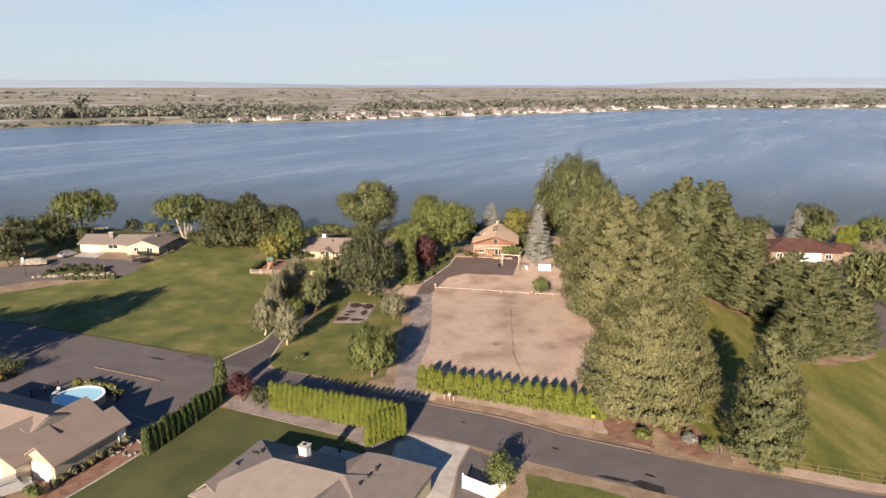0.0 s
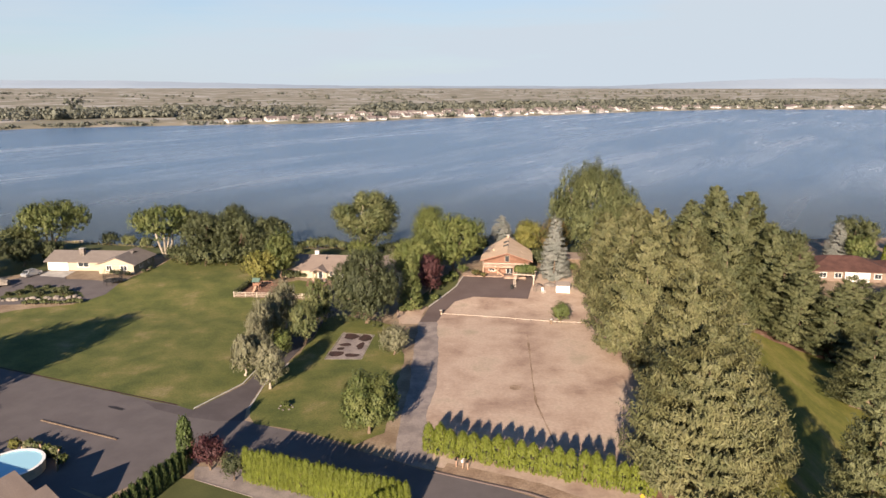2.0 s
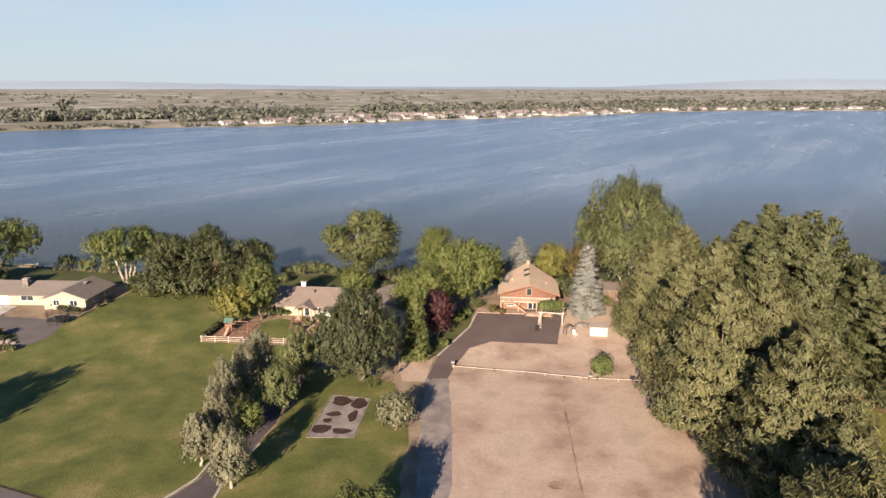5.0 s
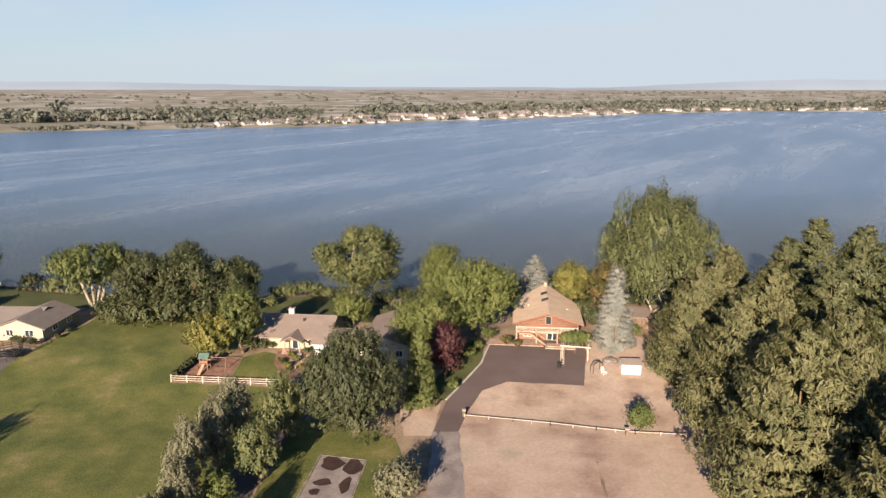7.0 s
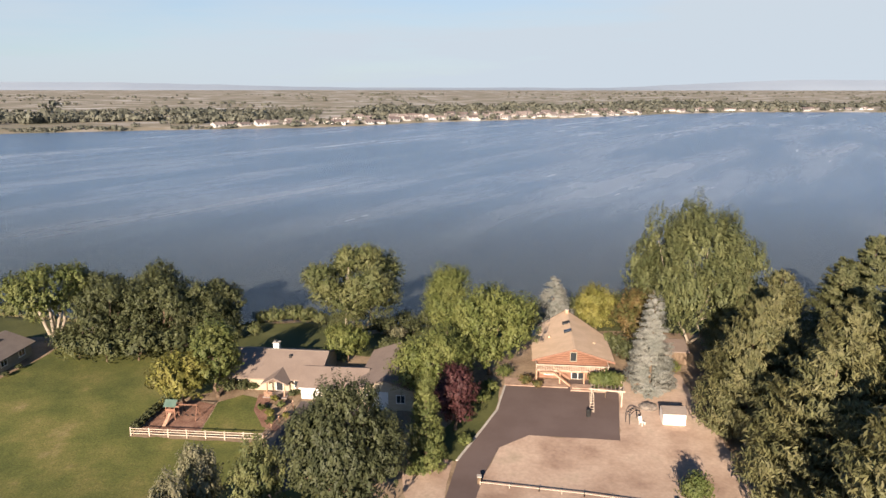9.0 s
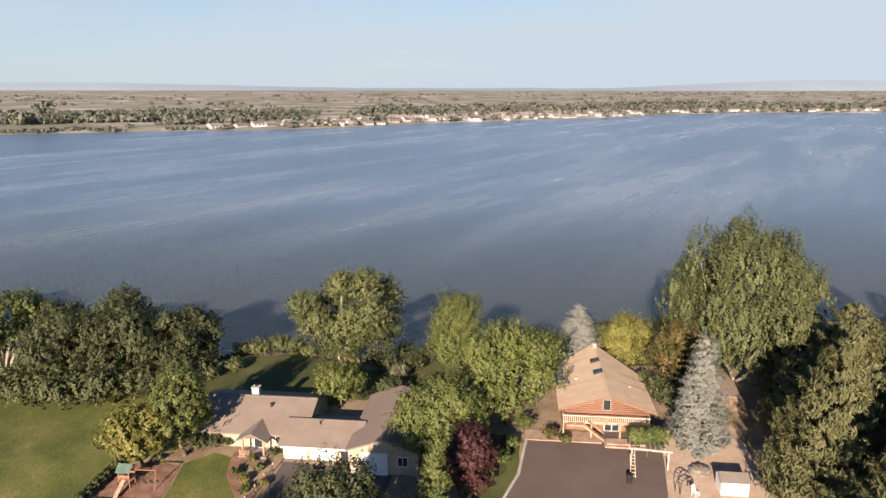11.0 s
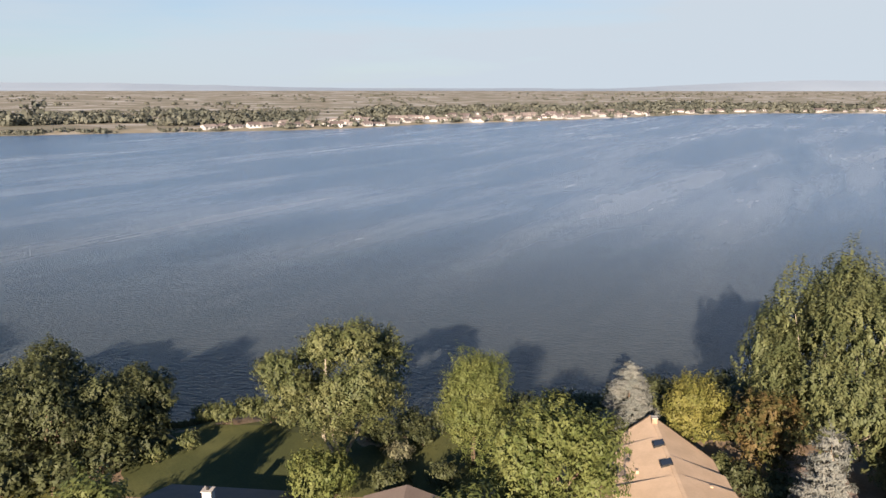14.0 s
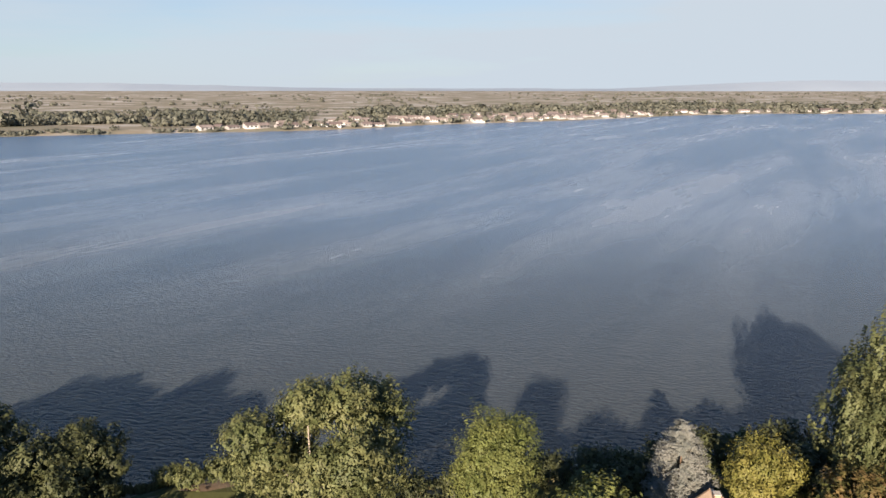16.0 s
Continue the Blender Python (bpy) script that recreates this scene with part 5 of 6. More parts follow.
broadleaf("field_bush", 21.8, 147.2, 4.0, 1.8, LEAF_MID, "small green bush at the field fence", "bush", base=0.04, lobes=26, leaves=2600, size=0.36, seed=69)
broadleaf("weeping_willow", 90.5, 140, 12.4, 6.4, LEAF_WILLOW, "weeping willow with long hanging strands", "willow", base=0.04, lobes=44, leaves=10000, size=0.8, seed=70, hang=True, stretch=1.4)
broadleaf("maroon_shrub", -29.8, 93.9, 4.2, 2.3, LEAF_PLUM, "maroon-leaved shrub by the forecourt", "shrub", base=0.12, lobes=26, leaves=3600, size=0.34, seed=71)
broadleaf("verge_shrub", -26.2, 91.6, 3.0, 1.7, LEAF_DARK, "small dark shrub on the gravel bed", "shrub", base=0.15, lobes=20, leaves=1800, size=0.32, seed=72)
broadleaf("gate_tree", 6.6, 70.8, 4.6, 1.9, LEAF_MID, "small spiky green tree behind a white fence", base=0.1, lobes=22, leaves=2200, size=0.4, seed=73)

# arborvitae hedges
def arborvitae(name, x, y, height, radius, mat, label, seed, group):
    rng = np.random.default_rng(seed)
    n = 400
    u = rng.random(n) ** 0.9
    a = rng.random(n) * math.tau
    r = radius * (1 - u ** 3.6).clip(0.02) ** 0.65
    r *= 1 + 0.07 * np.sin(5 * a)
    foot = np.stack([0.86 * r * np.cos(a), 0.86 * r * np.sin(a), 0.05 + u * height * 0.88], 1)
    out = np.stack([np.cos(a), np.sin(a), 0 * a], 1)
    v = tufts(rng, foot, 0.16 * out + np.array([0, 0, 1.0]) + 0.1 * rng.normal(size=(n, 3)), rng.uniform(0.4, 0.7, n), 0.13, 6, 0.28, 0.33, 0.9 * out)
    s = Shape().tube([(0, 0, -0.1), (0, 0, height * 0.8)], [0.09, 0.03], 6)
    return plant(name, on_ground(x, y), v, mat, s, BARK, label, "arborvitae", group)


rnd = random.Random(5)
arb = arborvitae("arborvitae", -3.2, 98.2, 4.0, 0.84, LEAF_HEDGE, "bright green columnar arborvitae in a hedge row", 81, "arborvitae hedge at the field")
for i in range(1, 19):
    s = i / 18
    copy_thing(arb, on_ground(-3.2 + 25.4 * s + rnd.uniform(-0.1, 0.1), 98.2 - 9.8 * s + rnd.uniform(-0.15, 0.15), rnd.uniform(0, 360)) @ Matrix.Diagonal((rnd.uniform(0.92, 1.1), rnd.uniform(0.92, 1.1), rnd.uniform(0.9, 1.06), 1)))
arb2 = arborvitae("arborvitae", -24.6, 91.4, 4.6, 0.5, LEAF_HEDGE, "bright green arborvitae in a tall clipped hedge", 82, "tall hedge by the road")
for i in range(1, 26):
    s = i / 25
    copy_thing(arb2, on_ground(-24.6 + 19.2 * s, 91.4 - 7.5 * s + rnd.uniform(-0.12, 0.12), rnd.uniform(0, 360)) @ Matrix.Diagonal((1, 1.05, rnd.uniform(0.95, 1.05), 1)))
for i in range(1, 8):
    copy_thing(arb2, on_ground(-5.4 - 4.3 * i / 7, 83.9 - 2.9 * i / 7, rnd.uniform(0, 360)) @ Matrix.Diagonal((1, 1, rnd.uniform(0.95, 1.03), 1)))
arb3 = arborvitae("arborvitae", -37.6, 79.0, 3.7, 0.56, LEAF_HEDGE_SHADED, "columnar arborvitae in a lawn hedge, painted dark green for shade", 83, "dark lawn hedge")
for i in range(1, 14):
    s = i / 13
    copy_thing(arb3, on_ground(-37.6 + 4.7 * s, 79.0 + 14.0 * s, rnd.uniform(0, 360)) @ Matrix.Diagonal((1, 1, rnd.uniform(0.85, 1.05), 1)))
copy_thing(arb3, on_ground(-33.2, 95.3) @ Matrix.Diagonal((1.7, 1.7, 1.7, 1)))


# -- the far shore --
def far_shore_y(x):
    return float(np.interp(x, *FAR_SHORE))


def far_woods(name, count, x0, x1, d0, d1, size, seed, label, thick=0.0, tall=1.0, grain=0.008):
    """Trees behind the opposite shore, gathered in belts and clumps: each a few domes of leaf sprays."""
    rng = np.random.default_rng(seed)
    out = []
    made = 0
    while made < count:
        x = rng.uniform(x0, x1)
        d = d0 + (d1 - d0) * rng.random() ** 1.4
        y = far_shore_y(x) + d
        if noise.noise(Vector((x * grain, y * grain * 2.2, seed))) < thick - 0.15 * rng.random():
            continue
        made += 1
        k = rng.choice((0.5, 0.75, 1.0, 1.35), p=(0.3, 0.35, 0.25, 0.1))
        hh = rng.uniform(0.7, 1.1) * size * tall * k
        rr = rng.uniform(0.45, 0.8) * size * k
        n = 40
        s = rng.normal(size=(n, 3))
        s /= np.linalg.norm(s, axis=1, keepdims=True)
        s[:, 2] = np.abs(s[:, 2]) * np.where(rng.random(n) < 0.75, 1, -0.6)
        dome = np.array([rr, rr, hh * 0.6]) * rng.uniform(0.6, 1.0, n)[:, None] * (1 + 0.22 * np.sin(4 * np.arctan2(s[:, 1], s[:, 0]) + made))[:, None]
        at = np.array([x, y, ground_z(x, y) + hh * 0.38]) + s * dome
        out.append(cards(rng, at, s, 0.36 * size * k, 0.85, 0.35))
    ob = new(name, cards_mesh(name, np.concatenate(out), LEAF_FAR_HAZE))
    return tagged(ob, label, "woods", kind="stuff")


far_woods("far_trees", 900, -950, -330, 165, 430, 11, 101, "scattered olive trees and scrub on the far shore", 0.06, 0.75)
far_woods("far_trees", 300, -340, -200, 70, 420, 9.5, 109, "olive trees beside the far village", 0.0, 0.85)
far_woods("far_trees", 300, -260, 480, 26, 170, 7.5, 102, "garden trees among the far lakeside houses", 0.0)
far_woods("far_trees", 70, -240, 900, 2, 12, 8.5, 110, "single trees on the far waterline", -0.3, 0.9)
far_woods("far_trees", 900, -150, 700, 200, 560, 12, 103, "belts of green trees behind the far village", 0.16, 0.75, 0.005)
far_woods("far_trees", 950, 300, 1250, 30, 420, 11, 104, "dense green trees of the far village", 0.08, 0.8)
far_woods("far_trees", 1000, -1900, 2200, 480, 2200, 10, 105, "distant lines of trees across the plain", 0.22, 0.6, 0.003)
far_woods("far_trees", 40, -640, -440, 150, 230, 13, 108, "tall dark poplars on the far shore", -0.4, 1.6)
far_woods("far_reeds", 420, -900, -240, 0, 22, 5, 106, "reeds and brush along the far waterline", 0.06, 0.6, 0.02)
far_woods("far_scrub", 1200, -900, -200, 190, 700, 5, 107, "low grey scrub on the far plain", -0.2, 0.55)

rng = np.random.default_rng(7)


def far_house(seed):
    r = random.Random(seed)
    w, d, e = r.uniform(10, 18), r.uniform(8, 11), r.choice((2.8, 3.2, 5.4))
    t = thing("lakeside_house", Matrix(), "small pale lakeside house with a pitched roof", "house", "houses on the far shore")
    part("wall", gable_walls(Shape(), -w / 2, w / 2, -d / 2, d / 2, -1, e, e + 2.2), FAR_WALL, t)
    part("roof", gable_roof(Shape(), -w / 2, w / 2, -d / 2, d / 2, e, e + 2.3, over=0.6), FAR_ROOF, t)
    for i in range(3):
        x = -w / 2 + w * (i + 0.5) / 3
        part("window", Shape().box(x - 1.0, x + 1.0, -d / 2 - 0.08, -d / 2 - 0.01, 0.8, 2.3), GLASS, t)
    return t


models = [far_house(i) for i in range(5)]
spots = []
rh = random.Random(77)
for x in np.arange(-262, 330, 15):
    spots.append((x + rh.uniform(-3, 3), rh.uniform(7, 26)))
for x in np.arange(-170, 520, 13):
    spots.append((x + rh.uniform(-8, 8), rh.uniform(34, 110)))
for x in np.arange(-200, 330, 15):
    spots.append((x + rh.uniform(-7, 7), rh.uniform(60, 170)))
for x in np.arange(330, 1060, 19):
    spots.append((x + rh.uniform(-6, 6), rh.uniform(10, 60)))
for x in np.arange(-100, 1000, 48):
    spots.append((x + rh.uniform(-20, 20), rh.uniform(120, 420)))
for i, (x, d) in enumerate(spots):
    x = float(x)
    y = far_shore_y(x) + d
    m = pose(x, y, ground_z(x, y), 0, 0, rh.uniform(-35, 55)) @ Matrix.Scale(rh.uniform(0.7, 1.15), 4)
    if i < len(models):
        models[i].matrix_basis = m
    else:
        copy_thing(models[i % len(models)], m)
shed = thing("farm_shed", pose(-560, 1120, ground_z(-560, 1120), 0, 0, 8), "long pale metal farm shed on the far plain", "shed")
part("wall", gable_walls(Shape(), -16, 16, -5, 5, -1, 3, 4.5), FAR_WALL, shed)
part("roof", gable_roof(Shape(), -16, 16, -5, 5, 3, 4.6, over=0.5), WHITE, shed)


# -- west gardens: more trees, drive island, parked things --
for i, (x, y, hh, rr) in enumerate(((-80, 100, 20.5, 8.0), (-87, 98.5, 18, 8.5), (-94.5, 98, 15, 8.5), (-102, 102, 12.5, 8.0))):
    broadleaf("roadside_tree", x, y, hh, rr, LEAF_DARK, "tall dark roadside tree shading lawn and road", base=0.05, lobes=44, leaves=9000, size=0.8, seed=201 + i, group="roadside trees")
for i, (x, y, hh, rr) in enumerate(((-109.6, 168, 10.5, 5.0), (-112, 179, 11, 6.2), (-106, 184.5, 7.5, 4.4), (-101.5, 190, 5.5, 3.6), (-120, 168, 10, 5.5))):
    broadleaf("dark_garden_tree", x, y, hh, rr, LEAF_DARK, "dark green garden tree beside the loop drive", base=0.06, lobes=36, leaves=5000, size=0.5, seed=210 + i, group="dark trees at the west garden")
broadleaf("olive_tree", -111, 192, 9, 4.5, LEAF_WILLOW, "olive-green tree behind the west garden", base=0.06, lobes=32, leaves=4500, size=0.5, seed=220)


def shrub(name, x, y, hh, rr, mat, label, seed, leaves=1100, group="", size=0.3):
    return broadleaf(name, x, y, hh, rr, mat, label, "shrub", base=0.02, lobes=18, leaves=leaves, size=size, seed=seed, group=group, limbs=5, tuft=0.5 * rr, inner=0.35, trunk_r=0.06)


def rock(name, x, y, r, seed, label, group=""):
    """A worn boulder from a jittered ball."""
    bm = bmesh.new()
    bmesh.ops.create_icosphere(bm, subdivisions=2, radius=r)
    for v in bm.verts:
        k = 1 + 0.35 * noise.noise(v.co * (1.4 / r) + Vector((seed * 3.1, 0, 0)))
        v.co = Vector((v.co.x * k * 1.2, v.co.y * k, v.co.z * k * 0.7))
    me = bpy.data.meshes.new(name)
    bm.to_mesh(me)
    bm.free()
    me.materials.append(ROCK)
    ob = new(name, me)
    ob.matrix_basis = on_ground(x, y, seed * 47, 1, r * 0.3)
    return tagged(ob, label, "rock", group)


rr_ = random.Random(31)
for i in range(16):
    s = i / 15
    rock("island_stone", -98.6 + 18.2 * s, 160.2 + 1.6 * s + rr_.uniform(-0.5, 0.6), rr_.uniform(0.35, 0.75), i, "grey-brown edging stone on the drive island", "stones of the drive island")
isl = shrub("island_shrub", -96.5, 162.6, 0.7, 0.9, LEAF_DARK, "low dark green shrub on the drive island", 230, 500, "low planting of the drive island")
for i, (x, y, k) in enumerate(((-94.4, 163.4, 1.2), (-92, 164.8, 1.0), (-89.6, 163, 1.3), (-87.4, 164.6, 1.1), (-85, 163.6, 1.9), (-90.6, 167.2, 1.0), (-94, 166.2, 1.2), (-83, 162.8, 1.0))):
    repeat(isl, x, y, 50 * i, k)
edge = shrub("edging_plant", -90, 157.6, 0.8, 0.7, LEAF_WILLOW, "low olive plant along the loop drive", 231, 400, "plants along the loop drive")
for i in range(11):
    repeat(edge, -88.8 + i * 1.0, 157.9 + 0.05 * i + rr_.uniform(-0.2, 0.2), 70 * i, rr_.uniform(0.7, 1.2))
fh = shrub("house_shrub", -82.6, 179.0, 1.2, 0.9, LEAF_DARK, "dark green shrub before the long house", 232, 600, "shrubs before the long house")
for i, (x, y, k) in enumerate(((-80.5, 177.4, 0.9), (-78.4, 176.4, 1.1), (-76.2, 176.2, 0.9), (-73.8, 179.5, 0.7), (-73.5, 182.4, 0.7))):
    repeat(fh, x, y, 40 * i, k)


def yard_lamp(x, y):
    t = thing("yard_lamp", on_ground(x, y), "dark post lamp with a white globe beside the drive", "lamp")
    part("post", Shape().tube([(0, 0, -0.2), (0, 0, 3.4)], [0.07, 0.05], 8), DARKMETAL, t)
    part("arm", Shape().box(-0.05, 0.5, -0.05, 0.05, 3.35, 3.45), DARKMETAL, t)
    part("shade", Shape().tube([(-0.2, 0, 3.4), (-0.2, 0, 3.7), (-0.2, 0, 4.5), (-0.2, 0, 4.75)], [0.12, 0.3, 0.34, 0.1], 10), WHITE, t, smooth=True)


yard_lamp(-101.0, 160.6)


def covered_boat(x, y, turn):
    t = thing("covered_boat", on_ground(x, y, turn), "boat on a trailer under a grey-brown tarpaulin", "boat")
    sec = [(-3.2, 0.25, 1.2), (-2.8, 0.9, 1.6), (-1.0, 1.15, 2.0), (1.5, 1.15, 2.0), (3.0, 1.0, 1.5)]
    s = Shape()
    for px_, w, hh in sec:
        s.v += [(px_, -w, 0.6), (px_, -w * 0.95, hh * 0.72), (px_, -w * 0.4, hh), (px_, w * 0.4, hh), (px_, w * 0.95, hh * 0.72), (px_, w, 0.6)]
    s.f = [(6 * i + k, 6 * i + k + 1, 6 * i + k + 7, 6 * i + k + 6) for i in range(4) for k in range(5)] + [(5, 4, 3, 2, 1, 0), (24, 25, 26, 27, 28, 29)]
    s.f += [(6 * i, 6 * i + 6, 6 * i + 11, 6 * i + 5) for i in range(4)]
    part("tarpaulin", s, ROCK, t)
    part("trailer", Shape().box(-3.4, 3.2, -0.6, 0.6, 0.42, 0.6), DARKMETAL, t)
    for yy in (-0.95, 0.75):
        part("wheel", Shape().tube([(0.8, yy, 0.33), (0.8, yy + 0.2, 0.33)], [0.33, 0.33], 14), RUBBER, t)


covered_boat(-103.2, 168.4, 15)


def car(x, y, turn, label, mat=SILVER, tall=1.0):
    t = thing("parked_car", on_ground(x, y, turn), label, "car")
    out = [(-2.25, 0.35), (-2.3, 0.75), (-2.15, 1.0), (-1.75, 1.05), (-1.15, 1.62 * tall), (0.75, 1.66 * tall), (1.25, 1.08), (2.15, 0.92), (2.3, 0.6), (2.28, 0.35)]
    s = Shape()
    for yy, k in ((-0.9, 1.0), (-0.72, 1.0), (0.72, 1.0), (0.9, 1.0)):
        inset = 1.0 if abs(yy) < 0.8 else 0.985
        s.v += [(a * inset, yy * (1.0 if b < 1.1 else 0.86), b * inset + 0.005) for a, b in out]
    n = len(out)
    s.f = [(r * n + k, r * n + (k + 1) % n, (r + 1) * n + (k + 1) % n, (r + 1) * n + k) for r in range(3) for k in range(n)] + [tuple(range(n - 1, -1, -1)), tuple(range(3 * n, 4 * n))]
    part("body", s, mat, t)
    for sg in (-1, 1):
        part("side_window", Shape().slab([(-1.25, sg * 0.86, 1.1), (1.05, sg * 0.86, 1.1), (0.72, sg * 0.8, 1.52 * tall), (-1.05, sg * 0.8, 1.52 * tall)], 0.01), GLASS, t)
    part("windscreen", Shape().add([(1.27, -0.7, 1.1), (1.27, 0.7, 1.1), (0.8, 0.66, 1.6 * tall), (0.8, -0.66, 1.6 * tall)], [(0, 1, 2, 3)]), GLASS, t)
    part("rear_window", Shape().add([(-1.78, -0.7, 1.1), (-1.78, 0.7, 1.1), (-1.24, 0.66, 1.58 * tall), (-1.24, -0.66, 1.58 * tall)], [(3, 2, 1, 0)]), GLASS, t)
    for wx in (-1.4, 1.4):
        for wy in (-0.93, 0.73):
            w = part("wheel", Shape().tube([(wx, wy, 0.34), (wx, wy + 0.2, 0.34)], [0.34, 0.34], 16), RUBBER, t)
            part("rim", Shape().tube([(wx, wy - 0.01, 0.34), (wx, wy + 0.21, 0.34)], [0.2, 0.2], 12), SILVER, w)
    for sg in (-0.6, 0.6):
        part("headlight", Shape().box(2.22, 2.31, sg - 0.16, sg + 0.16, 0.68, 0.82), WHITE, t)


car(-99.4, 176.6, 70, "silver car parked in the shade beside the drive")
car(-49.8, 70.6, 40, "silver car parked before the cream garage", tall=1.12)


def trampoline(x, y):
    t = thing("trampoline", on_ground(x, y), "round trampoline with dark safety net", "trampoline")
    n = 10
    part("mat", Shape().tube([(0, 0, 0.78), (0, 0, 0.82)], [1.9, 1.9], 24), RUBBER, t)
    for i in range(n):
        a = math.tau * i / n
        cx, cy = 2.0 * math.cos(a), 2.0 * math.sin(a)
        part("pole", Shape().tube([(cx, cy, -0.05), (cx, cy, 2.5)], [0.04, 0.04], 6), DARKMETAL, t)
    for z in (0.8, 1.25, 1.65, 2.05, 2.45):
        pts = [(2.0 * math.cos(math.tau * i / 24), 2.0 * math.sin(math.tau * i / 24), z) for i in range(25)]
        part("net_band", Shape().tube(pts, [0.045] * 25, 5), DARKMETAL, t)


trampoline(-77.4, 171.0)


def jetty(x, y, turn):
    t = thing("boat_dock", pose(x, y, -1.5, 0, 0, turn), "weathered timber boat dock with pale rails", "dock")
    part("deck", Shape().box(-4, 4, -1.2, 1.2, 0.9, 1.1), FENCEWOOD, t)
    for i in range(5):
        for yy in (-1.1, 1.1):
            part("post", Shape().box(-4 + i * 2 - 0.08, -4 + i * 2 + 0.08, yy - 0.08, yy + 0.08, -1.5, 2.2), FENCEWOOD, t)
    for yy in (-1.1, 1.1):
        part("rail", Shape().box(-4, 4, yy - 0.05, yy + 0.05, 2.0, 2.1), FENCEWOOD, t)


jetty(-112, 216, 20)

# -- ranch garden --
def rail_fence(name, pts, label, rails=(0.35, 0.7, 1.05), step=2.4, mat=FENCEWOOD, post=0.07, high=1.2, bar=0.06):
    t = thing(name, Matrix(), label, "fence")
    for (ax, ay), (bx, by) in zip(pts, pts[1:]):
        ln = math.hypot(bx - ax, by - ay)
        n = max(1, round(ln / step))
        a = math.atan2(by - ay, bx - ax)
        for i in range(n + 1):
            s = i / n
            x, y = ax + (bx - ax) * s, ay + (by - ay) * s
            z = ground_z(x, y)
            part("post", Shape().box(x - post, x + post, y - post, y + post, z - 0.2, z + high), mat, t)
            if i < n:
                x2, y2 = ax + (bx - ax) * (i + 1) / n, ay + (by - ay) * (i + 1) / n
                for r in rails:
                    part("rail", Shape().tube([(x, y, z + r), (x2, y2, ground_z(x2, y2) + r)], [bar, bar], 4), mat, t)
    return t


rail_fence("rail_fence", [(-47.1, 162.5), (-29.4, 161.1)], "pale three-rail timber fence along the garden")
rail_fence("rail_fence", [(-29.3, 161.2), (-27.2, 169.4)], "dark two-rail fence beside the ranch drive", rails=(0.5, 0.95), mat=TIMBER)
dh = shrub("clipped_hedge", -46.9, 163.6, 1.3, 0.7, LEAF_DARK, "dark clipped hedge plant beside the play bed", 240, 700, "dark hedge at the play bed")
for i in range(1, 9):
    repeat(dh, -46.9 + 0.17 * i, 163.6 + 0.85 * i, 30 * i, rr_.uniform(0.9, 1.1))


def play_set(x, y, turn):
    t = thing("play_set", on_ground(x, y, turn, 0.85), "timber play tower with green canopy, swings and slide", "playground")
    for a in (-0.7, 0.7):
        for b in (-0.7, 0.7):
            part("leg", Shape().box(a - 0.06, a + 0.06, b - 0.06, b + 0.06, -0.1, 2.5), LOG, t)
    part("platform", Shape().box(-0.8, 0.8, -0.8, 0.8, 1.2, 1.3), LOG, t)
    for b in (-0.76, 0.76):
        part("side_board", Shape().box(-0.8, 0.8, b - 0.03, b + 0.03, 1.45, 1.9), LOG, t)
    part("canopy", gable_roof(Shape(), -0.9, 0.9, -0.9, 0.9, 2.45, 3.2, over=0.1, end=0.1, thick=0.05), GREENCLOTH, t, "green canvas canopy")
    part("beam", Shape().box(0.7, 4.2, -0.06, 0.06, 2.3, 2.42), LOG, t)
    for sg in (-1, 1):
        part("end_leg", Shape().tube([(4.15, sg * 1.0, -0.05), (4.15, 0, 2.36)], [0.06, 0.06], 5), LOG, t)
    for sx in (1.5, 2.5, 3.4):
        for d in (-0.2, 0.2):
            part("chain", Shape().tube([(sx + d, 0, 0.5), (sx + d, 0, 2.3)], [0.018, 0.018], 4), DARKMETAL, t)
        part("swing_seat", Shape().box(sx - 0.24, sx + 0.24, -0.1, 0.1, 0.47, 0.52), RUBBER, t)
    part("slide", Shape().slab([(-0.3, -0.8, 1.28), (0.25, -0.8, 1.28), (0.25, -3.2, 0.2), (-0.3, -3.2, 0.2)][::-1], 0.08), TIMBER, t)
    part("ladder", Shape().slab([(-0.8, -0.3, 1.25), (-0.8, 0.3, 1.25), (-1.5, 0.3, 0.05), (-1.5, -0.3, 0.05)], 0.06), LOG, t)


play_set(-43.2, 166.9, -4)
for i, (x, y) in enumerate(((-31.4, 168.6), (-29.9, 167.2), (-28.9, 169.4), (-30.2, 171.2), (-29.4, 165.3), (-27.6, 166.5))):
    shrub("flower_clump", x, y, 0.8, 0.7, LEAF_GOLD if i % 2 else LEAF_MID, "clump of yellow garden flowers" if i % 2 else "green clump of garden plants", 250 + i, 500, "garden bed by the ranch house")
for i, (x, y, k) in enumerate(((-35.5, 174.4, 1.6), (-34.2, 174.8, 1.2), (-37.6, 174, 1.9), (-26.6, 173.4, 1.1), (-27.8, 172.6, 0.9))):
    shrub("porch_shrub", x, y, k, 0.8 * k, LEAF_DARK, "dark green shrub by the ranch porch", 260 + i, 800, "shrubs by the ranch porch")

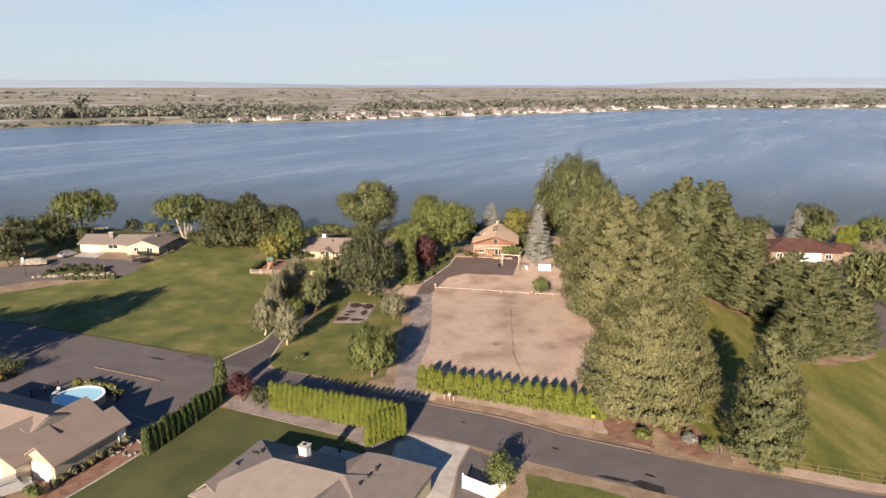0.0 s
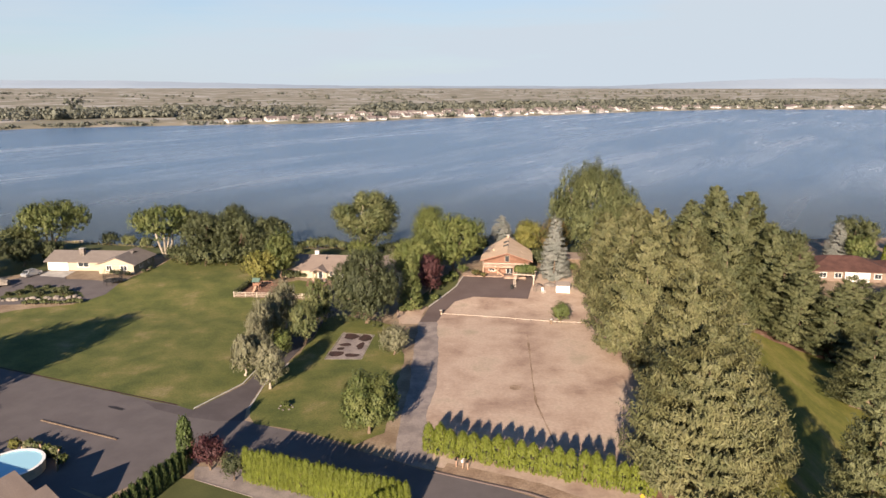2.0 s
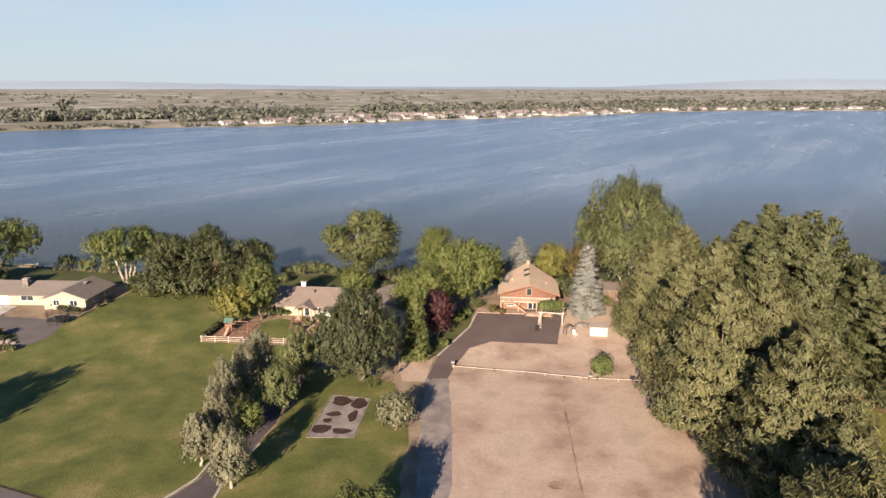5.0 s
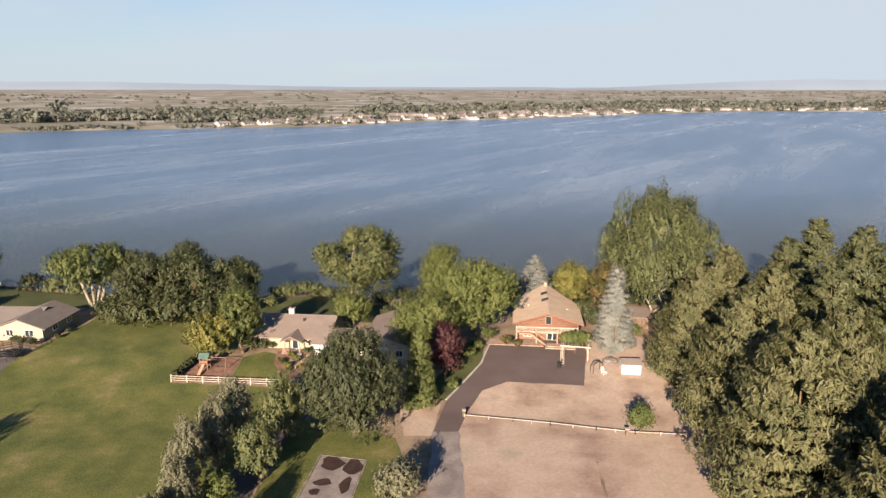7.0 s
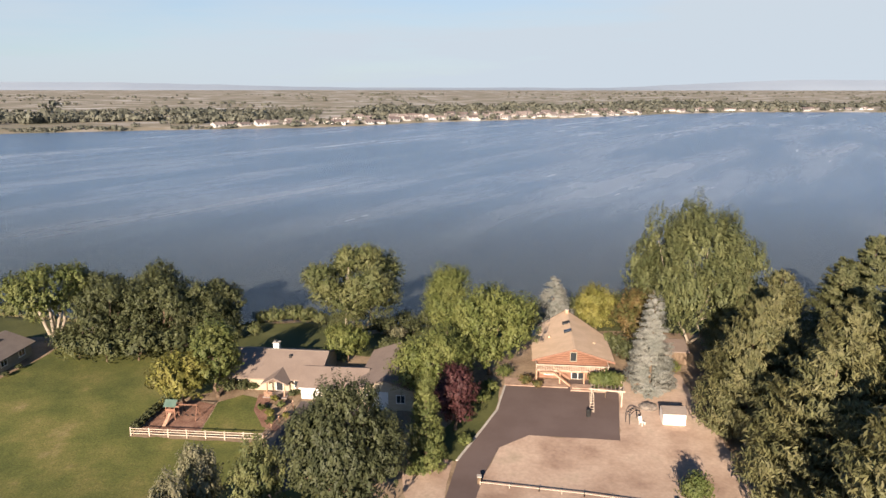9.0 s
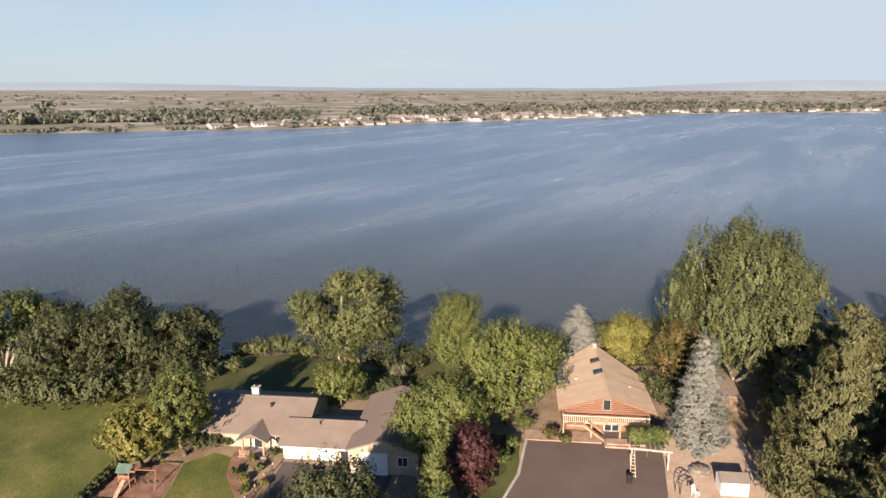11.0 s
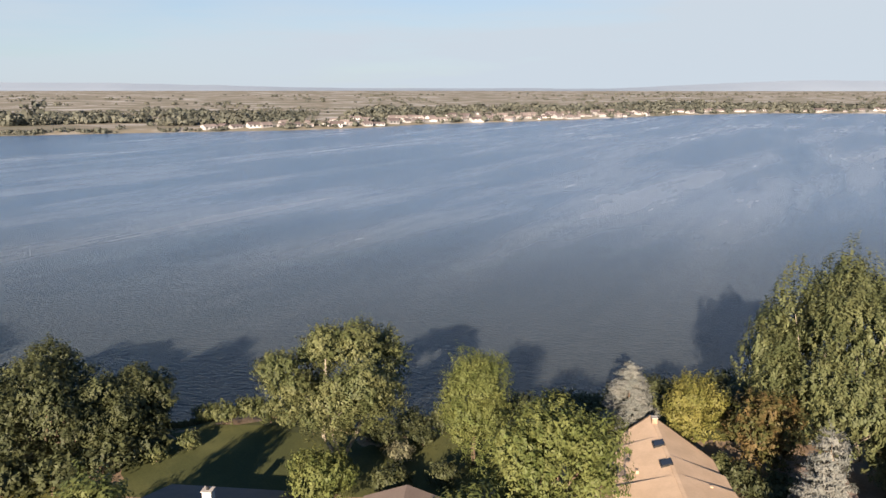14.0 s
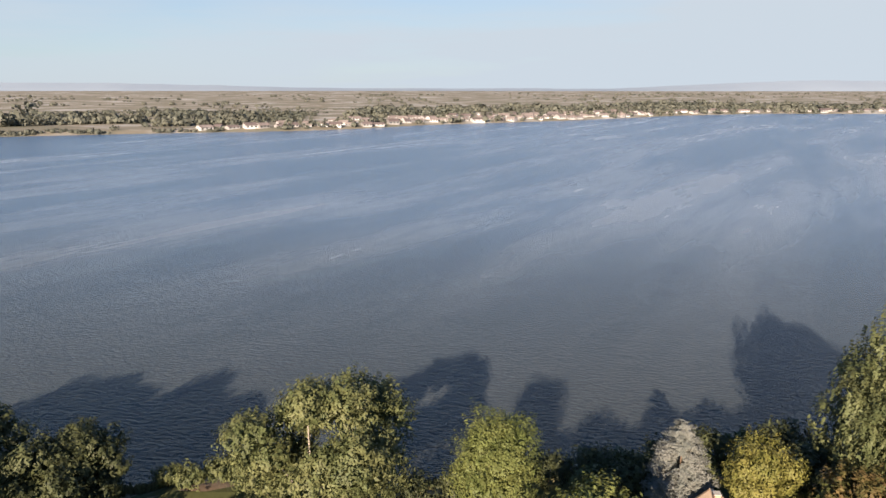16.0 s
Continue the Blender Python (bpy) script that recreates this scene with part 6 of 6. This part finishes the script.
# paved horseshoe bed on the lawn
patch("paved_bed", [(-21.5, 128.8), (-15.5, 128.8), (-14.5, 140.1), (-20.1, 141.4)], GRAVEL, 0.05, "pale gravel court framed in the lawn", "gravel court", 0.05, 60)
for i, (x, y, w, d) in enumerate(((-20.2, 131.0, 1.15, 1.2), (-17.3, 130.4, 1.1, 0.7), (-18.5, 139.6, 1.2, 1.3), (-15.8, 138.9, 1.0, 1.4), (-18.9, 135.4, 0.9, 0.6), (-16.2, 134.8, 0.55, 1.5), (-19.6, 133.4, 0.5, 0.6))):
    w, d = 1.22 * w, 1.22 * d
    pts = [(x + w * math.cos(a) * (1 + 0.25 * math.sin(3 * a + i)), y + d * math.sin(a) * (1 + 0.2 * math.cos(2 * a + i))) for a in [math.tau * k / 10 for k in range(10)]]
    patch("dark_bed", pts, SCORCH, 0.065, "dark brown soil patch in the gravel court", "soil patch", 0.15, 61 + i)
kerb("kerb_7", [(-21.7, 128.7), (-20.3, 141.6), (-14.3, 140.3), (-15.4, 128.6), (-21.7, 128.7)], 0.16, 0.08, ROCK, "worn stone edging round the gravel court")

# -- field and yard --
rail_fence("field_rail", [(-1.7, 151.7), (5, 150.4), (10, 149.4), (16, 147.9), (21, 146.8), (27.6, 146.1)], "low pale log rail across the dry field", rails=(0.42,), step=2.9, high=0.55, post=0.05)


def drive_pillar(x, y):
    t = thing("drive_pillar", on_ground(x, y), "short dark timber pillar at the drive", "pillar")
    part("post", Shape().box(-0.2, 0.2, -0.2, 0.2, -0.1, 0.9), BARK, t)
    part("cap", Shape().box(-0.27, 0.27, -0.27, 0.27, 0.9, 1.02), CONCRETE, t)


drive_pillar(-1.8, 152.1)
drive_pillar(19.8, 146.6)
patch("bare_ring", [(9.8 + 0.9 * math.cos(math.tau * k / 12), 117.4 + 0.9 * math.sin(math.tau * k / 12)) for k in range(12)], DIRT, 0.045, "small bare ring of soil in the field", "soil patch", 0.2, 75)
patch("field_track", [(14.3, 140), (14.55, 140), (13.0, 120), (12.5, 112), (13.4, 100), (13.1, 100), (12.2, 112), (12.7, 120)], DIRT, 0.044, "thin worn trace across the dry field", "trace", 0.2, 76)


def garden_shed(x, y, turn):
    t = thing("garden_shed", on_ground(x, y, turn), "small white shed with a grey shingle roof", "shed")
    part("wall", gable_walls(Shape(), -1.5, 1.5, 0, 2.2, 0, 1.75, 2.3), WHITE, t)
    part("roof", gable_roof(Shape(), -1.5, 1.5, 0, 2.2, 1.78, 2.35, over=0.15, end=0.12, thick=0.08), SHINGLE, t)
    window(t, -0.9, 2.23, 0.05, 0.8, 1.6, "back", name="door", fill=WHITE)


garden_shed(25.2, 164.8, -6)


def pergola():
    m = on_ground(17.4, 170.9, -12)
    t = thing("pergola", m, "pale timber pergola beside the yard", "pergola")
    for x in (-2.1, 2.1):
        for y in (-0.9, 2.6):
            part("post", Shape().box(x - 0.08, x + 0.08, y - 0.08, y + 0.08, -0.3, 2.2), FENCEWOOD, t)
        part("brace", Shape().tube([(x, -0.9, 1.6), (x * 0.75, -0.9, 2.15)], [0.05, 0.05], 4), FENCEWOOD, t)
    for y in (-0.95, 2.65):
        part("beam", Shape().box(-2.5, 2.5, y - 0.07, y + 0.07, 2.2, 2.4), FENCEWOOD, t)
    for i in range(9):
        x = -2.3 + i * 0.575
        part("rafter", Shape().box(x - 0.04, x + 0.04, -1.3, 3.0, 2.4, 2.52), FENCEWOOD, t)


pergola()
vine = broadleaf("climbing_vine", 17.6, 172.3, 3.3, 2.9, LEAF_MID, "dense green vine over the pergola", "vine", base=0.62, lobes=34, leaves=4200, size=0.36, seed=270, tuft=0.7, squash=(1, 0.6), limbs=6, trunk_r=0.06)


def ladder(x, y):
    t = thing("ladder", on_ground(x, y, -8), "pale wooden ladder leaning beside the pergola", "ladder")
    for sx in (-0.26, 0.26):
        part("stile", Shape().tube([(sx, -1.6, 0), (sx, 0.2, 2.1)], [0.05, 0.05], 4), FENCEWOOD, t)
    for i in range(7):
        f = (i + 0.5) / 7
        part("rung", Shape().box(-0.26, 0.26, -1.6 + 1.8 * f - 0.07, -1.6 + 1.8 * f + 0.07, 2.1 * f - 0.03, 2.1 * f + 0.03), FENCEWOOD, t)


ladder(15.0, 169.6)
bin_ = thing("waste_bin", on_ground(14.1, 167.1), "black waste bin on the asphalt yard", "bin")
part("body", Shape().tube([(0, 0, 0), (0, 0, 0.95)], [0.3, 0.36], 10), RUBBER, bin_)
part("lid", Shape().tube([(0, 0, 0.95), (0, 0, 1.08)], [0.4, 0.3], 10), DARKMETAL, bin_)
for i in range(14):
    a = math.tau * i / 14
    rock("firepit_stone", 23.0 + 0.95 * math.cos(a), 169.4 + 0.8 * math.sin(a), 0.36, i + 20, "pale rough stone round the fire pit", "fire pit stones")
for i in range(6):
    rock("firepit_stone", 23.0 + rr_.uniform(-0.5, 0.5), 169.3 + rr_.uniform(-0.5, 0.4), 0.7, i + 40, "pale rough stone in the fire pit", "fire pit stones")


def garden_arch(x, y):
    t = thing("garden_arch", on_ground(x, y, 30), "dark metal garden arch", "garden arch")
    for yy in (-0.35, 0.35):
        pts = [(-1.0, yy, 0)] + [(-1.0 * math.cos(math.pi * k / 8), yy, 1.0 + 0.8 * math.sin(math.pi * k / 8)) for k in range(9)] + [(1.0, yy, 0)]
        part("hoop", Shape().tube(pts, [0.05] * 11, 5), DARKMETAL, t)
    for k in range(7):
        a = math.pi * (k + 1) / 8
        part("bar", Shape().box(-math.cos(a) - 0.03, -math.cos(a) + 0.03, -0.35, 0.35, 0.98 + 0.8 * math.sin(a), 1.03 + 0.8 * math.sin(a)), DARKMETAL, t)


garden_arch(19.9, 165.8)


def garden_chair(x, y):
    t = thing("garden_chair", on_ground(x, y, 30), "white garden chair on bare soil", "chair")
    part("seat", Shape().box(-0.3, 0.3, -0.3, 0.3, 0.4, 0.46), WHITE, t)
    part("backrest", Shape().slab([(-0.3, 0.28, 0.46), (0.3, 0.28, 0.46), (0.3, 0.5, 1.1), (-0.3, 0.5, 1.1)], 0.05), WHITE, t)
    for a in (-0.26, 0.26):
        for b in (-0.26, 0.26):
            part("leg", Shape().box(a - 0.03, a + 0.03, b - 0.03, b + 0.03, 0, 0.4), WHITE, t)


garden_chair(20.9, 164.9)
shrub("yard_shrub", 6.4, 176.2, 1.6, 1.2, LEAF_RUST, "reddish shrub beside the timber house", 280, 900)
shrub("yard_shrub", 8.0, 175.2, 1.2, 0.9, LEAF_RUST, "reddish shrub beside the timber house", 281, 700)
shrub("yard_shrub", 30.0, 181.0, 1.8, 1.6, LEAF_YELLOW, "yellow-green shrub behind the blue spruce", 282, 1200)
ss = thing("store_shed", on_ground(30.5, 184.5, -8), "low brown store shed in the shade", "shed")
part("wall", Shape().box(-3, 3, 0, 4, 0, 2.3), BARK, ss)
part("roof", Shape().slab([(-3.3, -0.4, 2.3), (3.3, -0.4, 2.3), (3.3, 4.3, 2.8), (-3.3, 4.3, 2.8)], 0.15), SHINGLE_BROWN, ss)
for i, (x, y, k) in enumerate(((-0.4, 170.8, 1.6), (1.2, 174.5, 1.5), (-6.6, 158.4, 1.2), (-9.8, 153.6, 1.1), (-3.2, 160.2, 1.2), (3.2, 178.8, 2.0))):
    shrub("drive_shrub", x, y, k, 0.9 * k, LEAF_MID, "green shrub at the edge of the yard", 290 + i, 900, "shrubs at the edge of the yard")

# -- lake bank --
bank = [shrub("bank_shrub", -43.0, 195.0, 2.2, 1.8, LEAF_WILLOW, "olive shrub on the lake bank", 300, 1100, "shrubs on the lake bank", 0.36),
        shrub("bank_shrub", -14.0, 194.5, 2.4, 2.0, LEAF_SILVER, "pale rounded shrub on the lake bank", 301, 1100, "shrubs on the lake bank", 0.36),
        shrub("bank_shrub", -11.4, 198.6, 2.4, 2.2, LEAF_DARK, "dark shrub on the lake bank", 302, 1100, "shrubs on the lake bank", 0.36)]
for i, (k, x, y, sc) in enumerate(((0, -40, 198, 0.9), (0, -37.6, 204.5, 1.2), (0, -34.6, 206, 1.3), (0, -31.8, 205, 1.2), (0, -29, 203.5, 1.0), (0, -45.5, 201, 1.1), (0, -47.5, 204.5, 1.2), (2, -50, 206, 1.6), (2, -25.5, 201.5, 1.1),
                                   (2, -16, 198.5, 1.1), (2, -13, 202.5, 1.1), (2, -8.6, 202, 1.2), (0, -2, 206, 1.4), (2, 2, 207, 1.4), (2, 7, 208, 1.5), (0, 11, 209, 1.3), (2, 16, 210.5, 1.4), (2, 21, 211, 1.7), (0, 26, 211.5, 1.6), (2, 31, 212, 1.7),
                                   (2, 28.4, 203, 1.9), (2, 33, 206, 1.9), (0, -41, 206.5, 1.1), (2, -18, 201.5, 0.9), (2, -9, 190, 1.0), (2, -14.8, 188, 1.2), (0, 5.6, 202, 1.5), (2, 9.4, 203, 1.4), (0, 18, 205, 1.5), (2, 13, 206, 1.2),
                                   (2, 23.6, 187.5, 1.3), (2, 25.4, 184.6, 1.2), (0, 22.2, 191, 1.2), (2, 27.4, 187, 1.2), (2, -66, 186.5, 1.7), (2, -61, 185.5, 1.9), (2, -56, 186, 2.0), (2, -51.5, 188, 1.8), (2, -47, 191.5, 1.8), (2, -70, 191, 1.5), (2, -44, 196.5, 1.5), (2, -56, 204.5, 1.6), (2, -62, 205, 1.6), (2, -68, 204.8, 1.3), (0, -84, 205, 1.3), (0, -90, 208, 1.4), (2, -97, 211, 1.4), (2, -118, 206, 1.8), (2, -124, 210, 1.8))):
    repeat(bank[k], x, y, 37 * i, sc)
rg = np.random.default_rng(303)
rx = np.concatenate([rg.uniform(-52, -18, 1500), rg.uniform(-18, 45, 1500), rg.uniform(-130, -52, 1300)])
ry = np.interp(rx, *NEAR_SHORE) - rg.uniform(-0.8, 4.2, len(rx))
at = np.stack([rx, ry, [ground_z(a, b) + 0.45 for a, b in zip(rx, ry)]], 1)
tagged(new("bank_reeds", cards_mesh("bank_reeds", cards(rg, at, np.tile((0, -0.8, 0.3), (len(at), 1)), 1.3, 0.3, 0.5, np.tile((0, 0, 1.0), (len(at), 1))), REED)), "dry brown reeds and weeds along the lake bank", "reeds", kind="stuff")
patch("bank_sand", [(-75, 198), (-66, 199), (-55, 199.5), (-55, 202), (-66, 203), (-75, 202.5)], DRYFIELD, 0.05, "pinkish sand path behind the lawn crest", "sand", 0.4, 310)
driftwood = thing("fallen_trunk", on_ground(-15.6, 200.4, 55), "pale fallen trunk leaning beside the willow", "log")
part("bole", Shape().tube([(-2.5, 0, 0.1), (0, 0.1, 0.6), (2.6, 0, 1.4)], [0.35, 0.28, 0.18], 8), BARK_PALE, driftwood, smooth=True)

# -- east side: trees behind the bungalow, shrubs, fences --
for i, (x, y, hh, rr, mat) in enumerate(((106, 194, 11.5, 6, LEAF_DARK), (103, 186, 8, 4.2, LEAF_MID), (121, 190, 8, 5.5, LEAF_MID), (130, 188, 9, 5, LEAF_WILLOW), (114, 203, 7, 5, LEAF_WILLOW), (138, 196, 9, 6, LEAF_DARK), (91, 196, 7, 4.5, LEAF_DARK), (82, 194, 8, 5, LEAF_YELLOW), (76, 190, 9, 5, LEAF_DARK), (126, 178, 6, 4.5, LEAF_DARK))):
    broadleaf("shore_tree", x, y, hh, rr, mat, "green tree in the belt behind the bungalow", base=0.06, lobes=36, leaves=5500, size=0.5, seed=320 + i, group="belt behind the bungalow")
for i, (x, y, k) in enumerate(((111, 184, 1.7), (113, 184.6, 1.75), (109.4, 185, 1.6))):
    copy_thing(arb, on_ground(x, y, 90 * i) @ Matrix.Diagonal((k * 0.9, k * 0.9, k, 1)))
shrub("gold_shrub", 109, 176, 3.4, 2.4, LEAF_YELLOW, "bright yellow-green shrub by the bungalow", 340, 1500)
for i, (x, y, k, mat) in enumerate(((98, 150, 2.0, LEAF_MID), (101, 147, 1.8, LEAF_MID), (26.4, 82.6, 1.4, LEAF_YELLOW), (30.6, 84.6, 1.5, LEAF_YELLOW), (32.3, 81.8, 1.2, SPRUCE_BLUE), (33.9, 79.9, 1.2, LEAF_MID), (29.8, 86.4, 1.0, LEAF_MID))):
    shrub("verge_plant", x, y, k, 0.95 * k, mat, "garden shrub beside the road" if y < 100 else "green shrub below the willow", 350 + i, 900)
patch("worn_path", [(27.4, 79.6), (29.6, 78.6), (30.2, 82), (29, 88), (27.6, 88), (27.8, 83)], DIRT, 0.055, "worn reddish path beside the pine", "path", 0.3, 360)
rail_fence("wire_fence", [(35.2, 78.8), (43.1, 75.5), (51.8, 72.2), (64, 67.8)], "thin wire fence with grey posts along the lawn", rails=(0.55, 1.0), step=2.6, mat=BARK, post=0.03, high=1.1, bar=0.015)
rail_fence("white_fence", [(47.5, 147.2), (59.5, 147.2)], "low white rail fence between pines", rails=(0.5, 0.9), mat=WHITE, step=2.0)
patch("dry_strip", [(47, 145.8), (60, 145.8), (60, 147), (47, 147)], CONCRETE, 0.05, "pale paved strip below the pines", "strip", 0.1, 361)


def mailbox(x, y, mat, label):
    t = thing("mailbox", on_ground(x, y, -22), label, "mailbox")
    part("post", Shape().box(-0.05, 0.05, -0.05, 0.05, -0.1, 1.0), TIMBER, t)
    s = Shape()
    for yy in (-0.28, 0.28):
        s.v += [(-0.12, yy, 1.0), (0.12, yy, 1.0), (0.12, yy, 1.18), (0.07, yy, 1.27), (-0.07, yy, 1.27), (-0.12, yy, 1.18)]
    s.f = [(5, 4, 3, 2, 1, 0), (6, 7, 8, 9, 10, 11)] + [(k, (k + 1) % 6, (k + 1) % 6 + 6, k + 6) for k in range(6)]
    part("box", s, mat, t)
    part("flag", Shape().box(0.12, 0.14, -0.05, 0.1, 1.1, 1.35), BRICK, t)


mailbox(0.2, 94.6, DARKMETAL, "dark metal mailbox on a post beside the road")
mailbox(1.0, 94.2, WHITE, "white mailbox on a post beside the road")
mailbox(1.6, 94.0, DARKMETAL, "dark metal mailbox on a post beside the road")


def road_sign(x, y):
    t = thing("road_sign", on_ground(x, y, -22), "yellow diamond road sign on a thin post", "sign")
    part("post", Shape().tube([(0, 0, -0.2), (0, 0, 2.6)], [0.035, 0.035], 6), BARK, t)
    part("plate", Shape().add([(0, -0.05, 2.03), (0.32, -0.05, 2.35), (0, -0.05, 2.67), (-0.32, -0.05, 2.35), (0, -0.03, 2.03), (0.32, -0.03, 2.35), (0, -0.03, 2.67), (-0.32, -0.03, 2.35)],
                              [(0, 1, 2, 3), (7, 6, 5, 4), (0, 4, 5, 1), (1, 5, 6, 2), (2, 6, 7, 3), (3, 7, 4, 0)]), YELLOW, t)


road_sign(20.2, 84.8)

# -- near side: pool, hedges' edges, white fence --
def pool(x, y):
    t = thing("swimming_pool", pose(x, y, 0), "round above-ground pool with white rim and blue water", "pool")
    n, r = 20, 3.45
    for i in range(n):
        a, b = math.tau * i / n, math.tau * (i + 1) / n
        q = [(r * math.cos(k), r * math.sin(k)) for k in (a, b)]
        w = Shape()
        for (qx, qy), g in ((q[0], 1), (q[1], 1)):
            w.v += [(qx, qy, 0), (qx * 0.975, qy * 0.975, 0), (qx, qy, 1.28), (qx * 0.975, qy * 0.975, 1.28)]
        w.f = [(0, 4, 6, 2), (5, 1, 3, 7), (2, 6, 7, 3), (0, 1, 5, 4), (1, 0, 2, 3), (4, 5, 7, 6)]
        part("wall_panel", w, SIDING, t)
        c = Shape()
        for qx, qy in q:
            c.v += [(qx * 1.03, qy * 1.03, 1.28), (qx * 0.93, qy * 0.93, 1.28), (qx * 1.03, qy * 1.03, 1.34), (qx * 0.93, qy * 0.93, 1.34)]
        c.f = [(0, 4, 6, 2), (5, 1, 3, 7), (2, 6, 7, 3), (0, 1, 5, 4), (1, 0, 2, 3), (4, 5, 7, 6)]
        part("rim_plate", c, WHITE, t)
    part("water_surface", Shape().tube([(0, 0, 0.3), (0, 0, 1.2)], [r * 0.97, r * 0.97], 40), POOLWATER, t)
    for sy in (-0.3, 0.3):
        part("ladder_rail", Shape().tube([(-r - 0.9, sy, 0), (-r - 0.2, sy, 1.9), (-r + 0.25, sy, 1.9), (-r + 0.45, sy, 0.9)], [0.05] * 4, 6), WHITE, t)


pool(-53.4, 93.2)
t_ = thing("privacy_screen", Matrix(), "olive lattice screen with climbers beside the pool", "screen")
for i, ((ax, ay), (bx, by)) in enumerate((((-55.6, 98.6), (-52.4, 97.4)), ((-52.4, 97.4), (-49.4, 96.2)), ((-49.4, 96.2), (-48.2, 93.4)))):
    nx, ny = (by - ay), (ax - bx)
    k = 0.04 / math.hypot(nx, ny)
    s = Shape().add([(ax, ay, 0), (bx, by, 0), (bx, by, 1.35), (ax, ay, 1.35)] + [(ax + nx * k, ay + ny * k, 0), (bx + nx * k, by + ny * k, 0), (bx + nx * k, by + ny * k, 1.35), (ax + nx * k, ay + ny * k, 1.35)],
                    [(0, 1, 2, 3), (7, 6, 5, 4), (0, 4, 5, 1), (1, 5, 6, 2), (2, 6, 7, 3), (3, 7, 4, 0)])
    part("panel", s, LATTICE, t_)
    part("post", Shape().box(ax - 0.06, ax + 0.06, ay - 0.06, ay + 0.06, 0, 1.5), TIMBER, t_)
for i, (x, y, k, mat) in enumerate(((-56.2, 98.2, 1.9, LEAF_GOLD), (-54.4, 98.3, 1.7, LEAF_WILLOW), (-53, 97.8, 1.6, LEAF_WILLOW), (-51.4, 97.2, 1.7, LEAF_MID), (-50, 96.6, 1.6, LEAF_WILLOW), (-48.4, 95, 1.5, LEAF_MID))):
    shrub("pool_plant", x, y, k, 0.75, mat, "leafy climber against the pool screen", 370 + i, 700, "climbers at the pool")
rail_fence("pool_fence", [(-61.5, 95.0), (-59.4, 98.6)], "dark slatted fence round the pool yard", rails=(0.3, 0.6, 0.9, 1.2), step=1.8, mat=DARKMETAL, high=1.4)
hp = thing("pool_pump", pose(-58.6, 97.2, 0), "white pool pump tank", "pump")
part("tank", Shape().tube([(0, 0, 0), (0, 0, 0.7), (0, 0, 0.9)], [0.28, 0.3, 0.12], 10), WHITE, hp, smooth=True)
part("base", Shape().box(-0.5, 0.5, -0.4, 0.4, 0, 0.12), CONCRETE, hp)
for i, (x, y, k, mat) in enumerate(((-72, 101, 1.8, LEAF_FLOWER), (-70.4, 100.4, 1.5, LEAF_FLOWER), (-73.6, 103, 1.9, LEAF_GOLD), (-69.2, 103.6, 2.4, LEAF_DARK), (-75.5, 99.5, 2.0, LEAF_MID), (-71.5, 104.5, 2.2, LEAF_DARK))):
    shrub("flowering_shrub", x, y, k, 0.95 * k, mat, "orange flowering shrub by the forecourt" if mat is LEAF_FLOWER else "garden shrub by the forecourt", 380 + i, 1200)
for i in range(9):
    s = i / 8
    shrub("wall_plant", -45.4 + 4.2 * s, 71.6 + 9.6 * s, 0.8 + 0.3 * (i % 3), 0.6, (LEAF_SILVER, REED, LEAF_SILVER)[i % 3], "low plant along the olive house wall", 390 + i, 450, "plants along the house wall")
for i in range(14):
    rock("bed_stone", -40.8 + rr_.uniform(-1.6, 1.6), 81.5 + rr_.uniform(-3, 3), rr_.uniform(0.2, 0.42), 60 + i, "small pale stone in the planting bed", "stones of the planting bed")
kerb("kerb_8", [(-44.5, 66), (-41.0, 73.2), (-38.0, 80.2), (-40.8, 83)], 0.2, 0.12, CONCRETE, "pale edging of the planting bed")
shrub("corner_shrub", -46.4, 69.6, 1.3, 1.3, LEAF_MID, "green shrub at the garage corner", 400, 900)
kerb("kerb_9", [(-30.9, 91.75), (-13, 83.45), (-11.6, 82.4)], 0.15, 0.08, GRAVEL, "pale edging below the tall hedge")
wf = thing("board_fence", Matrix(), "white board fence at the side drive", "fence")
run = [(2.3, 71.6), (5.6, 69.2), (7.2, 71.4), (8.0, 75.6)]
for (ax, ay), (bx, by) in zip(run, run[1:]):
    n = max(2, int(math.hypot(bx - ax, by - ay) / 0.42))
    a = math.degrees(math.atan2(by - ay, bx - ax))
    for i in range(n):
        s = (i + 0.5) / n
        ob = part("board", Shape().box(-0.19, 0.19, -0.02, 0.02, 0, 1.7), WHITE, wf)
        ob.matrix_basis = pose(ax + (bx - ax) * s, ay + (by - ay) * s, 0, 0, 0, a)
    part("post", Shape().box(ax - 0.08, ax + 0.08, ay - 0.08, ay + 0.08, 0, 1.9), WHITE, wf)
br = thing("sun_umbrella_base", pose(-13.2, 79.6, 0.06), "dark round patio table", "table")
part("top", Shape().tube([(0, 0, 0.7), (0, 0, 0.75)], [0.6, 0.6], 16), DARKMETAL, br)
part("foot", Shape().tube([(0, 0, 0), (0, 0, 0.7)], [0.2, 0.06], 8), DARKMETAL, br)
br.name = "patio_table"

shrub("lawn_plant", -24.3, 110.6, 0.8, 0.7, LEAF_MID, "small plant in a ring of stones on the lawn", 410, 400)
for i in range(7):
    a = math.tau * i / 7
    rock("ring_stone", -24.3 + 1.0 * math.cos(a), 110.6 + 0.9 * math.sin(a), 0.16, 90 + i, "small pale stone round a lawn plant", "stones round the lawn plant")
